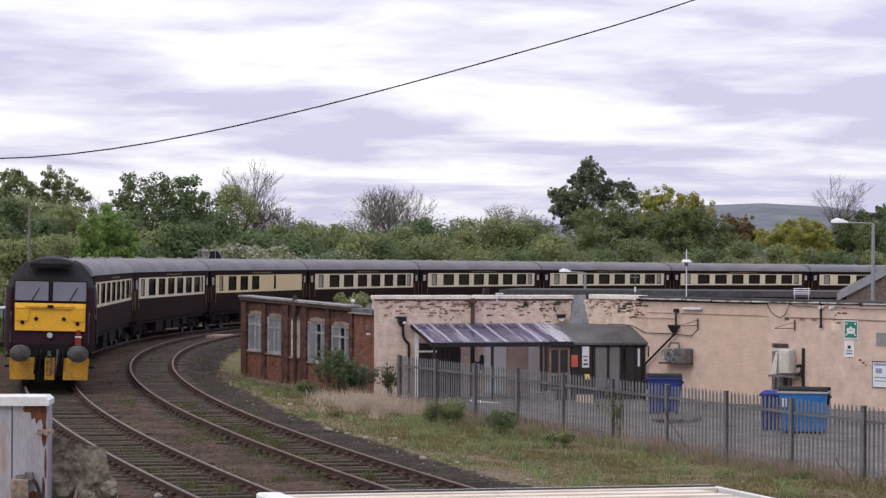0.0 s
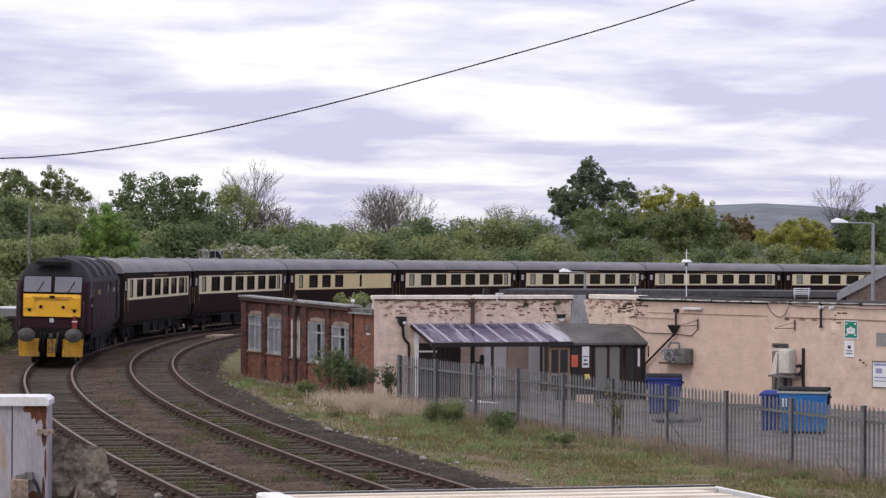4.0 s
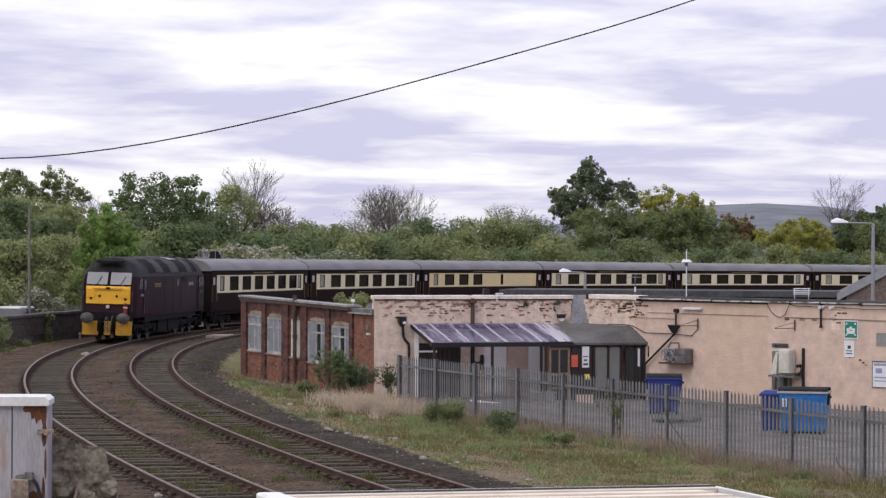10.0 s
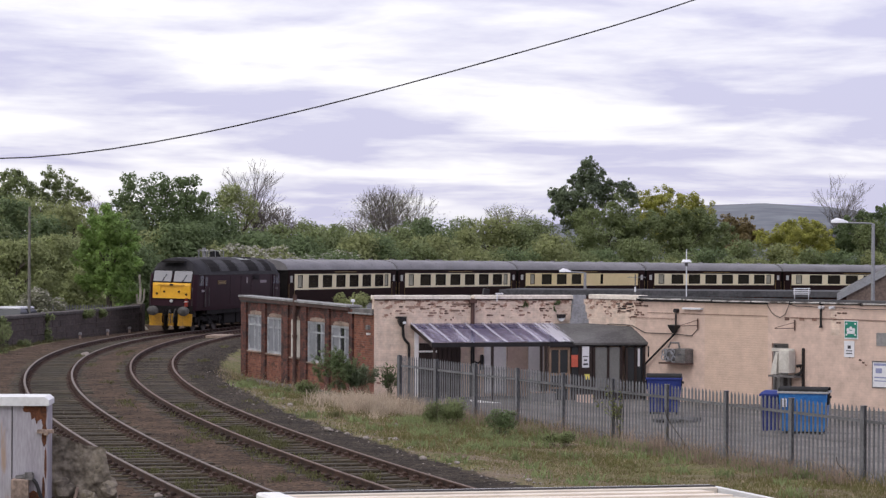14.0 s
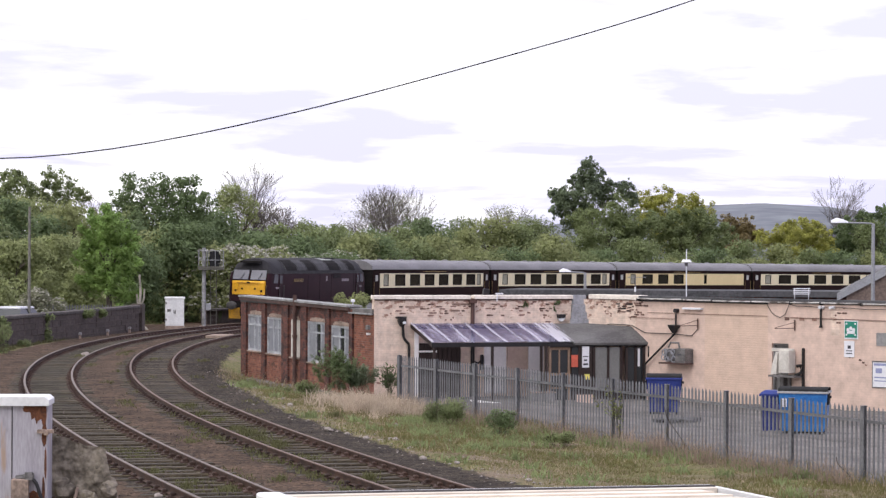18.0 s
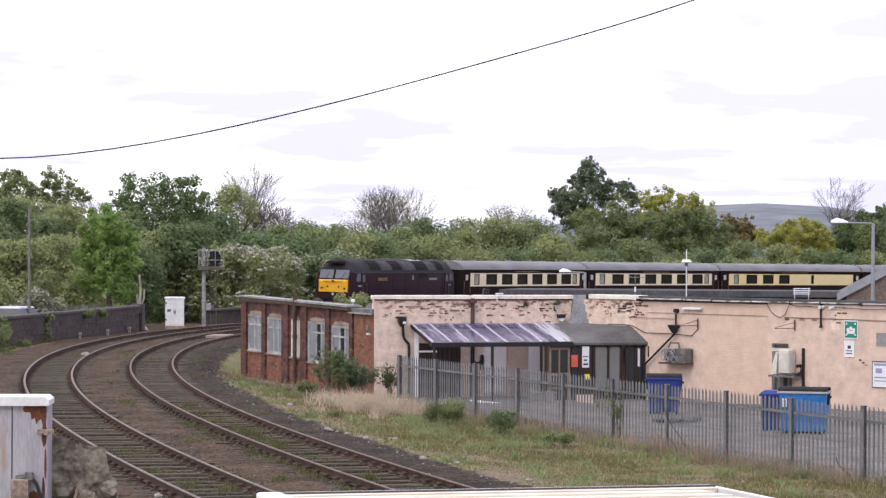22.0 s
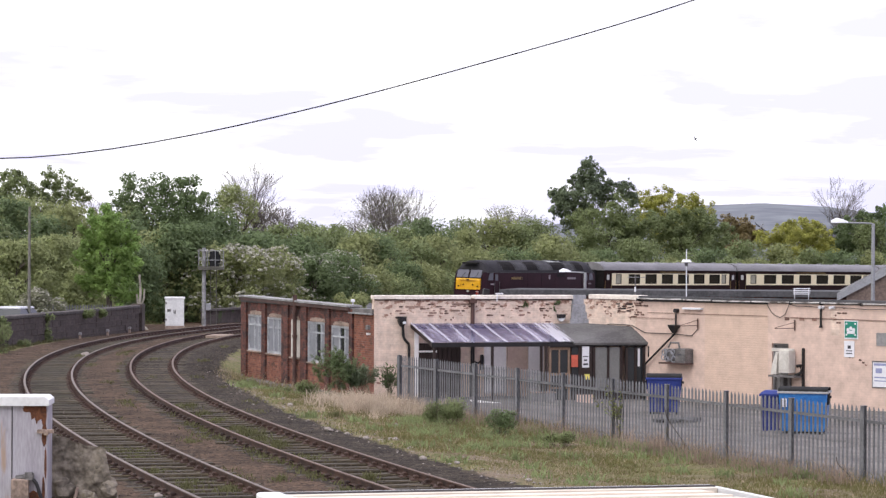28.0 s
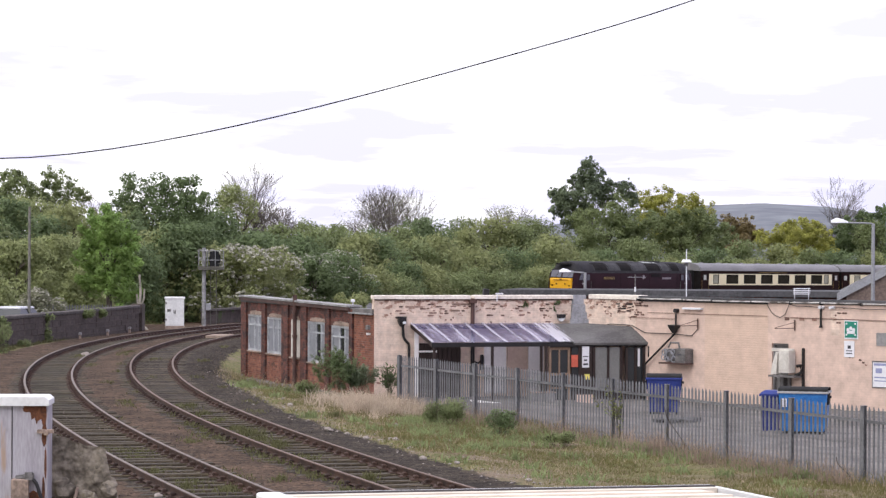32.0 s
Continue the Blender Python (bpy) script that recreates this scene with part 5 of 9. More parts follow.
    part("vent_pipe", Mesh().line([(10.56, -0.14, 2.42), (10.56, -0.14, 1.80)], 0.035, 8).tube((10.56, -0.14, 1.84), (10.56, -0.14, 1.78), 0.055), MAT["pipe_black"], block, "black vent pipe", m=WING)
    for x in (10.56, 10.98):
        l = Mesh().tube((x, -0.08, 2.42), (x, -0.22, 2.41), 0.04, 0.05, n=12).box(x - 0.06, x + 0.1, -0.12, -0.06, 2.37, 2.46)
        part("security_camera", l, MAT["sign_white"], block, "white wall-mounted camera", m=WING)
    for x in (9.15, 9.75, 10.25):
        part("vent_brick", Mesh().slab(x - 0.09, x + 0.09, -0.085, -0.06, 1.98, 2.08, 0.01), MAT["brown_brick"], block, "brown air brick", m=WING)
    part("repair_streak", Mesh().slab(10.9, 11.25, -0.078, -0.06, 1.55, 2.35, 0.004), MAT["flaked_brick"], block, "patch of flaking paint", m=WING)


wing_wall()


def flat_roofs():
    top = [(-2.1, 83.4), (4.77, 85.5), (17.9, 71.3), (27, 80), (12, 103), (-7.4, 97.1)]
    part("flat_roof", Mesh().loft([[Vector((x, y, z)) for x, y in top] for z in (1.95, 2.06)]), MAT["felt_roof"], block, "dark felt flat roof")
    far = [(-7.6, 97.2), (12, 103.2), (27, 80)]
    for a, b in zip(far[:-1], far[1:]):
        m = wall_frame(a, b)
        part("rear_wall", Mesh().box(0, math.hypot(b[0] - a[0], b[1] - a[1]), -0.3, 0, -1.6, 2.05), MAT["red_brick"], block, m=m)
    e = wall_frame((17.85, 71.1), (27, 80))
    part("end_wall", Mesh().box(0, 12.8, 0, 0.3, -1.3, 2.5), MAT["pink_brick"], block, m=e)
    # a higher range behind, dark fascia
    rear = wall_frame((2.5, 95.4), (25, 92))
    part("rear_range", Mesh().box(0, 26, 0, 6, 1.9, 2.54), MAT["red_brick"], block, m=rear)
    part("rear_roof", Mesh().loft([[Vector((x, y, z)) for y, z in ((-0.3, 2.52), (6.2, 2.56), (6.2, 2.64), (-0.3, 2.67))] for x in (-0.3, 26)]), MAT["felt_roof"], block, "dark roof of the rear range", m=rear)
    part("rear_fascia", Mesh().box(-0.3, 26, -0.36, -0.302, 2.45, 2.66), MAT["felt_roof"], block, "dark rear fascia", m=rear)
    s = Mesh()
    for k in range(4):
        s.slab(0, 0.56, 0, 0.25, 2.73 + 0.06 * k, 2.755 + 0.06 * k, 0.006)
    s.box(0.03, 0.05, 0.08, 0.2, 2.0, 2.93).box(0.5, 0.52, 0.08, 0.2, 2.0, 2.93)
    part("roof_louvre", s, MAT["sign_white"], block, "white slatted roof louvre", m=pose(11.84, 83.9, -0.02, 0, 0, -12))
    fl = Mesh().slab(-0.10, 0.10, -0.08, 0.08, 0, 0.22, 0.03).tube((0, 0, -0.3), (0, 0, 0.05), 0.03)
    part("floodlight", fl, MAT["pipe_black"], block, "dark floodlight on the parapet", m=pose(1.45, 84.3, 2.63, 0, 8, 15))
    g = Mesh().box(0, 0.26, -0.03, 0.03, 0.03, 0.08).tube((0.05, 0, -0.2), (0.05, 0, 0.05), 0.02)
    part("parapet_lamp", g, MAT["sign_white"], block, "small white lamp on a bracket", m=pose(1.79, 84.05, 2.63, 0, 0, 15))
    part("parapet_lamp", Mesh().slab(-0.07, 0.07, -0.06, 0.06, 0, 0.10, 0.02).tube((0, 0, -0.3), (0, 0, 0.02), 0.02), MAT["sign_white"], block, "small white roof lamp", m=pose(-3.15, 87.0, 2.32))


flat_roofs()


def roof_step():
    """Lead-clad stack that steps down from the parapet onto the porch."""
    t = thing("lead_clad_stack", "grey lead-clad stepped stack between parapet and porch", "roof stack", m=FRONT)
    b = Mesh()
    for k, (z0, z1, o) in enumerate(((2.34, 2.64, 0.10), (2.08, 2.31, 0.17), (1.84, 2.05, 0.24), (1.56, 1.81, 0.31))):
        b.loft([[Vector((x, y, z)) for x, y in ((6.98 - (o - 0.16), -o), (7.72 + (o - 0.16) * 4, -o), (7.72 + (o - 0.16) * 4, 0.05), (6.98, 0.05))] for z in (z0, z1)])
        b.loft([[Vector((x, y, z)) for x, y in ((6.96 - (o - 0.16), -o - 0.03), (7.74 + (o - 0.16) * 4, -o - 0.03), (7.74 + (o - 0.16) * 4, 0.05), (6.96, 0.05))] for z in (z0 - 0.025, z0)])
    part("cladding", b, MAT["lead"], t)


roof_step()


def canopy():
    t = thing("lean_to_canopy", "corrugated translucent lean-to canopy on brown posts", "canopy", m=FRONT)
    x0, x1 = 1.30, 6.28
    n = 8
    wdt = (x1 - x0) / n
    # the canopy runs out and slightly along, so its sheets are skewed
    for k in range(n):
        a = x0 + k * wdt
        r = Mesh()
        cols = 12
        rows = []
        for j in range(cols + 1):
            x = a + wdt * j / cols + 0.012 * (j == cols)
            z = 0.018 * math.cos(j * math.pi) + 0.006 * (k % 2)
            rows.append([Vector((x, 0.0, 1.68 + z)), Vector((x + 0.0, -2.55, 1.14 + z)), Vector((x, -2.55, 1.132 + z)), Vector((x, 0.0, 1.672 + z))])
        r.loft(rows)
        pale = k in (7,)
        part("roof_sheet", r, MAT["corrugated_pale"] if pale else MAT["corrugated"], t, "clear pale plastic sheet" if pale else "purplish corrugated plastic sheet")
        part("sheet_lap", Mesh().loft([[Vector((x, y, z)) for y, z in ((0, 1.70), (-2.56, 1.16), (-2.56, 1.14), (0, 1.68))] for x in (a - 0.045, a + 0.045)]), MAT["corrugated_pale"], t, "pale overlap between sheets")
    part("front_beam", Mesh().box(x0 - 0.05, x1, -2.56, -2.46, 0.98, 1.12), MAT["pipe_black"], t, "dark front beam")
    part("wall_plate", Mesh().box(x0, x1, -0.08, 0, 1.5, 1.64), MAT["dark_wood"], t)
    for x in (x0, x1):
        part("end_rafter", Mesh().loft([[Vector((q, y, z)) for y, z in ((0, 1.66), (-2.5, 1.12), (-2.5, 1.0), (0, 1.54))] for q in (x - 0.04, x + 0.04)]), MAT["dark_wood"], t)
    for x in (1.36, 3.35, 5.05, 6.2):
        part("post", Mesh().box(x - 0.04, x + 0.04, -2.54, -2.46, YARD, 1.0), MAT["dark_wood"], t, "brown timber post")
    for x, mt, lb in ((1.40, "render_white", "white painted end post"), (6.2, "dark_wood", "")):
        part("wall_post", Mesh().box(x - 0.06, x + 0.06, -0.32, -0.2, YARD, 1.5), MAT[mt], t, lb)
    part("screen_bar", Mesh().box(1.48, 2.1, -0.30, -0.275, 0.72, 0.78), MAT["render_white"], t, "white glazing bar")
    # what closes the wall under it
    part("boarded_screen", Mesh().box(1.5, 2.95, -0.25, -0.2, YARD, 1.02), MAT["dark_wood"], t, "dark boarded screen")
    for k in range(9):
        part("screen_board", Mesh().box(1.52 + k * 0.16, 1.66 + k * 0.16, -0.275, -0.25, YARD, 1.0), MAT["dark_wood"], t)
    part("pale_panel", Mesh().box(3.84, 4.63, -0.06, -0.01, -0.7, 1.1), MAT["render_white"], t, "white painted panel")
    part("tan_panel", Mesh().box(4.68, 5.39, -0.06, -0.01, -0.7, 1.1), MAT["render_tan"], t, "tan painted panel")
    part("pale_panel", Mesh().box(5.43, 5.97, -0.06, -0.01, -0.7, 1.1), MAT["render_white"], t, "white painted panel")
    part("drainpipe", Mesh().line([(3.42, -0.1, 1.6), (3.42, -0.1, -0.8)], 0.07, 8), MAT["pipe_black"], t, "dark drainpipe")
    part("loop_pipe", Mesh().line([(3.45, -0.1, 0.42), (3.6, -0.12, 0.33), (3.75, -0.1, 0.42)], 0.03).box(3.72, 3.8, -0.12, 0, 0.1, 0.62), MAT["pipe_black"], t)


canopy()


def porch():
    t = thing("entrance_porch", "dark glazed timber porch with a felt roof and notices", "porch", m=FRONT)
    top = [Vector(p) for p in ((6.15, 0.0, 1.66), (7.37, -0.1, 1.68), (8.42, -2.12, 1.62), (8.74, -2.8, 1.10), (6.12, -2.8, 1.10))]
    low = [p - Vector((0, 0, 0.07)) for p in top]
    r = Mesh().add(top + low, [(0, 4, 2), (0, 2, 1), (4, 3, 2), (5, 7, 9), (5, 6, 7), (9, 7, 8), (4, 9, 8, 3), (3, 8, 7, 2), (0, 5, 9, 4), (1, 6, 5, 0), (2, 7, 6, 1)])
    part("roof", r, MAT["porch_felt"], t, "dark felt lean-to roof")
    part("fascia", Mesh().box(5.2, 8.70, -2.76, -2.70, 0.98, 1.06), MAT["pipe_black"], t, "black fascia board")
    part("back_wall", Mesh().box(6.05, 7.3, -0.9, -0.82, YARD, 1.5), MAT["dark_wood"], t)
    part("floor_slab", Mesh().slab(5.2, 8.6, -2.7, -0.1, YARD - 0.2, YARD + 0.06, 0.02), MAT["concrete"], t)
    for x in (5.16, 6.32, 6.72, 6.83, 7.33, 7.78, 7.98, 8.30, 8.60):
        part("frame_post", Mesh().box(x - 0.04, x + 0.04, -2.72, -2.63, YARD, 1.0), MAT["dark_wood"], t, "dark timber post")
    for a, b, mat in ((6.87, 7.29, "dim_glass"), (7.37, 7.74, "dim_glass"), (8.02, 8.26, "dark_glass"), (8.34, 8.56, "dark_glass"), (6.05, 6.28, "dark_glass")):
        p = part("pane", Mesh().box(a, b, -2.69, -2.675, -0.5, 0.95), MAT[mat], t, "dim glass pane")
        part("lower_panel", Mesh().box(a, b, -2.70, -2.66, YARD, -0.5), MAT["dark_wood"], t)
    part("pale_strip", Mesh().box(8.38, 8.46, -2.70, -2.692, 0.3, 0.9), MAT["sign_white"], t, "narrow pale strip on the glass")
    # glazed door with a tan lattice frame
    d = Mesh().box(5.26, 5.34, -2.68, -2.61, YARD, 0.95).box(5.92, 6.0, -2.68, -2.61, YARD, 0.95).box(5.34, 5.92, -2.68, -2.61, 0.02, 0.10).box(5.34, 5.92, -2.68, -2.61, 0.87, 0.95)
    d.box(5.60, 5.65, -2.67, -2.62, YARD, 0.87).box(5.34, 5.92, -2.67, -2.62, -0.42, -0.36)
    dr = part("door", d, MAT["tan_wood"], t, "tan wooden door with glass panes")
    part("door_glass", Mesh().box(5.34, 5.92, -2.65, -2.64, YARD, 0.9), MAT["dark_glass"], dr)
    part("red_notice", Mesh().box(6.02, 6.25, -2.745, -2.725, 0.30, 0.70), MAT["sign_red"], t, "faded red notice")
    n = part("white_notice", Mesh().box(6.40, 6.64, -2.745, -2.725, 0.28, 1.0), MAT["sign_white"], t, "two white paper notices")
    part("notice_bars", Mesh().box(6.44, 6.60, -2.755, -2.746, 0.36, 0.42).box(6.46, 6.56, -2.755, -2.746, 0.5, 0.55).box(6.43, 6.61, -2.755, -2.746, 0.63, 0.66), MAT["ink_dark"], n)
    part("yellow_sticker", Mesh().box(6.48, 6.66, -2.745, -2.725, -0.12, 0.06), MAT["sign_yellow"], t, "small yellow warning sticker")
    part("notice_board_back", Mesh().box(6.36, 6.68, -2.725, -2.64, YARD, 1.0), MAT["dark_wood"], t, "dark boarding behind the notices")
    part("side_lamp", Mesh().slab(8.70, 8.80, -2.85, -2.72, 0.62, 1.0, 0.03), MAT["pipe_black"], t, "black lamp on the porch corner")


porch()


def decayed_bricks():
    """Single bricks that have blown on the old end of the wing."""
    rng = random.Random(19)
    bks = []
    for w_ in (0.035, 0.055, 0.08, 0.10):
        ring = [(-w_, -0.024), (w_ * 0.4, -0.03), (w_, -0.01), (w_ * 0.8, 0.026), (-w_ * 0.3, 0.02), (-w_ * 0.9, 0.028)]
        bks.append(Mesh().loft([[Vector((a * rng.uniform(0.8, 1.2), y, b)) for a, b in ring] for y in (-0.006, 0.03)]).mesh("brick", MAT["brown_brick"]))
    for x, z, n in ((2.3, 2.28, 9), (2.6, 2.15, 7), (2.75, 2.35, 8), (1.2, 2.3, 4), (0.9, 2.42, 3), (1.8, 2.1, 3), (2.5, 1.92, 4), (1.4, 1.95, 2), (11.1, 2.2, 3), (11.2, 1.95, 2), (11.9, 0.85, 3), (12.2, 0.7, 2)):
        for _ in range(n):
            r = int(round((z + rng.gauss(0, 0.10)) / 0.075))
            c = int(round((x + rng.gauss(0, 0.16)) / 0.225))
            y = -0.074 if x > 8 else -0.014
            part("brick", rng.choice(bks), None, block, m=WING @ pose(c * 0.225 + 0.11 * (r % 2) + rng.uniform(-0.06, 0.06), y, min(r * 0.075, 2.44), 0, rng.uniform(-6, 6), 0))


decayed_bricks()


def blown_bricks():
    """A dark hole where the old end of the wing has lost its facing."""
    rng = random.Random(41)
    for k in range(15):
        x, z, w, h = 1.72 + rng.uniform(0, 0.72), 2.14 + 0.075 * rng.randrange(4), rng.uniform(0.04, 0.1), rng.uniform(0.022, 0.034)
        ring = [(-w, -h), (w * 0.5, -h * 1.1), (w, -h * 0.3), (w * 0.8, h), (-w * 0.4, h * 0.8), (-w * 1.1, h * 0.4)]
        part("blown_brick", Mesh().loft([[Vector((x + a, y, z + b)) for a, b in ring] for y in (-0.022, 0.0)]), MAT["pipe_brown"] if k % 3 else MAT["pipe_black"], block, m=WING)


blown_bricks()


def wall_things():
    # outdoor unit on its stand
    t = thing("air_conditioner", "beige outdoor air-conditioning unit on a wall bracket", "air conditioner", m=WING)
    part("casing", Mesh().slab(9.14, 9.55, -0.46, -0.14, 0.34, 1.06, 0.015), MAT["unit_beige"], t, "beige steel casing")
    part("side_guard", Mesh().loft([[Vector((x, y, z)) for x, z in ((8.78, 0.28), (9.0, 0.28), (9.06, 0.95), (8.98, 0.98), (8.84, 0.6))] for y in (-0.42, -0.2)]), MAT["unit_beige"], t)
    part("fan_grille", Mesh().box(9.18, 9.51, -0.475, -0.46, 0.42, 0.98), MAT["unit_beige"], t, "pale louvred grille")
    for k_ in range(7):
        part("louvre", Mesh().box(9.19, 9.50, -0.482, -0.475, 0.45 + k_ * 0.075, 0.462 + k_ * 0.075), MAT["unit_beige"], t)
    part("bracket", Mesh().box(8.75, 9.8, -0.5, -0.1, 0.20, 0.26).box(9.3, 9.36, -0.2, -0.1, -0.6, 0.2).box(9.05, 9.2, -0.3, -0.1, -0.85, 0.2), MAT["unit_grey"], t, "grey steel bracket")
    part("top_rail", Mesh().box(8.72, 9.6, -0.3, -0.24, 1.0, 1.10), MAT["unit_beige"], t)
    part("pipe_bundle", Mesh().line([(9.72, -0.25, 0.55), (9.85, -0.25, 0.6), (9.84, -0.2, 0.35), (9.6, -0.2, 0.25)], 0.06, 8).box(9.82, 9.88, -0.16, -0.08, -0.2, 1.12), MAT["pipe_black"], t, "black insulated pipes")
    # condenser cluster
    t = thing("condenser_unit", "weathered grey condenser with pipework on the pink wall", "condenser", m=WING)
    part("casing", Mesh().slab(4.72, 5.14, -0.42, -0.02, 0.48, 0.96, 0.03), MAT["unit_grey"], t)
    part("fan_housing", Mesh().tube((4.45, -0.35, 0.72), (4.45, -0.05, 0.72), 0.22, n=16), MAT["unit_grey"], t)
    part("dark_core", Mesh().box(4.08, 4.74, -0.28, -0.04, 0.55, 0.93), MAT["pipe_black"], t)
    part("fan_housing", Mesh().tube((4.2, -0.3, 0.82), (4.2, -0.05, 0.82), 0.12, n=16), MAT["door_grey"], t)
    for cx_, cz_, rr_ in ((4.45, 0.72, 0.15), (4.2, 0.82, 0.09), (4.62, 0.60, 0.10), (4.16, 0.65, 0.08), (4.58, 0.84, 0.08), (4.33, 0.60, 0.07)):
        part("coil", Mesh().line([(cx_ + math.cos(a_) * rr_, -0.4, cz_ + math.sin(a_) * rr_) for a_ in (k_ * 2 * math.pi / 16 for k_ in range(17))], 0.020), MAT["galvanised"] if "galvanised" in MAT else MAT["lead"], t, "coiled grey pipe")
    part("top_frame", Mesh().line([(4.3, -0.3, 0.98), (4.4, -0.3, 1.14), (4.75, -0.3, 1.14), (4.8, -0.3, 0.96)], 0.035), MAT["unit_grey"], t)
    part("shelf", Mesh().box(4.0, 5.16, -0.45, -0.02, 0.44, 0.49), MAT["pipe_brown"], t)
    part("label_bar", Mesh().box(4.82, 5.0, -0.425, -0.42, 0.74, 0.78), MAT["ink_dark"], t)
    # signs
    t = thing("assembly_point_sign", "green and white assembly point sign on pink wall", "sign", m=WING)
    part("board", Mesh().slab(11.45, 11.97, -0.095, -0.072, 1.46, 2.03, 0.004), MAT["sign_white"], t)
    part("green_field", Mesh().box(11.475, 11.945, -0.1, -0.096, 1.50, 2.00), MAT["sign_green"], t, "green sign face")
    s = Mesh()
    for x in (11.60, 11.71, 11.82):
        s.tube((x, -0.104, 1.74 + (0.05 if x == 11.71 else 0)), (x, -0.101, 1.74 + (0.05 if x == 11.71 else 0)), 0.06, n=10)
    s.box(11.56, 11.86, -0.104, -0.101, 1.62, 1.72)
    for dx, dz in ((-0.17, 0.17), (0.17, 0.17), (-0.17, -0.17), (0.17, -0.17)):
        s.box(11.71 + dx - 0.03, 11.71 + dx + 0.03, -0.104, -0.101, 1.76 + dz - 0.025, 1.76 + dz + 0.025)
    part("pictogram", s, MAT["sign_white"], t, "plain white symbol with four arrows")
    t = thing("notice_board", "small white notice below the green sign", "sign", m=WING, group="wall notices")
    part("board", Mesh().slab(11.44, 11.83, -0.09, -0.072, 0.90, 1.40, 0.004), MAT["sign_white"], t)
    part("symbol_bars", Mesh().box(11.58, 11.70, -0.094, -0.09, 1.16, 1.26).box(11.52, 11.76, -0.094, -0.09, 1.08, 1.11).box(11.52, 11.76, -0.094, -0.09, 1.0, 1.03), MAT["ink_dark"], t)
    t = thing("notice_board", "large white notice with pale blue print", "sign", m=WING, group="wall notices")
    part("board", Mesh().slab(12.54, 13.2, -0.09, -0.072, 0.02, 0.80, 0.004), MAT["sign_white"], t)
    part("print_bars", Mesh().box(12.6, 13.14, -0.094, -0.09, 0.68, 0.75).box(12.66, 12.9, -0.094, -0.09, 0.45, 0.6).box(12.62, 13.1, -0.094, -0.09, 0.3, 0.34).box(12.62, 13.1, -0.094, -0.09, 0.2, 0.23), MAT["ink_blue"], t)
    part("frame", Mesh().box(12.52, 13.22, -0.095, -0.075, 0.78, 0.82).box(12.52, 12.55, -0.095, -0.075, 0.0, 0.82).box(12.52, 13.22, -0.095, -0.075, 0.0, 0.03), MAT["unit_grey"], t)
    t = thing("metal_plate", "plain grey metal plate fixed to pink wall", "plate", m=WING)
    part("plate", Mesh().slab(12.68, 13.2, -0.09, -0.072, 1.28, 1.68, 0.004), MAT["door_grey"], t)


wall_things()


# ---------------------------------------------------------------- fence, bins and yard
MAT.update({
    "galvanised": material("galvanised", (0.215, 0.215, 0.225), (0.135, 0.135, 0.143), rough=0.55, metal=0.35, scale=1.5, fine=14, bump=0.06, vary=0.12),
    "bin_blue": material("bin_blue", (0.03, 0.17, 0.44), (0.022, 0.12, 0.34), rough=0.5, scale=1.5, fine=12, bump=0.05),
    "bin_navy": material("bin_navy", (0.022, 0.04, 0.20), (0.018, 0.03, 0.15), rough=0.5, scale=1.5, fine=12, bump=0.05),
    "bin_lid": material("bin_lid", (0.022, 0.022, 0.021), (0.014, 0.014, 0.013), spec=0.12, rough=0.85, scale=2, fine=14, bump=0.08),
    "bin_rim": material("bin_rim", (0.34, 0.34, 0.33), (0.26, 0.26, 0.25), rough=0.5, scale=2, fine=14, bump=0.05),
    "bag_white": material("bag_white", (0.72, 0.72, 0.76), (0.6, 0.6, 0.64), rough=0.35, scale=6, fine=30, bump=0.3),
    "rubber": material("rubber", (0.02, 0.02, 0.02), rough=0.8, bump=0.1),
})
FENCE = wall_frame((-1.37, 75.9), (8.73, 51.2))


def palisade():
    t = thing("palisade_fence", "galvanised grey steel palisade fence", "fence", m=FENCE)
    pale = Mesh()
    z0, z1 = -0.95, 0.92
    sec = [(-0.034, 0.010), (-0.018, -0.010), (0.018, -0.010), (0.034, 0.010)]
    r0 = [Vector((x, y, z0)) for x, y in sec] + [Vector((x, y + 0.004, z0)) for x, y in reversed(sec)]
    r1 = [Vector((p.x, p.y, z1 - 0.07)) for p in r0]
    r2 = [Vector((p.x * 0.12, p.y * 0.5, z1)) for p in r0]
    pale.loft([r0, r1, r2])
    pm = pale.mesh("pale", MAT["galvanised"])
    post = Mesh().box(-0.05, 0.05, -0.10, -0.085, -1.2, 0.90).box(-0.05, 0.05, -0.035, -0.02, -1.2, 0.90).box(-0.008, 0.008, -0.085, -0.035, -1.2, 0.90)
    post.box(-0.06, 0.06, -0.11, -0.01, 0.895, 0.91)
    qm = post.mesh("post", MAT["galvanised"])
    rng = random.Random(8)
    n = 0
    x = 0.0
    while x < 36:
        part("pale", pm, None, t, m=pose(x, rng.uniform(-0.004, 0.004), rng.uniform(-0.012, 0.012), 0, rng.uniform(-0.6, 0.6), 0))
        x += 0.172
    for k in range(13):
        a = 0.35 + 2.93 * k
        part("post", qm, None, t, "steel fence post", m=pose(a, 0.0, 0.03))
        if k:
            for z in (0.62, -0.62):
                part("rail", Mesh().box(a - 2.9, a - 0.03, -0.05, -0.02, z - 0.03, z + 0.03).box(a - 2.9, a - 0.03, -0.055, -0.015, z + 0.022, z + 0.03), MAT["galvanised"], t, "horizontal fence rail")
    return t


palisade()


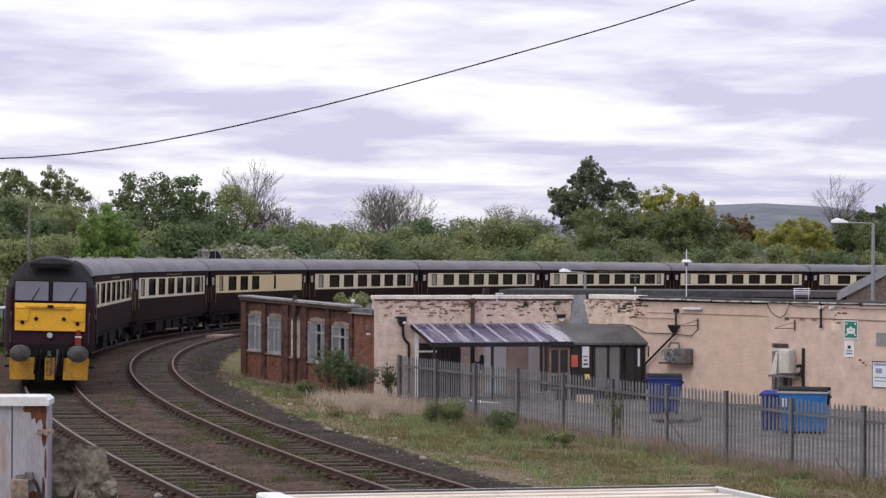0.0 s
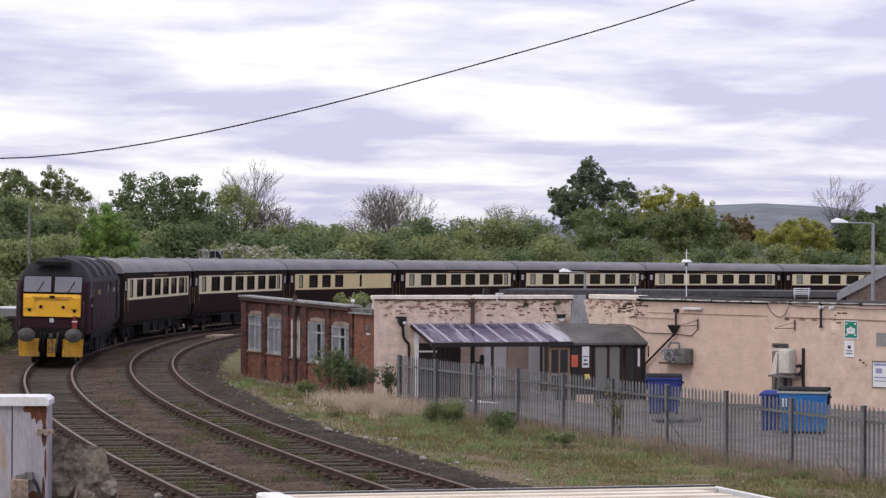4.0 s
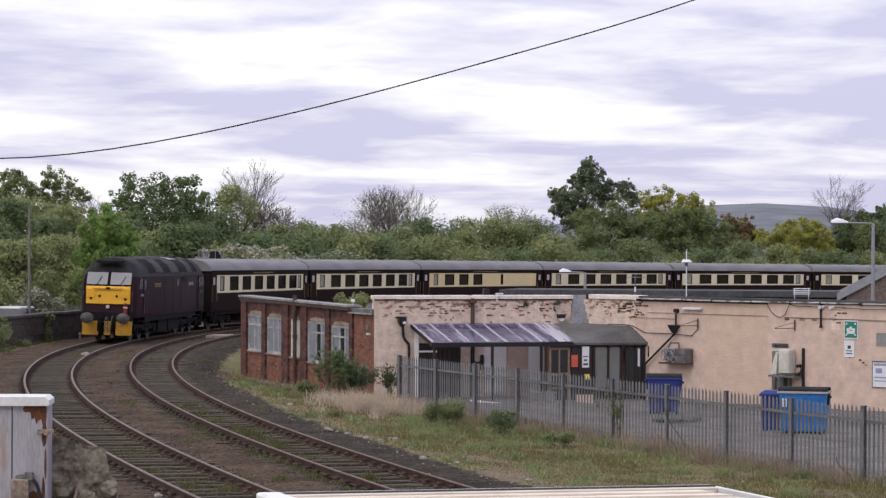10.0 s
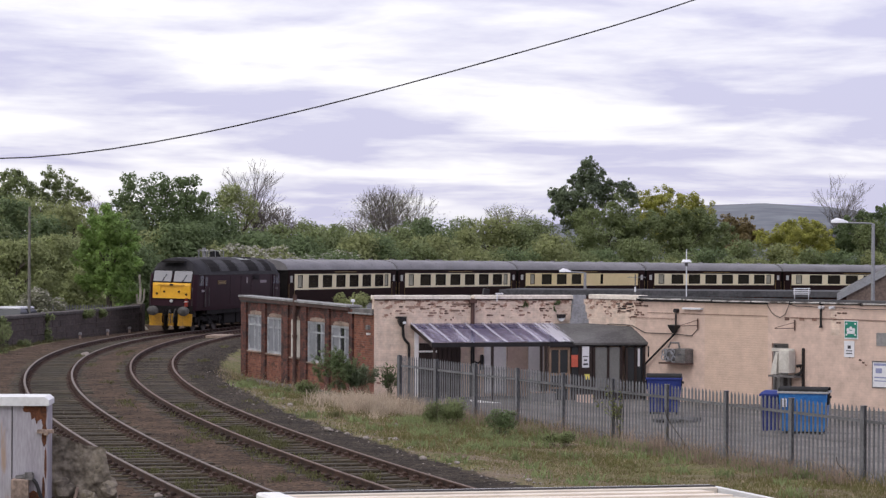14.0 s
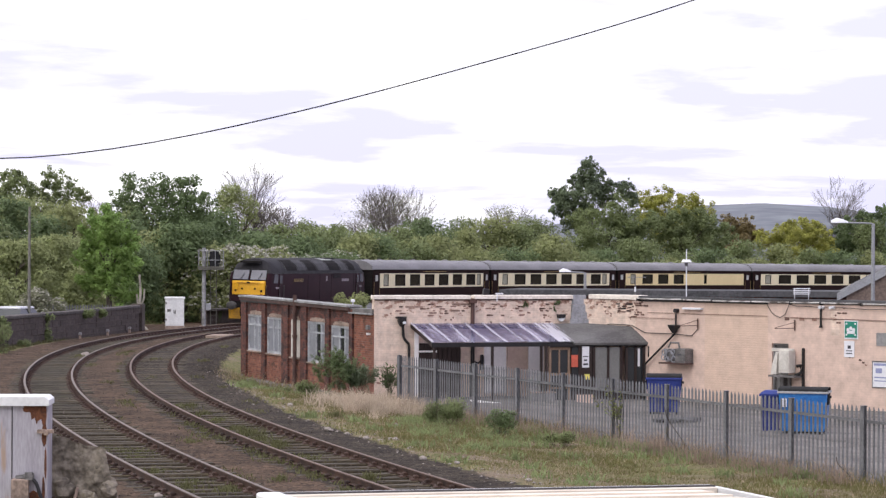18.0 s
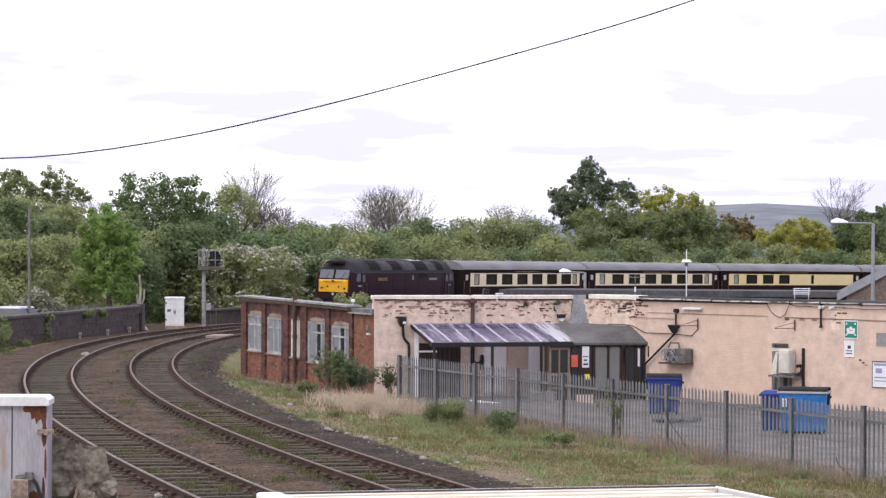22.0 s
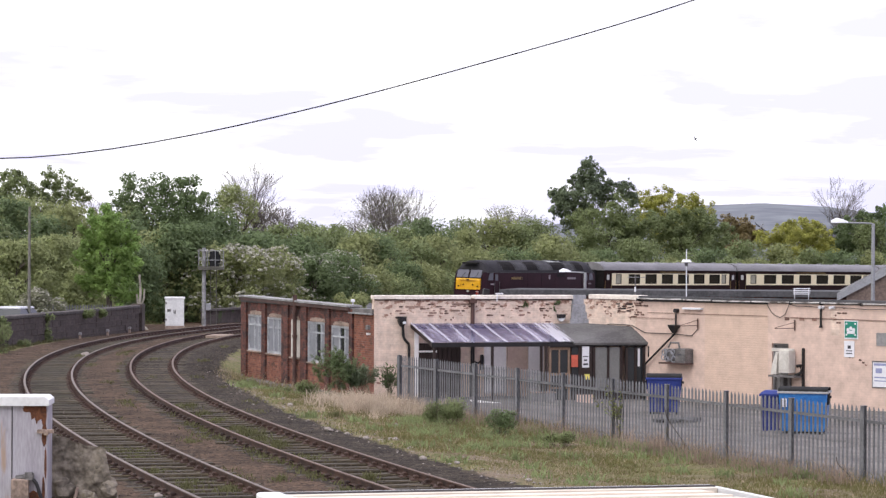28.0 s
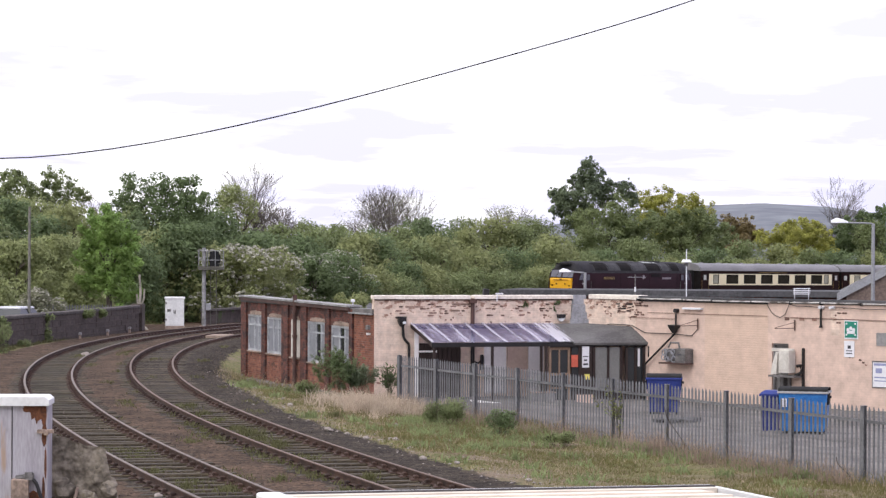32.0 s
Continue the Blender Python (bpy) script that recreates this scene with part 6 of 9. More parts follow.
def wheeled_bin(m, mat, label, lid_mat, w=1.26, d=0.95, h=1.12, rim=None):
    t = thing("wheeled_bin", label, "bin", m=m, group="large bins in the yard")
    body = Mesh().loft([[Vector((a * (w / 2) * s, b * (d / 2) * s, z)) for a, b in ((-1, -1), (1, -1), (1, 1), (-1, 1))] for z, s in ((0.22, 0.86), (0.3, 0.9), (h - 0.1, 1.0), (h, 1.0))])
    part("body", body, mat, t)
    part("rim", Mesh().slab(-w / 2 - 0.04, w / 2 + 0.04, -d / 2 - 0.04, d / 2 + 0.04, h - 0.02, h + 0.035, 0.015), rim or MAT["bin_rim"], t, "moulded plastic rim")
    rows = []
    for j in range(9):
        a = math.pi * j / 8
        rows.append([Vector((x, -math.cos(a) * (d / 2 + 0.02), h + 0.05 + math.sin(a) * 0.09)) for x in (-w / 2 - 0.02, w / 2 + 0.02)])
    rows2 = [[p - Vector((0, 0, 0.03)) for p in r] for r in reversed(rows)]
    ring = [r[0] for r in rows] + [r[0] for r in rows2]
    ring2 = [r[1] for r in rows] + [r[1] for r in rows2]
    part("lid", Mesh().loft([ring, ring2]), lid_mat, t, "dark domed lid", True)
    for k in range(5):
        x = -w * 0.36 + k * w * 0.18
        part("rib", Mesh().loft([[Vector((x + o, -d / 2 * s - 0.012, z)) for o in (-0.025, 0.025)] + [Vector((x + o, -d / 2 * s + 0.01, z)) for o in (0.025, -0.025)] for z, s in ((0.32, 0.9), (h - 0.12, 1.0))]), mat, t)
    for x in (-w * 0.38, w * 0.38):
        for y in (-d * 0.36, d * 0.36):
            part("wheel", Mesh().tube((x - 0.03, y, 0.1), (x + 0.03, y, 0.1), 0.1, n=14).box(x - 0.04, x + 0.04, y - 0.03, y + 0.03, 0.12, 0.26), MAT["rubber"], t, "black castor")
    for e in (-1, 1):
        part("lifting_arm", Mesh().tube((e * w / 2, 0, h - 0.12), (e * (w / 2 + 0.08), 0, h - 0.12), 0.035, n=8).box(e * w / 2 - 0.03, e * w / 2 + 0.03, -0.25, 0.25, h - 0.32, h + 0.02), MAT["rubber"], t)
    return t


blue_bin = wheeled_bin(pose(9.60, 65.8, YARD + 0.02, 0, 0, -14), MAT["bin_blue"], "bright blue wheeled bin with a dark lid and white stickers", MAT["bin_lid"], h=1.24)
for x0, x1, z0, z1 in ((-0.56, -0.42, 0.86, 1.08), (-0.36, -0.24, 0.80, 1.06)):
    part("sticker", Mesh().box(x0, x1, -0.50, -0.47, z0, z1), MAT["bag_white"], blue_bin, "plain white sticker")
wheeled_bin(pose(6.56, 73.4, YARD + 0.03, 0, 0, -6), MAT["bin_navy"], "navy blue wheeled bin beside the porch", MAT["bin_lid"], w=1.0, h=1.20, rim=MAT["bin_navy"])


def small_bin():
    t = thing("litter_bin", "small dark blue wheelie bin beside the large bin", "bin", m=pose(8.82, 66.6, YARD + 0.02, 0, 0, -14))
    part("body", Mesh().loft([[Vector((a * 0.24 * s, b * 0.27 * s, z)) for a, b in ((-1, -1), (1, -1), (1, 1), (-1, 1))] for z, s in ((0.06, 0.78), (1.10, 1.0))]), MAT["bin_navy"], t)
    part("lid", Mesh().loft([[Vector((a * 0.28 * s, b * 0.31 * s - 0.02, z)) for a, b in ((-1, -1), (1, -1), (1, 1), (-1, 1))] for z, s in ((1.09, 1.0), (1.15, 1.0), (1.24, 0.6))]), MAT["bin_navy"], t, "blue lid")
    for x in (-0.2, 0.2):
        part("wheel", Mesh().tube((x - 0.03, 0.24, 0.1), (x + 0.03, 0.24, 0.1), 0.1, n=14), MAT["rubber"], t)


small_bin()


def pipe_rail():
    """Low curved kerbs on the yard, seen between the pales."""
    t = thing("yard_kerb", "low curved concrete kerbs in the yard", "kerb", m=pose(6.3, 66.6, YARD, 0, 0, -8))
    for r, w in ((2.2, 1.0), (1.9, -0.6)):
        arc = [(1.5 + math.cos(a) * r, math.sin(a) * r * w) for a in (math.pi * (0.12 + 0.76 * k / 12) for k in range(13))]
        for (xa, ya), (xb, yb) in zip(arc[:-1], arc[1:]):
            part("kerb_stone", Mesh().loft([[Vector((x, y + o, z)) for o, z in ((-0.06, -0.1), (0.06, -0.1), (0.06, 0.11), (-0.06, 0.11))] for x, y in ((xa, ya), (xb - 0.01 * (xb - xa), yb))]), MAT["fascia_grey"], t)


pipe_rail()


def yard_clutter():
    for k, (x, y, l, rz) in enumerate(((1.0, 80.9, 1.5, -70), (1.25, 80.3, 1.3, -64))):
        t = thing("plank", "pale weathered plank lying in the yard", "plank", m=pose(x, y, YARD + 0.03, 0, 0, rz), group="planks in the yard")
        part("board", Mesh().slab(0, l, -0.1, 0.1, 0, 0.1, 0.01), MAT["render_white"], t)
    t = thing("pale_board", "pale board propped below the porch", "board", m=pose(4.35, 80.0, YARD, -12, 0, 12))
    part("panel", Mesh().slab(0, 0.55, -0.02, 0.02, 0.0, 0.36, 0.005), MAT["render_tan"], t)
    t = thing("storage_box", "low pale storage box under the canopy", "box", m=pose(2.9, 80.6, YARD, 0, 0, 16))
    part("box", Mesh().slab(0, 0.8, 0, 0.4, 0, 0.36, 0.02), MAT["door_grey"], t)
    part("lid", Mesh().slab(-0.03, 0.83, -0.03, 0.43, 0.36, 0.40, 0.02), MAT["concrete"], t)
    t = thing("pallet_stack", "two grey timber pallets lying by the fence", "pallet", m=pose(5.9, 69.5, YARD, 0, 0, -20))
    for z in (0.0, 0.15):
        for k in range(6):
            part("slat", Mesh().slab(0, 1.1, k * 0.2, k * 0.2 + 0.12, z + 0.11, z + 0.14, 0.005), MAT["fascia_grey"], t)
        for k in range(3):
            part("bearer", Mesh().box(k * 0.5, k * 0.5 + 0.1, 0, 1.12, z, z + 0.11), MAT["fascia_grey"], t)


yard_clutter()


# ---------------------------------------------------------------- beside the line
MAT.update({
    "old_stone": material("old_stone", (0.092, 0.074, 0.064), (0.050, 0.040, 0.035), rough=0.95, scale=1.5, fine=10, bump=0.6, vary=0.15, stain=(0.06, 0.075, 0.03), stain_at=0.62),
    "stone_cap": material("stone_cap", (0.10, 0.088, 0.08), (0.055, 0.05, 0.046), rough=0.95, scale=2, fine=12, bump=0.4, vary=0.12),
    "cabinet_white": material("cabinet_white", (0.74, 0.74, 0.72), (0.62, 0.62, 0.60), rough=0.5, scale=2, fine=12, bump=0.05),
    "cabinet_grey": material("cabinet_grey", (0.42, 0.40, 0.43), (0.31, 0.29, 0.31), rough=0.5, scale=1.6, fine=12, bump=0.05, stretch=(3, 3, 0.5), stain=(0.36, 0.25, 0.17), stain_at=0.67, stain_scale=1.3),
    "rust": material("rust", (0.15, 0.058, 0.028), (0.06, 0.028, 0.018), rough=0.9, scale=4, fine=24, bump=0.3),
    "moss_stone": material("moss_stone", (0.27, 0.235, 0.18), (0.11, 0.094, 0.072), rough=0.95, scale=2.2, fine=12, bump=0.9, stain=(0.12, 0.10, 0.05), stain_at=0.64, stain_scale=1.8),
    "hut_cream": material("hut_cream", (0.76, 0.68, 0.56), (0.60, 0.52, 0.42), rough=0.6, scale=1.2, fine=10, bump=0.06, stretch=(0.5, 6, 1), vary=0.12),
    "hut_trim": material("hut_trim", (0.78, 0.77, 0.76), (0.66, 0.65, 0.64), rough=0.5, scale=2, fine=12, bump=0.05),
    "seal_dark": material("seal_dark", (0.05, 0.045, 0.042), rough=0.8, bump=0.1),
    "post_grey": material("post_grey", (0.33, 0.335, 0.345), (0.25, 0.255, 0.262), rough=0.5, metal=0.3, scale=2, fine=14, bump=0.05),
    "signal_post": material("signal_post", (0.36, 0.36, 0.36), (0.17, 0.168, 0.165), rough=0.7, scale=3, fine=14, bump=0.1),
    "pale_marker": material("pale_marker", (0.40, 0.385, 0.37), (0.24, 0.23, 0.22), rough=0.9, scale=4, fine=20, bump=0.2),
    "weathered_post": material("weathered_post", (0.20, 0.195, 0.17), (0.12, 0.115, 0.095), rough=0.85, scale=3, fine=14, bump=0.1),
    "dull_post": material("dull_post", (0.13, 0.125, 0.105), (0.09, 0.085, 0.07), rough=0.9, scale=2, fine=14, bump=0.2),
    "gable_brown": material("gable_brown", (0.20, 0.15, 0.125), (0.12, 0.09, 0.075), rough=0.9, scale=1.5, fine=12, bump=0.2),
    "signal_black": material("signal_black", (0.012, 0.012, 0.013), rough=0.6, bump=0.05),
    "car_white": material("car_white", (0.72, 0.73, 0.76), rough=0.3, bump=0, spec=0.6),
})


def near_side(s, lat):
    """Pose beside the line: x along it, z up."""
    p = rail_point(s, lat)
    th = float(np.interp(s, ARC, LINE_TH))
    return Matrix.Translation(p) @ pose(0, 0, 0, 0, 0, 90 - math.degrees(th))


def stone_wall():
    """Old dark parapet wall outside the bend, built of long blocks under a coping."""
    t = thing("retaining_wall", "dark weathered stone wall beside the outer track", "wall", kind="structure")
    rng = random.Random(31)
    a, b = Vector((-22.3, 88.0, -0.1)), Vector((-16.55, 136.0, -0.22))
    d = (b - a).normalized()
    m0 = Matrix.Translation(a) @ pose(0, 0, 0, 0, 0, math.degrees(math.atan2(d.y, d.x)))
    n = (b - a).length
    core = Mesh().box(0, n, 0.06, 0.42, -0.9, 1.10)
    part("wall_core", core, MAT["old_stone"], t, m=m0)
    shapes = [Mesh().slab(0, w, -0.04, 0.08, 0, 0.27, 0.015).mesh("stone", MAT["old_stone"]) for w in (0.5, 0.68, 0.86)]
    for r in range(6):
        x = 19.0 - 0.25 * (r % 2)
        while x < n - 0.9:
            k = rng.randrange(3)
            part("stone", shapes[k], None, t, m=m0 @ pose(x, rng.uniform(-0.015, 0.015), -0.58 + r * 0.28))
            x += (0.5, 0.68, 0.86)[k] + 0.015
    cap = Mesh().slab(0, 1.18, -0.08, 0.5, 1.10, 1.24, 0.03).mesh("coping_stone", MAT["stone_cap"])
    for k in range(int(n / 1.2)):
        part("coping_stone", cap, None, t, m=m0 @ pose(k * 1.2, 0, rng.uniform(-0.01, 0.015), 0, rng.uniform(-0.4, 0.4), 0))
    part("end_pier", Mesh().slab(n - 0.1, n + 0.6, -0.1, 0.55, -0.9, 1.30, 0.04), MAT["old_stone"], t, "stone end pier", m=m0)
    t3 = thing("yellow_marker", "small faded yellow marker plate by the wall", "sign", m=m0 @ pose(22.9, -0.2, 0))
    part("plate", Mesh().slab(-0.12, 0.12, -0.03, 0.0, 0.25, 0.75, 0.01), MAT["sign_yellow"], t3)
    part("stake", Mesh().box(-0.02, 0.02, 0.0, 0.03, -0.5, 0.5), MAT["dark_wood"], t3)
    for k in (34.6, 40.0, 44.6):
        t4 = thing("marker_block", "small pale concrete marker block at the wall's foot", "marker", m=m0 @ pose(k, -0.32, 0), group="marker blocks")
        part("block", Mesh().slab(-0.06, 0.06, -0.05, 0.05, -0.4, 0.06, 0.015), MAT["concrete"], t4)
        part("cap", Mesh().slab(-0.08, 0.08, -0.07, 0.07, 0.05, 0.17, 0.02), MAT["pale_marker"], t4)
    # lower continuation past the signal
    t2 = thing("low_wall", "low dark stone wall behind the signal", "wall", kind="structure")
    a2, b2 = rail_point(80, -4.4), rail_point(92, -4.0)
    d2 = (b2 - a2).normalized()
    m2 = Matrix.Translation(a2) @ pose(0, 0, 0, 0, 0, math.degrees(math.atan2(d2.y, d2.x)))
    part("wall_core", Mesh().box(0, (b2 - a2).length, 0, 0.4, -0.8, 0.6), MAT["old_stone"], t2, m=m2)
    for k in range(10):
        part("coping_stone", cap, None, t2, m=m2 @ pose(k * 1.2, -0.04, -0.5, 0, rng.uniform(-0.4, 0.4), 0))


stone_wall()


def far_palisade():
    t = thing("rear_palisade_fence", "old grey palisade fence above the stone wall", "fence")
    a, b = Vector((-24.6, 137.6, -0.6)), Vector((-18.5, 139.6, -0.6))
    d = (b - a)
    m0 = Matrix.Translation(a) @ pose(0, 0, 0, 0, 0, math.degrees(math.atan2(d.y, d.x)))
    pm = Mesh().loft([[Vector((x * s, y, z)) for x, y in ((-0.035, -0.01), (0.035, -0.01), (0.035, 0.01), (-0.035, 0.01))] for z, s in ((0, 1), (1.60, 1), (1.68, 0.15))]).mesh("pale", MAT["galvanised"])
    x = 0.0
    while x < d.length:
        part("pale", pm, None, t, m=m0 @ pose(x, 0.6, 0))
        x += 0.155
    for z in (0.25, 1.35):
        part("rail", Mesh().box(0, d.length, 0.62, 0.66, z, z + 0.06), MAT["galvanised"], t, m=m0)
    for k in range(3):
        part("post", Mesh().box(k * 2.7, 0.1 + k * 2.7, 0.67, 0.77, -0.5, 1.6), MAT["galvanised"], t, m=m0)


far_palisade()


def equipment_cabinet(m):
    t = thing("equipment_cabinet", "white lineside equipment cabinet beside the track", "cabinet", m=m)
    part("body", Mesh().slab(-0.53, 0.53, -0.35, 0.35, 0.05, 1.60, 0.02), MAT["cabinet_white"], t)
    part("lid", Mesh().slab(-0.58, 0.58, -0.40, 0.40, 1.58, 1.69, 0.04), MAT["cabinet_white"], t, "overhanging white lid")
    part("plinth", Mesh().box(-0.55, 0.55, -0.37, 0.37, -0.5, 0.05), MAT["concrete"], t)
    for x in (-0.26, 0.26):
        d = part("door", Mesh().slab(x - 0.24, x + 0.24, -0.372, -0.35, 0.12, 1.52, 0.005), MAT["cabinet_white"], t)
        part("handle", Mesh().box(x * 0.15 - 0.02, x * 0.15 + 0.02, -0.40, -0.37, 0.75, 0.95), MAT["unit_grey"], d)
    for z in (0.35, 1.3):
        part("hinge", Mesh().box(-0.52, -0.44, -0.39, -0.37, z, z + 0.1), MAT["unit_grey"], t)
    part("label_plate", Mesh().box(-0.42, -0.22, -0.376, -0.372, 0.85, 1.0), MAT["unit_grey"], t)
    return t


equipment_cabinet(pose(-15.15, 140.3, -0.16, 0, 0, 6))


def signal():
    t = thing("railway_signal", "grey colour-light signal post with a caged platform", "signal", m=pose(-13.88, 144.2, -0.30, 0, 0, 4))
    part("post", Mesh().tube((0, 0, -0.3), (0, 0, 4.62), 0.12, 0.11, n=12), MAT["signal_post"], t, "tubular grey post", True)
    part("base_plate", Mesh().slab(-0.25, 0.25, -0.25, 0.25, -0.3, 0.08, 0.03), MAT["concrete"], t)
    part("platform", Mesh().box(-0.32, 1.15, -0.4, 0.4, 3.33, 3.41).box(-0.32, 1.15, -0.42, -0.39, 3.41, 3.54), MAT["dull_post"], t, "steel platform")
    for x in (-0.3, 0.2, 0.66, 1.12):
        for y in (-0.4, 0.4):
            part("stanchion", Mesh().tube((x, y, 3.4), (x, y, 4.45), 0.021, n=6), MAT["post_grey"], t)
    for z in (3.9, 4.45):
        for y in (-0.4, 0.4):
            part("guard_rail", Mesh().tube((-0.3, y, z), (1.12, y, z), 0.021, n=6), MAT["post_grey"], t)
        part("guard_rail", Mesh().tube((-0.3, -0.4, z), (-0.3, 0.4, z), 0.021, n=6), MAT["post_grey"], t)
    h = part("signal_head", Mesh().slab(0.34, 0.88, -0.3, 0.12, 3.45, 4.4, 0.04), MAT["signal_black"], t, "black signal head seen from behind")
    part("backboard", Mesh().loft([[Vector((0.62 + math.cos(a) * 0.34, y, 3.95 + math.sin(a) * 0.5)) for a in (2 * math.pi * k / 20 for k in range(20))] for y in (0.12, 0.15)]), MAT["signal_black"], h)
    part("red_lens", Mesh().tube((0.62, -0.23, 3.75), (0.62, -0.2, 3.75), 0.09, n=14), MAT["tail_red"], h)
    part("junction_box", Mesh().slab(0.12, 0.42, -0.18, 0.05, 1.0, 1.4, 0.02), MAT["post_grey"], t)
    for x in (0.38, 0.72):
        part("ladder_rail", Mesh().tube((x, 0.1, -0.2), (x, 0.1, 3.4), 0.022, n=6), MAT["dull_post"], t, "dark ladder rail")
    for k in range(12):
        part("ladder_rung", Mesh().tube((0.38, 0.1, 0.15 + 0.27 * k), (0.72, 0.1, 0.15 + 0.27 * k), 0.016, n=6), MAT["dull_post"], t)


signal()


def lamp_post(m, height, arm, label, head=0.5):
    t = thing("street_lamp", label, "street lamp", m=m, group="street lamps")
    part("post", Mesh().tube((0, 0, -0.4), (0, 0, height), 0.085, 0.06, n=10), MAT["post_grey"], t, "grey steel post", True)
    part("arm", Mesh().line([(0, 0, height - 0.05), (-0.06, 0, height), (-arm, 0, height + 0.03)], 0.03, 8), MAT["post_grey"], t)
    rows = []
    for k, (x, w, h) in enumerate(((-arm + 0.1, 0.06, 0.05), (-arm - 0.05, 0.13, 0.12), (-arm - head * 0.6, 0.17, 0.18), (-arm - head, 0.09, 0.08))):
        rows.append([Vector((x, math.cos(a) * w, height + 0.04 + max(0.0, math.sin(a)) * h - 0.02)) for a in (2 * math.pi * j / 12 for j in range(12))])
    part("lamp_head", Mesh().loft(rows), MAT["sign_white"], t, "white lamp head", True)
    return t


lamp_post(pose(15.25, 88.0, -0.9), 6.07, 1.0, "grey lamp post with a white head on an arm")
lamp_post(pose(6.3, 110.0, -1.0), 4.22, 0.72, "short lamp post with a white domed head", 0.42)


def plain_post():
    t = thing("tall_post", "slim grey post behind the stone wall", "post", m=pose(-20.75, 124.5, -0.4))
    part("shaft", Mesh().tube((0, 0, -0.3), (0, 0, 6.7), 0.085, 0.06, n=10), MAT["weathered_post"], t, smooth=True)
    part("collar", Mesh().tube((0, 0, 0.9), (0, 0, 1.2), 0.13, n=10), MAT["signal_post"], t)


plain_post()


def roof_masts():
    t = thing("anemometer_mast", "thin white mast with a small disc on the roof", "mast", m=pose(8.83, 90.0, 2.0))
    part("pole", Mesh().tube((0, 0, 0), (0, 0, 2.23), 0.02, n=8), MAT["sign_white"], t)
    part("disc", Mesh().tube((0, 0, 1.76), (0, 0, 1.86), 0.20, 0.12, n=14), MAT["sign_white"], t, "white disc")
    part("socket", Mesh().tube((0, 0, 1.62), (0, 0, 1.78), 0.06, n=8), MAT["unit_grey"], t)
    t = thing("television_aerial", "television aerial on a striped pole on the wall", "aerial", m=pose(6.62, 85.4, 1.2))
    for k in range(6):
        part("pole_band", Mesh().tube((0, 0, 0.75 + k * 0.16), (0, 0, 0.91 + k * 0.16), 0.03, n=8), MAT["sign_white"] if k % 2 else MAT["unit_grey"], t)
    part("pole", Mesh().tube((0, 0, 0.3), (0, 0, 2.15), 0.02, n=8), MAT["unit_grey"], t)
    part("boom", Mesh().tube((-0.25, 0, 2.05), (0.35, 0.2, 2.05), 0.012, n=6), MAT["post_grey"], t)
    for k in range(5):
        c = Vector((-0.2 + 0.13 * k, 0.04 * k, 2.05))
        part("element", Mesh().tube(c + Vector((-0.05, 0.2, 0)), c + Vector((0.05, -0.2, 0)), 0.008, n=5), MAT["post_grey"], t)


roof_masts()


def slate_roof():
    t = thing("slate_roofed_store", "store with a grey slate gable roof and pale verge", "outbuilding", m=pose(14.80, 91.0, 0, 0, 0, -9.3))
    gab = [(0, 2.62), (3.9, 4.72), (7.8, 2.62), (7.8, -1.0), (0, -1.0)]
    part("gable_wall", Mesh().loft([[Vector((x, y, z)) for x, z in gab] for y in (-0.04, 7.0)]), MAT["gable_brown"], t, "brownish rendered gable wall")
    for e in (0, 1):
        pts = [(-0.35, 2.50), (3.9, 4.80), (3.9, 4.92), (-0.35, 2.62)]
        if e:
            pts = [(7.8 - x, z) for x, z in reversed(pts)]
        part("roof_slope", Mesh().loft([[Vector((x, y, z)) for x, z in pts] for y in (0.05, 7.2)]), MAT["fascia_grey"], t, "grey slate slope")
        v = [(x, z + dz) for (x, z), dz in zip(pts, (-0.14, -0.14, 0.02, 0.02) if not e else (0.02, 0.02, -0.14, -0.14))]
        part("verge_board", Mesh().loft([[Vector((x, y, z)) for x, z in v] for y in (-0.14, -0.05)]), MAT["post_grey"], t, "pale grey verge board")


slate_roof()


def overhead_cable():
    pts = []
    for k in range(49):
        x = -13.0 + 24.0 * k / 48
        u = min(x, 3.4) + 1
        z = 5.92803 + 0.2559 * u + 0.00755 * u * u - 0.00093 * u ** 3 + 0.00034 * u ** 4 if x > -5.8 else 5.128 - 0.01 * (x + 5.8) + 0.02 * (x + 5.8) ** 2
        z += max(0.0, x - 3.4) * 0.34 + 0.022 * math.exp(-((x - 0.9) / 1.6) ** 2)
        pts.append((x, 30.0, z))
    t = thing("overhead_cable", "dark overhead cable sagging across the sky", "cable")
    part("wire", Mesh().line(pts, 0.009, 6), MAT["pipe_black"], t)
    for (x, y, z) in (pts[0], pts[-1]):
        part("pole", Mesh().tube((x, y, -1.0), (x, y, z + 0.5), 0.13, 0.10, n=10), MAT["dark_wood"], t, "wooden cable pole", True)


overhead_cable()


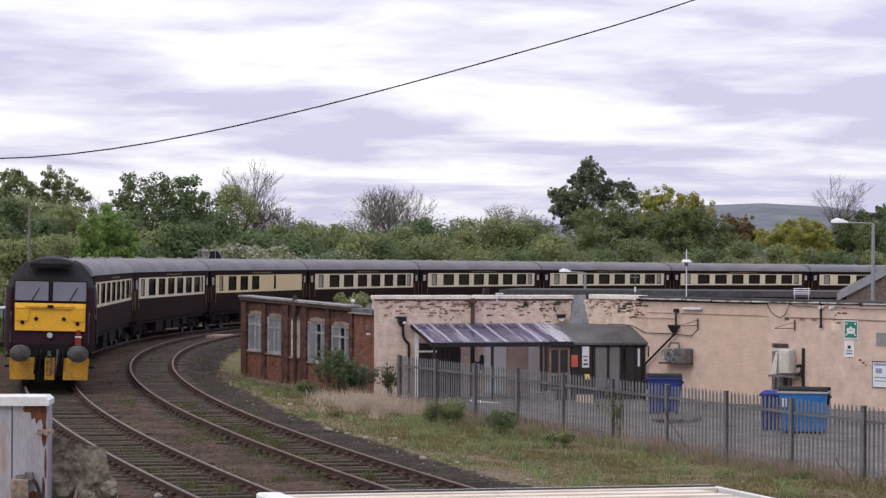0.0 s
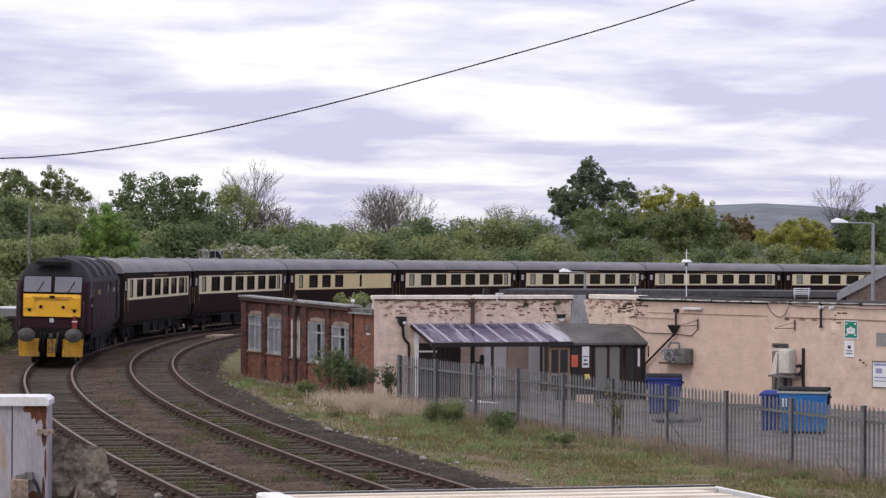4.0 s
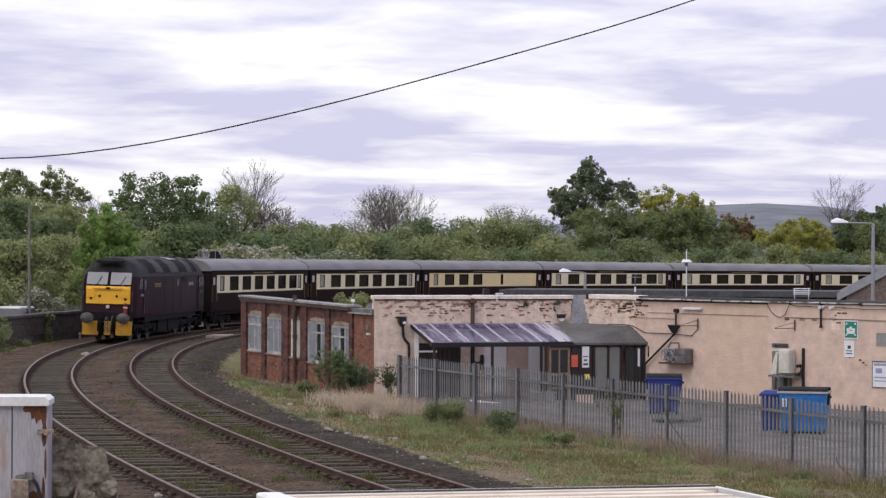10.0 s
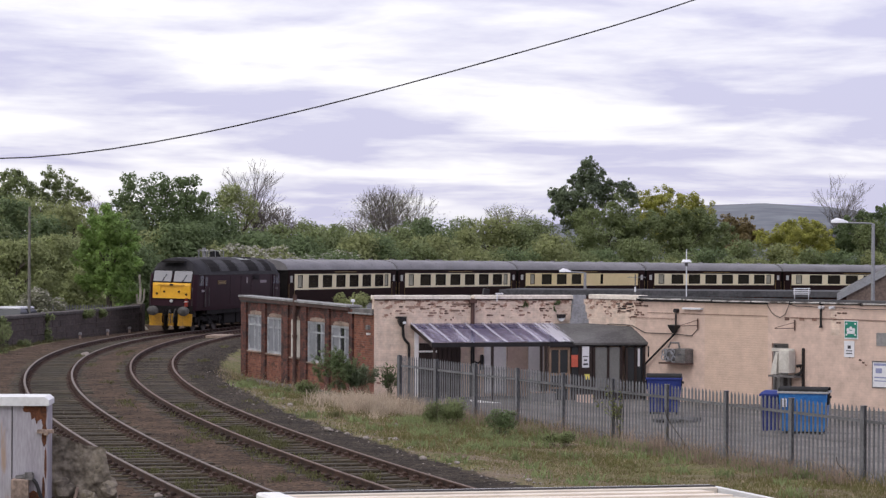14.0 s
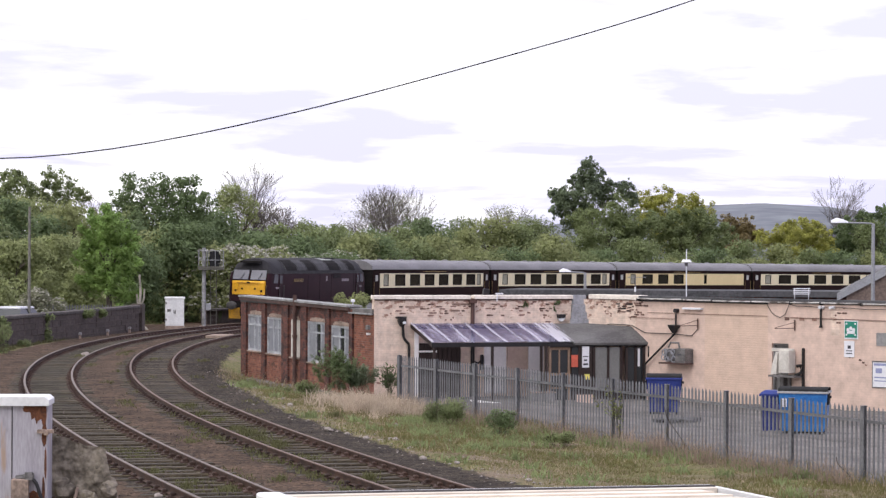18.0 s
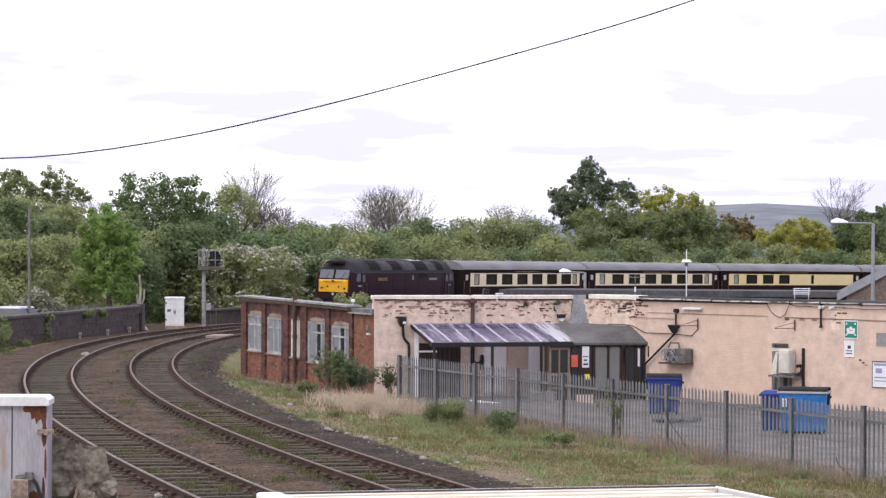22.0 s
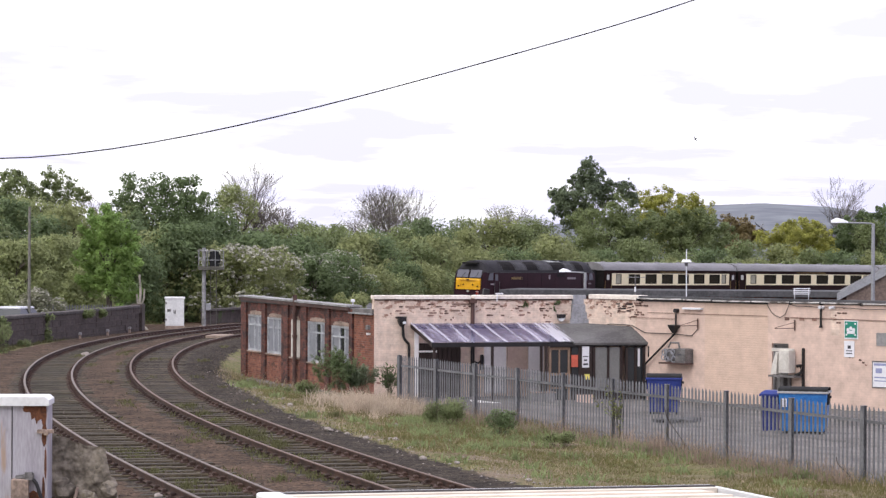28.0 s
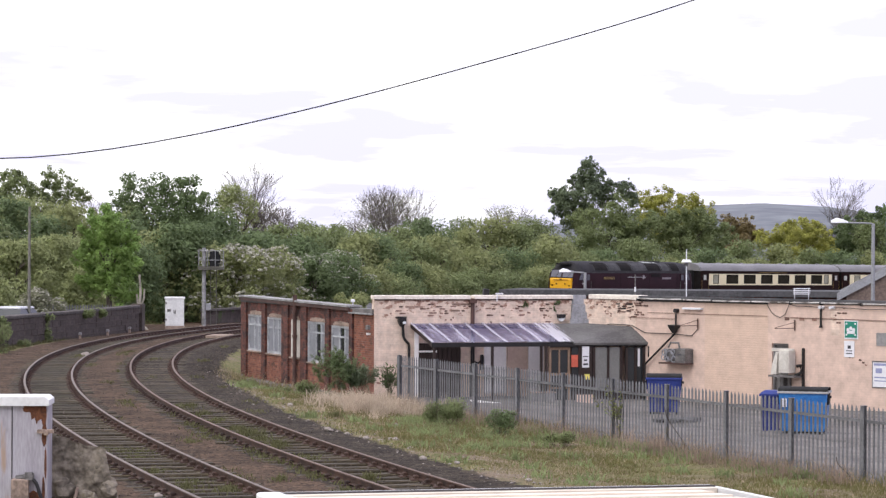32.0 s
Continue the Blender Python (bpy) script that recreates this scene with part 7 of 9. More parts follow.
def relay_box():
    """Rusting steel cabinet on the near verge."""
    t = thing("relay_cabinet", "pale grey steel cabinet with rust streaks and white lid", "cabinet", m=pose(-6.20, 39.0, -0.045, 0, 0, 3))
    part("body", Mesh().slab(-1.3, 0.0, 0.0, 0.7, -0.5, 1.70, 0.02), MAT["cabinet_grey"], t, "pale grey steel body")
    part("lid", Mesh().loft([[Vector((x, y, z)) for x, y in ((-1.36, -0.07), (0.025 - c, -0.07), (0.025 - c, 0.77), (-1.36, 0.77))] for z, c in ((1.66, 0.0), (1.745, 0.0), (1.80, 0.07))]), MAT["cabinet_white"], t, "white overhanging lid")
    part("seam", Mesh().box(-0.56, -0.545, -0.012, 0.0, -0.5, 1.66), MAT["seal_dark"], t)
    # rust below the lid and at the hinge
    def blot(x, z, w, h, seed):
        r = random.Random(seed)
        ring = []
        for k in range(16):
            a = 2 * math.pi * k / 16
            ring.append((x + math.cos(a) * w * r.uniform(0.7, 1.1), z + math.sin(a) * h * r.uniform(0.7, 1.1)))
        return Mesh().loft([[Vector((a, y, b)) for a, b in ring] for y in (-0.005, 0.0)])
    part("rust_patch", Mesh().loft([[Vector((a, y, b)) for a, b in ((-0.38, 1.655), (-0.02, 1.655), (-0.015, 1.50), (-0.03, 1.36), (-0.07, 1.33), (-0.10, 1.45), (-0.15, 1.42), (-0.17, 1.36), (-0.20, 1.47), (-0.25, 1.44), (-0.27, 1.56), (-0.33, 1.60))] for y in (-0.006, 0.0)]), MAT["rust"], t, "brown rust streak")
    part("rust_patch", blot(-0.05, 1.20, 0.045, 0.22, 1), MAT["rust"], t)
    part("rust_patch", blot(-0.03, 0.75, 0.02, 0.30, 7), MAT["rust"], t)
    part("rust_patch", blot(-0.06, 0.35, 0.03, 0.22, 8), MAT["rust"], t)
    part("rust_patch", blot(-0.30, 1.60, 0.10, 0.05, 9), MAT["rust"], t)
    part("rust_patch", blot(-0.22, 0.20, 0.12, 0.14, 2), MAT["rust"], t)
    part("rust_patch", blot(-0.8, 0.55, 0.05, 0.16, 5), MAT["rust"], t)
    part("hasp", Mesh().slab(-0.16, 0.10, -0.06, -0.005, 1.23, 1.29, 0.01).box(-0.05, 0.02, -0.09, -0.03, 1.2, 1.27), MAT["concrete"], t, "rusty tan steel hasp")
    part("junction_box", Mesh().slab(-0.55, -0.28, -0.14, -0.0, -0.1, 0.52, 0.02), MAT["concrete"], t, "stained cable box")
    part("gland", Mesh().tube((-0.48, -0.07, 0.52), (-0.2, -0.07, 0.56), 0.05, n=8).box(-0.34, -0.22, -0.13, -0.02, 0.5, 0.62), MAT["unit_grey"], t)
    part("cable", Mesh().line([(-0.25, -0.08, 0.55), (-0.16, -0.1, 0.45), (-0.08, -0.12, 0.22), (-0.02, -0.12, -0.05), (0.02, -0.12, -0.4)], 0.03, 8), MAT["pipe_black"], t, "black armoured cable")


relay_box()


def old_abutment():
    """Mossy rubble end of an old wall beside the cabinet."""
    t = thing("rubble_abutment", "mossy broken stone abutment beside the cabinet", "wall")
    rng = random.Random(77)
    m0 = pose(-6.02, 40.2, -0.35)
    # a rough mass, wavy in plan and broken on top
    nx, nz = 60, 80
    front, v, f = [], [], []
    for i in range(nx + 1):
        x = -0.3 + 1.12 * i / nx
        top = 1.42 - 0.33 * (x + 0.1) - 3.0 * max(0.0, x - 0.60)
        for k in range(nz + 1):
            z = -0.6 + (top + 0.6) * k / nz
            n = noise.noise(Vector((x * 2.2, z * 2.2, 3))) * 0.09 + noise.noise(Vector((x * 6, z * 6, 9))) * 0.05 + noise.noise(Vector((x * 15, z * 15, 4))) * 0.025
            v.append((x + 0.3 * n, -0.42 + n + 0.10 * (k / nz) ** 4, z + 0.4 * n))
    base = len(v)
    for i in range(nx + 1):
        x, y, z = v[i * (nz + 1) + nz]
        v.append((x, 0.1, z - 0.45))
    for i in range(nx):
        for k in range(nz):
            a = i * (nz + 1) + k
            f.append((a, a + nz + 1, a + nz + 2, a + 1))
        f.append((i * (nz + 1) + nz, (i + 1) * (nz + 1) + nz, base + i + 1, base + i))
    part("core", Mesh().add(v, f), MAT["moss_stone"], t, smooth=True, m=m0)

    def boulder(seed, s):
        r = random.Random(seed)
        bm = bmesh.new()
        bmesh.ops.create_icosphere(bm, subdivisions=2, radius=s)
        for v in bm.verts:
            n = noise.noise(v.co * (2.2 / s) + Vector((seed * 7.1, 0, 0)))
            v.co *= 1 + 0.35 * n
            v.co.z *= 0.72
        me = bpy.data.meshes.new("boulder")
        bm.to_mesh(me)
        bm.free()
        me.materials.append(MAT["moss_stone"])
        return me
    ms = [boulder(k + 1, s) for k, s in enumerate((0.16, 0.22, 0.13, 0.19))]
    for k in range(16):
        x = rng.uniform(-0.1, 0.8)
        top = 1.30 - 0.40 * x
        z = rng.uniform(-0.3, top * 0.55)
        part("stone", ms[k % 4], None, t, m=m0 @ pose(x, -0.40 + rng.uniform(-0.02, 0.06), z, rng.uniform(-30, 30), rng.uniform(-30, 30), rng.uniform(0, 360)))
    for x, z, s in ((0.58, 0.90, 2), (0.68, 0.66, 0), (0.70, 0.42, 2), (0.74, 0.22, 0), (0.72, 0.0, 1), (0.62, 0.30, 3), (0.60, 0.60, 2)):
        part("stone", ms[s], None, t, m=m0 @ pose(x - 0.04, -0.27, z, 20, 10 * s, 70 * s))
    part("pipe_stub", Mesh().line([(0.05, -0.5, 0.25), (0.16, -0.55, 0.45), (0.2, -0.55, 0.62)], 0.025), MAT["concrete"], t, m=m0)


old_abutment()


def hut():
    """Flat-roofed hut just below the camera; its cream roof fills the foot of the picture."""
    a = Vector((-0.868, 12.0, 0))
    t = thing("flat_roofed_hut", "low hut with a cream flat roof and white edge trim", "hut", m=pose(a.x, a.y, 2.868, 0, 0.6, 19.5))
    part("roof", Mesh().slab(0.03, 2.37, -6.5, -0.03, -0.08, -0.03, 0.004), MAT["seal_dark"], t, "dark roof deck")
    for k in range(34):
        y = -0.12 - 0.185 * k
        part("roof_board", Mesh().loft([[Vector((x, b, z)) for b, z in ((y, -0.045), (y - 0.172, -0.035), (y - 0.172, -0.002), (y - 0.01, -0.010), (y, -0.016))] for x in (0.06, 2.27 + 0.02 * math.sin(k * 7))]), MAT["hut_cream"], t, "cream painted roof board")
    part("edge_trim", Mesh().slab(-0.03, 0.09, -6.5, 0.0, -0.10, 0.006, 0.012), MAT["hut_trim"], t, "white edge trim")
    part("edge_trim", Mesh().slab(2.385, 2.405, -6.5, 0.0, -0.10, 0.0, 0.004), MAT["hut_trim"], t, "white edge trim")
    part("far_trim", Mesh().slab(0.09, 2.38, -0.10, -0.06, -0.05, -0.002, 0.004), MAT["hut_cream"], t)
    part("far_seal", Mesh().slab(0.0, 2.40, -0.06, 0.0, -0.12, 0.004, 0.008), MAT["seal_dark"], t, "dark edge seal")
    part("far_cap", Mesh().slab(-0.02, 2.40, 0.0, 0.03, -0.12, 0.002, 0.006), MAT["hut_trim"], t)
    part("wall", Mesh().box(0.03, 2.35, -6.4, -0.02, -3.3, -0.06), MAT["hut_cream"], t, "cream hut wall")


hut()


def parked_car():
    """Only its white roof shows over the wall."""
    t = thing("parked_car", "white car parked behind the stone wall", "car", m=pose(-21.35, 125.0, -0.14, 0, 0, 75))
    body = Mesh().loft([[Vector((x, y * w, z)) for y, z in ((-0.85, 0.3), (-0.87, 0.8), (0.87, 0.8), (0.85, 0.3))] for x, w in ((-2.1, 0.86), (-1.9, 1.0), (1.8, 1.0), (2.1, 0.85))])
    part("body", body, MAT["car_white"], t)
    part("cabin", Mesh().loft([[Vector((x, y, z)) for x, y in ((-a, -w), (b, -w), (b, w), (-a, w))] for z, a, b, w in ((0.8, 1.7, 1.0, 0.84), (1.34, 1.2, 0.35, 0.66))]), MAT["dark_glass"], t, "dark windows")
    part("roof", Mesh().slab(-1.22, 0.38, -0.68, 0.68, 1.33, 1.43, 0.05), MAT["car_white"], t, "white roof")
    for x in (-1.3, 1.3):
        for y in (-0.8, 0.8):
            part("wheel", Mesh().tube((x, y - 0.09, 0.3), (x, y + 0.09, 0.3), 0.3, n=18), MAT["rubber"], t)


parked_car()


# ---------------------------------------------------------------- trees, hedges, grass
def leaf(name, c, spread=0.13, tl=0.45):
    return material(name, c, tuple(q * 0.70 for q in c), rough=0.7, scale=0.8, fine=4, bump=0, spec=0.15, vary=spread, islands=True, through_light=tl, coords="world")


MAT.update({
    "bark": material("bark", (0.13, 0.105, 0.085), (0.06, 0.05, 0.042), rough=0.95, stretch=(4, 4, 0.6), scale=2, fine=12, bump=0.6),
    "dead_wood": material("dead_wood", (0.36, 0.33, 0.27), (0.22, 0.20, 0.165), rough=0.95, stretch=(4, 4, 0.6), scale=2, fine=10, bump=0.4),
    "twig": material("twig", (0.185, 0.165, 0.15), (0.115, 0.10, 0.092), rough=0.95, scale=1, fine=8, bump=0),
    "leaf_deep": leaf("leaf_deep", (0.2, 0.262, 0.122)),
    "leaf_dark": leaf("leaf_dark", (0.225, 0.275, 0.165)),
    "leaf_mid": leaf("leaf_mid", (0.262, 0.31, 0.138)),
    "leaf_fresh": leaf("leaf_fresh", (0.31, 0.45, 0.135)),
    "leaf_yellow": leaf("leaf_yellow", (0.45, 0.45, 0.115)),
    # olive leaf with distance haze mixed into its colour
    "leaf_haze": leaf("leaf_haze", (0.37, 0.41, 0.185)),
    "leaf_olive": leaf("leaf_olive", (0.335, 0.365, 0.16)),
    "leaf_brown": leaf("leaf_brown", (0.33, 0.26, 0.125)),
    "leaf_grey": leaf("leaf_grey", (0.33, 0.335, 0.22)),
    "blossom": leaf("blossom", (0.66, 0.64, 0.54), 0.25, 0.2),
    "grass_green": leaf("grass_green", (0.20, 0.185, 0.075)),
    "grass_straw": leaf("grass_straw", (0.44, 0.345, 0.235)),
    "pebble": material("pebble", (0.10, 0.08, 0.066), (0.055, 0.045, 0.038), rough=0.95, scale=3, fine=20, bump=0.2, vary=0.45, islands=True),
    "brown_stem": leaf("brown_stem", (0.36, 0.275, 0.21)),
    "dead_stem": leaf("dead_stem", (0.56, 0.46, 0.345)),
    "weed": leaf("weed", (0.15, 0.148, 0.068)),
    "weed_stem": material("weed_stem", (0.16, 0.15, 0.09), (0.10, 0.09, 0.06), rough=0.9, bump=0),
    "pale_stone": material("pale_stone", (0.36, 0.32, 0.28), (0.22, 0.19, 0.165), rough=0.9, scale=4, fine=20, bump=0.3),
})


def land(x, y):
    z, _ = ground_z(np.array([x], float), np.array([y], float))
    return float(z[0])


def leaf_cloud(rng, centres, radii, count, size, squash=1.0):
    """Small bent leaf sprays round the skins of many lobes, as vertex and face arrays."""
    centres, radii = np.array(centres), np.array(radii)
    count, size = int(count * 1.95), size * 0.80
    w = radii ** 2
    pick = rng.choice(len(radii), count, p=w / w.sum())
    d = rng.normal(size=(count, 3))
    d /= np.linalg.norm(d, axis=1)[:, None]
    lumpy = 1 + 0.22 * np.sin(d[:, 0] * 5 + pick) * np.sin(d[:, 1] * 4 + 2 * pick) + 0.12 * np.sin(d[:, 2] * 9 + pick)
    r = radii[pick] * np.clip(rng.normal(0.87, 0.13, count), 0.35, 1.06) * lumpy
    c = centres[pick] + d * r[:, None] * np.array([1, 1, squash])
    n = d * 0.5 + rng.normal(size=(count, 3)) * 0.6 + np.array([0, 0, 0.6])
    n /= np.linalg.norm(n, axis=1)[:, None]
    t = np.cross(n, rng.normal(size=(count, 3)))
    t /= np.linalg.norm(t, axis=1)[:, None] + 1e-9
    b = np.cross(n, t)
    s = (size * rng.uniform(0.55, 1.35, count))[:, None]
    asp = rng.uniform(0.5, 0.9, count)[:, None]
    v = np.stack([c - t * s * 0.9 - b * s * asp * 0.6, c + t * s * 0.9 - b * s * asp * 0.6, c + b * s * asp * 1.2 + n * s * 0.2], 1).reshape(-1, 3)
    f = np.arange(count * 3).reshape(-1, 3)
    soft = d * 0.95 + n * 0.30 + np.array([0, 0, 0.32])
    soft /= np.linalg.norm(soft, axis=1)[:, None]
    return v, f, np.repeat(soft, 3, 0)


def quick_mesh(name, v, f, mat, normals=None):
    me = bpy.data.meshes.new(name)
    me.vertices.add(len(v))
    me.vertices.foreach_set("co", np.asarray(v, np.float32).ravel())
    k = f.shape[1]
    me.loops.add(f.size)
    me.loops.foreach_set("vertex_index", f.ravel().astype(np.int32))
    me.polygons.add(len(f))
    me.polygons.foreach_set("loop_start", np.arange(0, f.size, k, dtype=np.int32))
    me.update()
    me.validate()
    if normals is not None:
        me.polygons.foreach_set("use_smooth", np.ones(len(f), bool))
        me.normals_split_custom_set_from_vertices(np.asarray(normals, np.float32))
    me.materials.append(mat)
    return me


def limbs(mesh, rng, p, d, length, r, depth, spread=0.5, tips=None, n=5):
    """Grows a branching system into mesh."""
    q = p + d * length
    mesh.tube(p, q, r, r * 0.66, n=max(3, n), caps=False)
    if depth == 0:
        if tips is not None:
            tips.append(q)
        return
    for k in range(rng.choice((2, 3, 3))):
        e = (d + Vector((rng.uniform(-1, 1), rng.uniform(-1, 1), rng.uniform(-0.35, 0.75))) * spread).normalized()
        limbs(mesh, rng, p + d * length * rng.uniform(0.6, 1.0), e, length * rng.uniform(0.68, 0.88), max(r * 0.60, 0.03 if r > 0.03 else 0.006), depth - 1, spread, tips, n - 1)


def twigs(mesh, rng, p, d, length, r, depth):
    """Fine upswept branching of a leafless crown."""
    mid = p + d * length * 0.5
    e = (d + Vector((rng.uniform(-0.22, 0.22), rng.uniform(-0.22, 0.22), rng.uniform(0.0, 0.22)))).normalized()
    q = mid + e * length * 0.5
    mesh.tube(p, mid, r, r * 0.85, n=3, caps=False)
    mesh.tube(mid, q, r * 0.85, r * 0.7, n=3, caps=False)
    if depth == 0:
        return
    for k in range(rng.choice((2, 2, 3))):
        b = (e + Vector((rng.uniform(-1, 1), rng.uniform(-1, 1), rng.uniform(-0.45, 0.5))) * 0.60).normalized()
        twigs(mesh, rng, mid if k == 2 else q, b, length * rng.uniform(0.74, 0.92), max(r * 0.62, 0.013), depth - 1)


def tree(x, y, height, half, mat, label, seed, dens=1.0, low=0.16, size=0.24, bare=0.0, lobes=16, name="tree", group="trees beyond the line", flowers=0.0, peak=1.0, clumps=None):
    """A tapered trunk with limbs and a crown of many small sprays."""
    rp, rng = random.Random(seed), np.random.RandomState(seed)
    z0 = land(x, y) - 0.15
    t = thing(name, label, "tree" if name == "tree" else "bush", m=pose(x, y, z0, 0, 0, 0 if clumps else rp.uniform(0, 360)), group=group)
    wood = Mesh()
    top = height * (0.55 if bare < 0.5 else 0.46)
    r0 = 0.028 * height
    mid = Vector((rp.uniform(-0.3, 0.3), rp.uniform(-0.3, 0.3), top))
    wood.tube((0, 0, 0), mid * 0.5, r0, r0 * 0.8, n=9)
    wood.tube(mid * 0.5, mid, r0 * 0.8, r0 * 0.55, n=9)
    if bare > 0.5:
        # limbs fan out to fill an uneven dome
        for k in range(20):
            a = 2.4 * k + rp.uniform(-0.3, 0.3)
            tilt = 0.08 + 1.30 * (k + rp.random()) / 20
            d = Vector((math.cos(a) * math.sin(tilt), math.sin(a) * math.sin(tilt), math.cos(tilt)))
            reach = 1 / math.hypot(math.sin(tilt) / half, math.cos(tilt) / (height - top * 0.85))
            twigs(wood, rp, mid * rp.uniform(0.78, 0.95), d, reach * rp.uniform(0.22, 0.28), r0 * 0.28, 6)
    depth = 2
    for k in range(0 if bare > 0.5 else 5):
        a = 2 * math.pi * k / 5 + rp.uniform(-0.4, 0.4)
        tilt = 0.75 * half / (height * 0.5)
        d = Vector((math.cos(a) * tilt, math.sin(a) * tilt, rp.uniform(0.8, 1.2))).normalized()
        start = mid * rp.uniform(0.62, 1.0)
        limbs(wood, rp, start, d, (height - top) * (0.30 if depth > 3 else 0.34), r0 * 0.42, depth, 0.55 if depth < 4 else 0.62)
    part("trunk", wood, MAT["twig"] if bare > 0.5 else MAT["bark"], t, "bare branching limbs" if bare > 0.5 else "")
    cs, rs = [], []
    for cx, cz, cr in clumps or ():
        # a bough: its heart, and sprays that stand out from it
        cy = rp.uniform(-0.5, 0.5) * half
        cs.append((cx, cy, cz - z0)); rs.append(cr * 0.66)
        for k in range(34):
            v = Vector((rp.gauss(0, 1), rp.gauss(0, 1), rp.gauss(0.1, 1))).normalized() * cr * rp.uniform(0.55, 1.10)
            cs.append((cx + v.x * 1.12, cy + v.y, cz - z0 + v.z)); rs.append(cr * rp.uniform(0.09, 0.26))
    # lobes over an uneven dome, and some within it
    for k in range(0 if clumps else lobes * 2):
        a = 2 * math.pi * (k * 0.618 + rp.uniform(-0.12, 0.12))
        q = (k + rp.random()) / (lobes * 2)
        q = q ** 0.8
        c = 0.40
        w = (q - c) / (1 - c) if q > c else (c - q) / c * 0.55
        prof = max(0.0, 1 - w ** (2.3 / peak)) ** 0.5
        prof *= 1 + 0.13 * math.sin(2 * a + seed) + 0.10 * math.sin(5 * a + 2 * seed)
        lobe = half * rp.uniform(0.24, 0.42)
        rr = max(0.0, half * prof - lobe * 0.62) * (1.0 if k % 3 else rp.uniform(0.2, 0.8))
        cz = height * (low + (1 - low) * q)
        cs.append((math.cos(a) * rr, math.sin(a) * rr, max(min(cz, height - lobe * rp.uniform(0.75, 1.1)), lobe * 0.5)))
        rs.append(lobe)
    # stragglers that break the outline
    for k in range(lobes):
        i = rp.randrange(len(cs))
        v = Vector((rp.gauss(0, 1), rp.gauss(0, 1), rp.gauss(0.5, 0.8))).normalized() * rs[i] * 1.08
        cs.append(tuple(Vector(cs[i]) + v))
        rs.append(half * rp.uniform(0.05, 0.11))
    count = int(dens * 135 * half * height / (size / 0.24) ** 2)
    if bare > 0.5:
        count = int(count * (1 - bare) * 0.6)
    if count > 50:
        v, f, nn = leaf_cloud(rng, cs, rs, count, size)
        part("crown", quick_mesh("crown", v, f, mat, nn), None, t, "foliage")
    if flowers:
        pick = [i for i in range(len(cs)) if rp.random() < 0.75 and cs[i][2] > height * 0.12]
        bc, br = [], []
        for i in pick:
            for _ in range(26):
                a, e = rp.uniform(0, 2 * math.pi), rp.uniform(0.05, 1.4)
                r = rs[i] * 1.04
                bc.append(Vector(cs[i]) + Vector((math.cos(a) * math.cos(e), math.sin(a) * math.cos(e), math.sin(e))) * r)
                br.append(rs[i] * rp.uniform(0.06, 0.15))
        v, f, nn = leaf_cloud(rng, bc, br, int(count * flowers * 1.3), size * 0.6, 0.5)
        part("blossom", quick_mesh("blossom", v, f, MAT["blossom"], nn), None, t, "white spring blossom")
    return t


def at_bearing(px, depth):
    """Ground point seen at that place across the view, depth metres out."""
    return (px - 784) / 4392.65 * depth


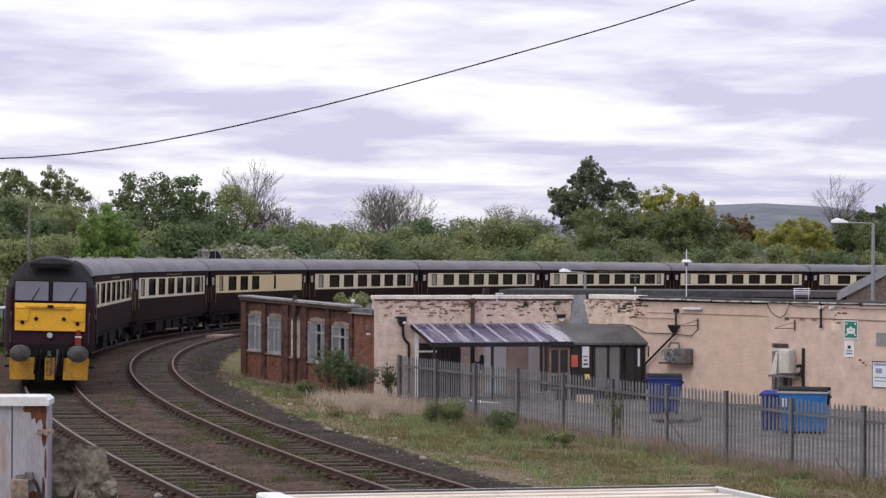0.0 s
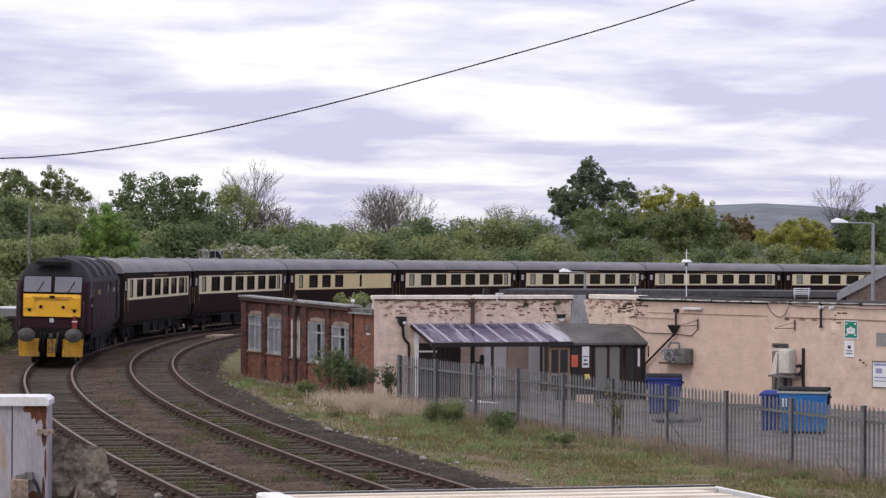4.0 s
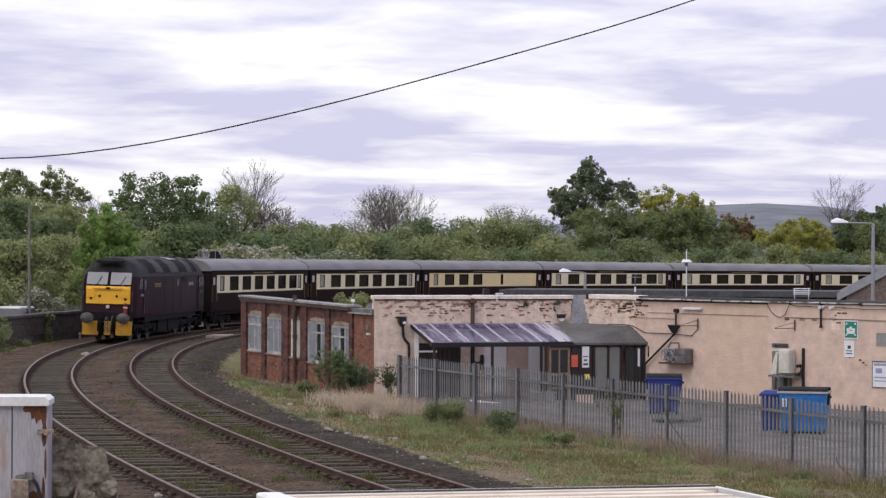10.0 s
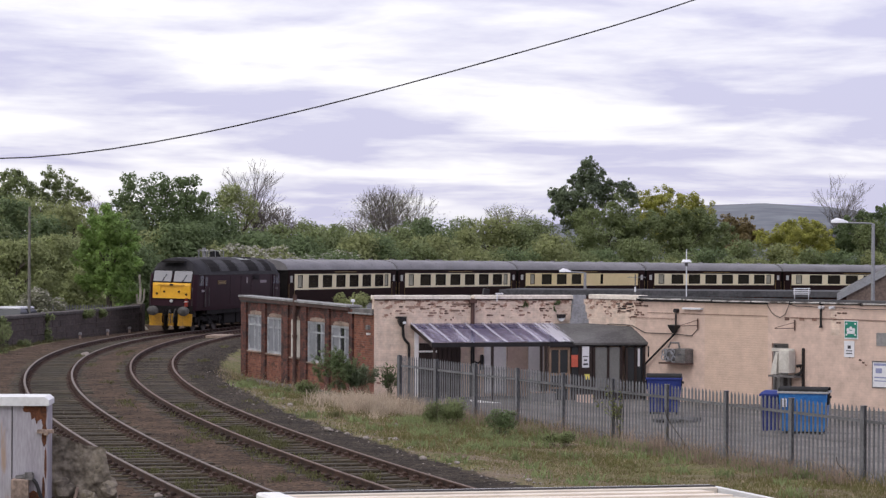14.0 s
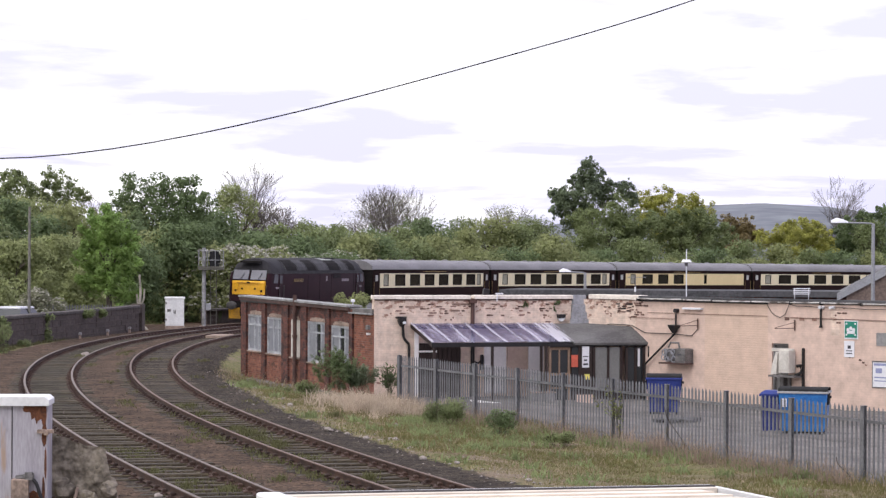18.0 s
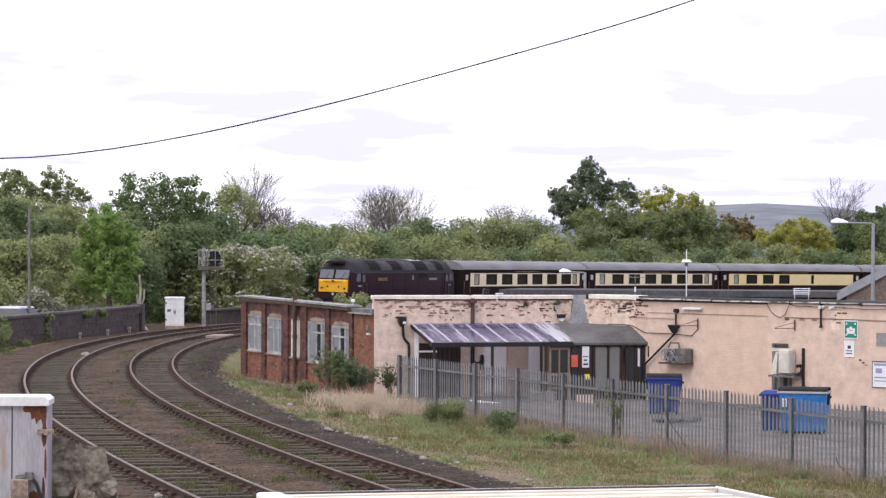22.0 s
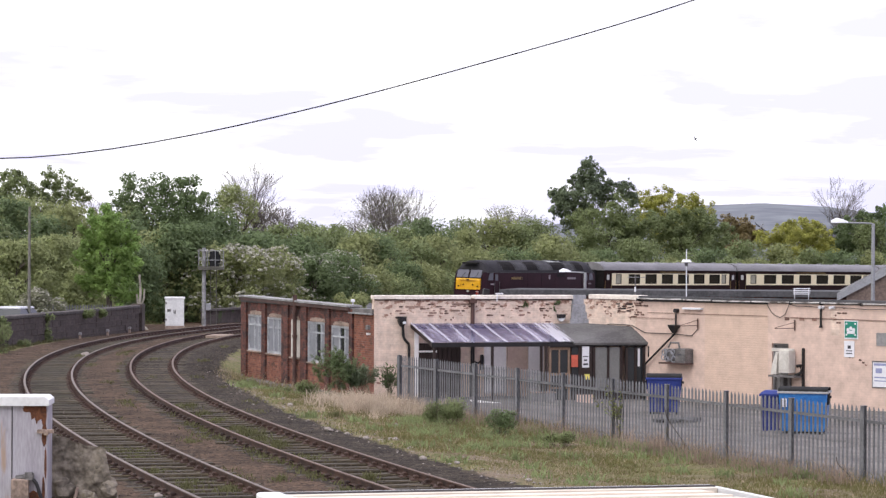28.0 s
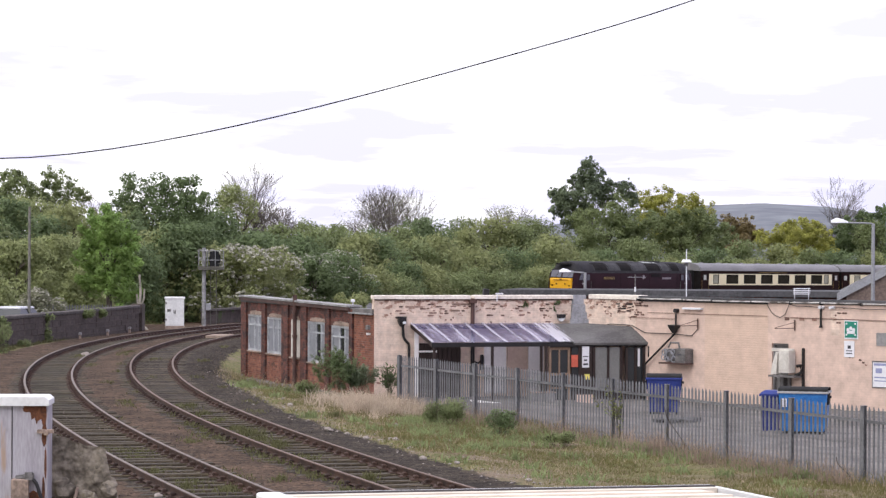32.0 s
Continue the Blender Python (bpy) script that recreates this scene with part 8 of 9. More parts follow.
def tree_line():
    rows = (
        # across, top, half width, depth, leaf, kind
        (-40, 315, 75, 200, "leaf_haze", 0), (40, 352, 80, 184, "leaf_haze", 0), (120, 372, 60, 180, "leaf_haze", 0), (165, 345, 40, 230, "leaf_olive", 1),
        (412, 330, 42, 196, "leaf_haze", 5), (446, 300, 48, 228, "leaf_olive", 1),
        (500, 362, 48, 235, "leaf_brown", 1), (545, 395, 50, 226, "leaf_mid", 0), (600, 402, 55, 220, "leaf_mid", 0), (690, 344, 100, 246, "leaf_grey", 2),
        (660, 410, 60, 225, "leaf_deep", 0), (760, 410, 55, 235, "leaf_olive", 0), (822, 388, 52, 240, "leaf_mid", 0), (895, 364, 46, 262, "leaf_olive", 2),
        (945, 388, 62, 250, "leaf_mid", 0), (1494, 328, 42, 276, "leaf_olive", 1),
        (1545, 392, 46, 262, "leaf_mid", 0), (1620, 360, 70, 262, "leaf_deep", 0), (1700, 350, 80, 270, "leaf_mid", 0),
    )
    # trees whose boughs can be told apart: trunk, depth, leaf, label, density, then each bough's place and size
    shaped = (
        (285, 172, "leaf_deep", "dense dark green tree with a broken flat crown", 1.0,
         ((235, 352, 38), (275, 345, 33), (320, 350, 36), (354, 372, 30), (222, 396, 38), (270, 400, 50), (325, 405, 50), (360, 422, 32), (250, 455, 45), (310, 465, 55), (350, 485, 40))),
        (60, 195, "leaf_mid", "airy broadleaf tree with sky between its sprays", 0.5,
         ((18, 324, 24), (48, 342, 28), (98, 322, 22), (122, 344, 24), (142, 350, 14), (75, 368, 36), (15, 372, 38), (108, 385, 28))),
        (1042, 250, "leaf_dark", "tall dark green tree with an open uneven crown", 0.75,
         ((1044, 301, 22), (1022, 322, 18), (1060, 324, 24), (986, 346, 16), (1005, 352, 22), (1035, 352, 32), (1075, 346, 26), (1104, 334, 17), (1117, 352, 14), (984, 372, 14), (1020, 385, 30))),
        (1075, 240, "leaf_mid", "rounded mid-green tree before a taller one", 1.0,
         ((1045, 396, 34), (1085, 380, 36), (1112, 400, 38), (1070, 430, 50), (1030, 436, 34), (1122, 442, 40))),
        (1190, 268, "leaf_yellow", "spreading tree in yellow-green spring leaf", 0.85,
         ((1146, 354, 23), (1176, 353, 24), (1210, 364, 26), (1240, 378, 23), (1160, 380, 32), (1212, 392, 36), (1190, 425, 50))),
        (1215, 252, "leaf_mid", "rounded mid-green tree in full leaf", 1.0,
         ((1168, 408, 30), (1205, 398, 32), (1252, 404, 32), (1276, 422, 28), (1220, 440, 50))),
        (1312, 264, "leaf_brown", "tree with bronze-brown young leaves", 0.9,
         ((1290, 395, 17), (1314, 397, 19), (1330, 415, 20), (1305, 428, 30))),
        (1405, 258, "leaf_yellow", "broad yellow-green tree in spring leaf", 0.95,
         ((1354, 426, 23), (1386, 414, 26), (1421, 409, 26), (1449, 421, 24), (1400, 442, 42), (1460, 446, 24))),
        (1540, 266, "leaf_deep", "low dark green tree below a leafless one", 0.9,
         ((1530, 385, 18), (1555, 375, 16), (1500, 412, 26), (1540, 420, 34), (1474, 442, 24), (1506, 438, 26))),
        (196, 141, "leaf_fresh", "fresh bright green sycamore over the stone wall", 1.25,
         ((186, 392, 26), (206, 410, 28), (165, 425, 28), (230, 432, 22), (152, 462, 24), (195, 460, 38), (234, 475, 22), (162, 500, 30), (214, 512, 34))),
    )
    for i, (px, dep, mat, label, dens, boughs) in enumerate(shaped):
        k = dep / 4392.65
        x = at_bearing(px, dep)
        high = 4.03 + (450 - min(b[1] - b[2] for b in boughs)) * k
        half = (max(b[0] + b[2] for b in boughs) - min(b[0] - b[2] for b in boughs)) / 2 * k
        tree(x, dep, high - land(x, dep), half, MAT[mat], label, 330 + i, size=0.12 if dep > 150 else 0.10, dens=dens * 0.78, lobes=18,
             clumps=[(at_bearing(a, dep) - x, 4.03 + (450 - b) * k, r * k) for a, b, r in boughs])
    words = {"leaf_mid": "broadleaf tree in fresh mid-green leaf", "leaf_deep": "tall broadleaf tree with dense dark green crown", "leaf_yellow": "spreading tree in yellow-green spring leaf",
             "leaf_olive": "thin spreading tree in olive-green leaf", "leaf_brown": "tree with bronze-brown young leaves", "leaf_haze": "olive-green tree in spring leaf, paled by haze in its colour", "leaf_grey": "wide tree just coming into grey-green leaf"}
    for i, (px, top, hw, dep, mat, kind) in enumerate(rows):
        x = at_bearing(px, dep)
        h = 4.03 + (450 + 0.0045 * (px - 784) - top) * dep / 4392.65 - land(x, dep) + 0.2
        half = hw * dep / 4392.65 * 1.08
        if kind == 1:
            tree(x, dep, h, half, MAT[mat], "leafless spring tree with fine grey twigs", 100 + i, bare=0.995, size=0.10)
        elif kind == 2:
            tree(x, dep, h, half, MAT[mat], words[mat], 100 + i, bare=0.90, size=0.09, lobes=24)
        elif kind == 5:
            tree(x, dep, h, half, MAT[mat], "pointed tree in thin yellow-green leaf", 100 + i, size=0.11, low=0.1, lobes=20, dens=0.45, peak=0.6)
        elif kind == 4:
            tree(x, dep, h, half, MAT[mat], "airy broadleaf tree with sky between its sprays", 100 + i, size=0.14, low=0.25, lobes=18, dens=0.62)
        elif kind == 3:
            tree(x, dep, h, half, MAT[mat], words[mat], 100 + i, lobes=20, peak=1.0, dens=0.6, size=0.13, low=0.02)
        else:
            tree(x, dep, h, half, MAT[mat], words[mat], 100 + i, size=0.13, low=0.02, lobes=24, dens=0.55)
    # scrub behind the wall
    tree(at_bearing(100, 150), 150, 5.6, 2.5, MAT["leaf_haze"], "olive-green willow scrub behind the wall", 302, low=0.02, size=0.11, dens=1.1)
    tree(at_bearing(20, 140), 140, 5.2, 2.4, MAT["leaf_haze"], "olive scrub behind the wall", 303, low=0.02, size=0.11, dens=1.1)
    tree(at_bearing(330, 160), 160, 6.5, 2.4, MAT["leaf_deep"], "dark shaded tree behind the signal", 304, low=0.0, size=0.14, dens=1.1)
    tree(at_bearing(70, 128), 128, 2.6, 1.1, MAT["leaf_grey"], "pale flowering bush behind the wall", 305, low=0.0, size=0.09, name="bush", group="bushes", flowers=0.3)
    # dead pale trunk beside the cabinet
    t = thing("dead_trunk", "pale dead tree trunk beside the wall's end", "tree trunk", m=pose(at_bearing(247, 138.5), 138.5, -0.5))
    rp = random.Random(9)
    w = Mesh().line([(0, 0, 0), (0.12, 0, 0.8), (0.0, 0, 1.5), (0.06, 0.1, 2.3), (-0.02, 0.1, 3.3)], 0.075, 8)
    w.line([(0.12, 0, 0.7), (0.3, 0, 0.35), (0.62, 0, 0.0)], 0.07, 8).line([(0.02, 0, 1.4), (0.25, 0, 1.9), (0.28, 0, 2.5)], 0.05, 6).line([(-0.12, 0, 0.1), (-0.06, 0, 1.2), (-0.14, 0, 2.2)], 0.05, 6)
    part("trunk", w, MAT["dead_wood"], t)


tree_line()


def hedge():
    """Bushes along the outside of the bend, hawthorn among them."""
    rp = random.Random(55)
    kinds = ("leaf_mid", "leaf_olive", "leaf_deep", "leaf_mid", "leaf_olive", "leaf_mid", "leaf_deep", "leaf_mid")
    k = 0
    s = 72.0
    while s < 245:
        for lat, hh in ((-5.6, 3.6), (-10.5, 5.6), (-16.5, 7.4)):
            p = rail_point(s + rp.uniform(-1, 1), lat + rp.uniform(-1.0, 0.6))
            m = kinds[rp.randrange(len(kinds))]
            fl = 0.0
            if s < 85 and lat > -12:
                continue
            if s < 106 and lat > -8:
                fl, m, hh = (0.95 if s < 96 else 0.10), ("leaf_olive" if s < 96 else "leaf_deep"), 4.9
            elif rp.random() < 0.12 and lat > -8:
                fl = 0.16
            if 96 < s < 114 and lat < -8:
                m = "leaf_deep"
            if p.x / p.y > 0.05 and lat < -8:
                hh *= 0.80
            h = hh * rp.uniform(0.85, 1.12)
            tree(p.x, p.y, h, rp.uniform(2.3, 3.1), MAT[m], "hawthorn bush dotted with white blossom" if fl else "dense green trackside bush", 500 + k, low=0.0, size=0.11 if lat > -8 else 0.16, lobes=16,
                 name="bush", group="bushes outside the bend", flowers=fl, dens=0.85 if lat > -8 else 0.6)
            k += 1
        s += 3.9
    # scrub behind the wall, to the left
    for i, (px, dep, h, hw) in enumerate(((-30, 133, 3.4, 2.0), (60, 160, 4.2, 2.6), (150, 148, 3.6, 2.0), (282, 168, 5.6, 2.2), (318, 170, 5.6, 2.2), (350, 168, 5.2, 2.0), (225, 155, 5.0, 2.2))):
        tree(at_bearing(px, dep), dep, h, hw, MAT[("leaf_haze", "leaf_haze", "leaf_haze", "leaf_deep", "leaf_deep", "leaf_mid", "leaf_deep")[i]], "dense green scrub behind the wall", 700 + i, low=0.0, size=0.13, name="bush", group="bushes behind the wall", dens=1.3)


hedge()


def shrub(x, y, h, half, mat, label, seed, size=0.026, dens=1.0, stems=8):
    rp, rng = random.Random(seed), np.random.RandomState(seed)
    z0 = land(x, y) - 0.05
    t = thing("shrub", label, "shrub", m=pose(x, y, z0), group="shrubs on the bank")
    w, tips = Mesh(), []
    for k in range(stems):
        a = rp.uniform(0, 2 * math.pi)
        limbs(w, rp, Vector((math.cos(a), math.sin(a), 0)) * half * 0.4 * rp.random(), Vector((math.cos(a) * 0.7 * half / h, math.sin(a) * 0.7 * half / h, 1)).normalized(), h * rp.uniform(0.28, 0.42), 0.009, 3, 0.55, tips)
    part("stem", w, MAT["weed_stem"], t)
    cs = []
    for q in tips:
        for f_ in (1.0, 0.8):
            cs.append(tuple(q * f_ * rp.uniform(0.9, 1.03)))
    for _ in range(60):
        k = rp.random() ** 1.8
        w_ = half * (1.0 - 0.7 * k)
        cs.append((rp.uniform(-1, 1) * w_, rp.uniform(-1, 1) * w_, h * (0.03 + 0.9 * k)))
    rs = [half * rp.uniform(0.05, 0.17) for _ in cs]
    v, f, nn = leaf_cloud(rng, cs, rs, int(850 * dens * half * h / (size / 0.07) ** 2), size)
    part("leaves", quick_mesh("leaves", v, f, mat, nn), None, t, "leaves")


shrub(-3.38, 80.2, 1.75, 0.50, MAT["leaf_deep"], "leafy shrub against the brick wall", 801, dens=1.5)
shrub(-2.80, 80.3, 1.25, 0.60, MAT["leaf_dark"], "leafy shrub against the brick wall", 802, dens=1.8)
shrub(-4.3, 78.2, 0.7, 0.5, MAT["leaf_mid"], "low green shrub on the bank", 803)
shrub(-1.72, 81.5, 1.15, 0.16, MAT["leaf_deep"], "climbing ivy at the foot of the wall", 804, size=0.03, dens=1.6)
shrub(0.15, 66.5, 0.82, 0.72, MAT["leaf_mid"], "green elder shrub in the grass", 805, dens=1.4)
shrub(1.55, 63.0, 0.85, 0.42, MAT["leaf_deep"], "upright dark green weed", 806, dens=1.3)
shrub(4.42, 61.6, 1.5, 0.10, MAT["leaf_olive"], "pale green creeper on the fence", 807, size=0.022, dens=1.6, stems=2)


def brambles():
    """Bare arching stems against the fence."""
    rp = random.Random(88)
    for k, (x, y, dx, h) in enumerate(((5.75, 58.2, -0.60, 1.20), (5.5, 58.0, -0.30, 0.75), (8.5, 51.4, -0.40, 0.6))):
        z = land(x, y)
        t = thing("bramble_stem", "bare brown arching bramble stem by the fence", "bramble", m=pose(x, y, z - 0.05), group="brambles")
        part("stem", Mesh().line([(dx * q + 0.05 * math.sin(7 * q), -0.2 * q, h * (1.25 * q - 0.25 * q * q)) for q in (0.0, 0.15, 0.3, 0.45, 0.6, 0.75, 0.9, 1.0)], 0.010, 5), MAT["weed_stem"] if k % 2 else MAT["bark"], t)


brambles()
shrub(-6.9, 88.0, 0.35, 0.6, MAT["leaf_mid"], "low green weeds by the brick wall", 808)
shrub(-6.1, 85.0, 0.32, 0.55, MAT["leaf_mid"], "low green weeds by the brick wall", 809)
shrub(-5.4, 82.6, 0.4, 0.5, MAT["leaf_mid"], "low green weeds by the brick wall", 810)
shrub(-5.2, 95.5, 0.8, 1.0, MAT["leaf_yellow"], "yellow-green bush behind the roof", 811)
shrub(2.9, 60.5, 0.5, 0.4, MAT["leaf_mid"], "low bramble by the fence", 812)
for i_, (s_, l_, h_) in enumerate(((21, -3.5, 0.5), (33, -3.4, 1.1), (34.5, -3.9, 1.3), (40, -3.4, 0.4))):
    q_ = rail_point(s_, l_)
    shrub(q_.x, q_.y, h_, 0.5, MAT["leaf_mid"], "green weeds at the foot of the stone wall", 820 + i_)


def wall_ivy():
    """Creeper that hangs over the stone wall."""
    rng = np.random.RandomState(15)
    for k, (px, dep, w, h) in enumerate(((84, 117.3, 0.36, 1.35), (2, 110.0, 0.4, 0.9), (150, 124.0, 0.4, 0.25), (178, 127.1, 0.25, 0.3))):
        t = thing("wall_creeper", "bright green creeper hanging over the stone wall", "creeper", m=pose(at_bearing(px, dep), dep, -0.25), group="creepers on the wall")
        cs = [(rng.uniform(-w, w), rng.uniform(-0.1, 0.1), 1.2 - h * rng.random() ** 0.8 + 0.12) for _ in range(26)]
        v, f, nn = leaf_cloud(rng, cs, [0.15] * 26, 900, 0.06)
        part("leaves", quick_mesh("leaves", v, f, MAT["leaf_mid"], nn), None, t)


wall_ivy()


def ivy_roof():
    """Leaves that spill over the brick roof."""
    rng = np.random.RandomState(14)
    t = thing("roof_bush", "yellow-green bush growing behind the brick roof", "bush", m=pose(-3.1, 88.2, 1.95))
    cs = [(rng.uniform(-0.55, 0.55), rng.uniform(-0.5, 0.5), rng.uniform(0.0, 0.5)) for _ in range(10)]
    v, f, nn = leaf_cloud(rng, cs, [0.22] * 10, 1500, 0.05)
    part("leaves", quick_mesh("leaves", v, f, MAT["leaf_olive"], nn), None, t)


ivy_roof()


def wall_weeds():
    """Tufts rooted in the joints under the coping."""
    rng = np.random.RandomState(16)
    for u, z, w, h in ((5.32, 2.40, 0.07, 0.16), (6.42, 2.32, 0.10, 0.24), (6.50, 2.42, 0.06, 0.10)):
        t = thing("wall_weed", "small green weed rooted in the brick parapet", "weed", m=FRONT @ pose(u, -0.05, z), group="weeds on the parapet")
        cs = [(rng.uniform(-w, w), rng.uniform(-0.04, 0.0), rng.uniform(-h, 0.05)) for _ in range(12)]
        v, f, nn = leaf_cloud(rng, cs, [0.03] * 12, 260, 0.018)
        part("leaves", quick_mesh("leaves", v, f, MAT["leaf_deep"], nn), None, t)


wall_weeds()


def blades(name, label, pts, heights, mat, seed, width=0.012, lean=0.35):
    """Many grass blades, each a bent tapering strip."""
    rng = np.random.RandomState(seed)
    n = len(pts)
    a = rng.uniform(0, 2 * np.pi, n)
    out = np.stack([np.cos(a), np.sin(a), np.zeros(n)], 1)
    side = np.stack([-np.sin(a), np.cos(a), np.zeros(n)], 1)
    b = rng.uniform(0, 2 * np.pi, n)
    side = np.stack([np.cos(b), np.sin(b), np.zeros(n)], 1)
    h = np.asarray(heights)[:, None]
    k = rng.uniform(0.1, 1.0, n)[:, None] * lean
    up = np.array([0, 0, 1.0])
    w = width * rng.uniform(0.6, 1.6, n)[:, None]
    m1 = pts + up * h * 0.55 + out * h * k * 0.4
    tip = pts + up * h * (1 - 0.35 * k) + out * h * k * 1.2
    v = np.stack([pts - side * w, pts + side * w, m1 + side * w * 0.8, m1 - side * w * 0.8, tip], 1).reshape(-1, 3)
    base = np.arange(n)[:, None] * 5
    tri = np.concatenate([base + np.array([[0, 1, 2]]), base + np.array([[0, 2, 3]]), base + np.array([[3, 2, 4]])], 1).reshape(-1, 3)
    ob = new(name, quick_mesh(name, v, tri, mat))
    return tagged(ob, label, "grass", kind="stuff")


def grass():
    rng = np.random.RandomState(90)
    n = 900000
    y = 36 + 60 * rng.random(n) ** 1.15
    x = rng.uniform(-12, 14, n)
    z, side = ground_z(x, y)
    fence = (x + 1.37) * 24.7 + (y - 75.9) * 10.1     # > 0 beyond the fence
    wall = ((x + 2.29) * 14.0 + (y - 83.0) * 5.53 > -2.0) & (y > 82.6)
    ok = (side > 5.7) & (fence < 6) & ~wall & (abs(x / y) < 0.2)
    x, y, z, fence, side = (q[ok] for q in (x, y, z, fence, side))
    # uneven patches of several sizes
    clump = np.zeros(len(x))
    for k, (r, c) in enumerate(((3.0, 26), (1.2, 120), (0.5, 420))):
        px, py = rng.uniform(-12, 12, c), rng.uniform(38, 95, c)
        for a, b, g in zip(px, py, rng.uniform(-1, 1, c)):
            clump += g * np.exp(-((x - a) ** 2 + ((y - b) / 1.6) ** 2) / r ** 2) * (0.9, 0.8, 0.6)[k]
    keep = rng.random(len(x)) < np.clip(0.62 + 0.3 * clump, 0.28, 1.0) * np.clip((side - 5.5 - 0.2 * np.clip((y - 66) / 14, 0, 1)) / 1.6, 0.03, 1)
    x, y, z, fence, clump, side = (q[keep] for q in (x, y, z, fence, clump, side))
    near_fence = np.clip(1 + fence / 60, 0, 1)
    u = rng.random(len(x))
    tall = 0.02 + 0.075 * u * np.clip(1.0 + 0.8 * clump, 0.3, 2.4) + 0.40 * near_fence ** 5 * u ** 2
    patch = np.exp(-(((x + 2.0) / 1.15) ** 2 + ((y - 73.0) / 3.2) ** 2))
    tall = tall + 0.26 * patch * u
    edge = np.clip(1 - (side - 5.7) / 1.5, 0, 1)
    green = sum(g * np.exp(-(((x - a) / r) ** 2 + ((y - b) / (r * 2)) ** 2)) for a, b, r, g in ((0.6, 64, 1.6, 1), (-3.8, 79.0, 1.5, 1.2), (-5.8, 85, 1.4, 1.2), (-6.6, 90, 1.4, 1.0), (-4.8, 75.5, 1.1, 0.9), (3.4, 57, 1.6, 0.7), (0.0, 58, 1.4, 0.6)))
    tall = tall + 0.16 * np.clip(green, 0, 1) * u
    straw = rng.random(len(x)) < np.clip(0.40 + 0.35 * near_fence ** 4 + 0.55 * patch - 0.34 * clump - 0.50 * green + 0.18 * edge, 0.12, 0.92)
    pts = np.stack([x, y, z - 0.02], 1)
    # clumps of last year's stems and of fresh weeds
    tp, th, gp, gh, fp, fh = [], [], [], [], [], []
    rt = random.Random(71)
    for k in range(420):
        if k < 190:
            a, b, hh = rt.gauss(-2.0, 0.75), rt.gauss(72.8, 2.3), rt.uniform(0.3, 0.75)
        else:
            q = rt.uniform(0.02, 1.0)
            a, b, hh = -1.5 + 10.1 * q - rt.uniform(0.05, 0.7), 75.6 - 24.7 * q - rt.uniform(0.0, 0.5), rt.uniform(0.25, 0.85)
        z_ = land(a, b)
        for _ in range(rt.randrange(14, 46) if k < 190 else rt.randrange(5, 17)):
            (tp if k < 190 else fp).append((a + rt.gauss(0, 0.12), b + rt.gauss(0, 0.2), z_ - 0.02)); (th if k < 190 else fh).append(hh * rt.uniform(0.4, 1.1))
    for k in range(240):
        q = rt.random()
        a, b = ((rt.gauss(0.5, 1.6), rt.gauss(64, 4)) if k < 70 else (rt.gauss(-4.9, 1.2), rt.gauss(81.5, 4.5)) if k < 120 else (-1.4 + 10.1 * q - rt.uniform(0.1, 0.7), 75.4 - 24.7 * q) if k < 190 else (rt.uniform(-2, 7), rt.uniform(46, 66)))
        zz, sd = ground_z(np.array([a]), np.array([b]))
        if sd[0] < 5.9 or (a + 1.37) * 24.7 + (b - 75.9) * 10.1 > -1.5 or b > 88:
            continue
        for _ in range(rt.randrange(25, 70)):
            gp.append((a + rt.gauss(0, 0.14), b + rt.gauss(0, 0.24), zz[0] - 0.02)); gh.append(rt.uniform(0.06, 0.30))
    blades("stem_tufts", "tall dead straw stems in tufts by the fence", np.array(tp), np.array(th), MAT["dead_stem"], 5, 0.0095, 1.25)
    blades("fence_stems", "thin brown dead stems standing against the fence", np.array(fp), np.array(fh), MAT["brown_stem"], 7, 0.006, 0.6)
    blades("weed_tufts", "leafy green weed tufts in the grass", np.array(gp), np.array(gh), MAT["leaf_mid"], 6, 0.016, 1.1)
    blades("grass", "rough green grass on the trackside bank", pts[~straw], tall[~straw], MAT["grass_green"], 1, 0.008, 0.9)
    blades("dry_grass", "dry straw-coloured grass stems along the fence", pts[straw], tall[straw] * 1.1, MAT["grass_straw"], 2, 0.006, 0.8)
    # weeds between and beside the tracks
    P, H = [], []
    rp = random.Random(61)
    for _ in range(40):
        s = rp.uniform(-38, 45)
        lat = rp.choice((1.75, 1.9, 2.3, 0.2, 3.4, 5.35, -1.9, 4.9, 2.6, 1.2))
        for _ in range(rp.randrange(25, 110)):
            q = rail_point(s + rp.gauss(0, 0.45), lat + rp.gauss(0, 0.14), -0.2)
            P.append(tuple(q)); H.append(rp.uniform(0.03, 0.15))
    for x, y, r, hh in ((-5.61, 62.0, 0.5, 0.12), (-4.46, 57.3, 0.7, 0.2), (-4.05, 55.6, 0.6, 0.16), (-3.59, 54.0, 0.6, 0.2), (-1.33, 46.0, 0.35, 0.2), (-3.0, 45.9, 0.35, 0.14), (-3.8, 43.9, 0.5, 0.12), (-5.55, 47.6, 0.5, 0.07),
                        (-4.6, 44.7, 0.6, 0.09), (-1.7, 43.8, 0.4, 0.1), (-6.2, 64.5, 0.6, 0.12), (-7.0, 68.0, 0.7, 0.1), (-2.8, 64.4, 0.4, 0.16), (-8.3, 62.0, 0.5, 0.08), (-4.9, 59.2, 0.5, 0.12)):
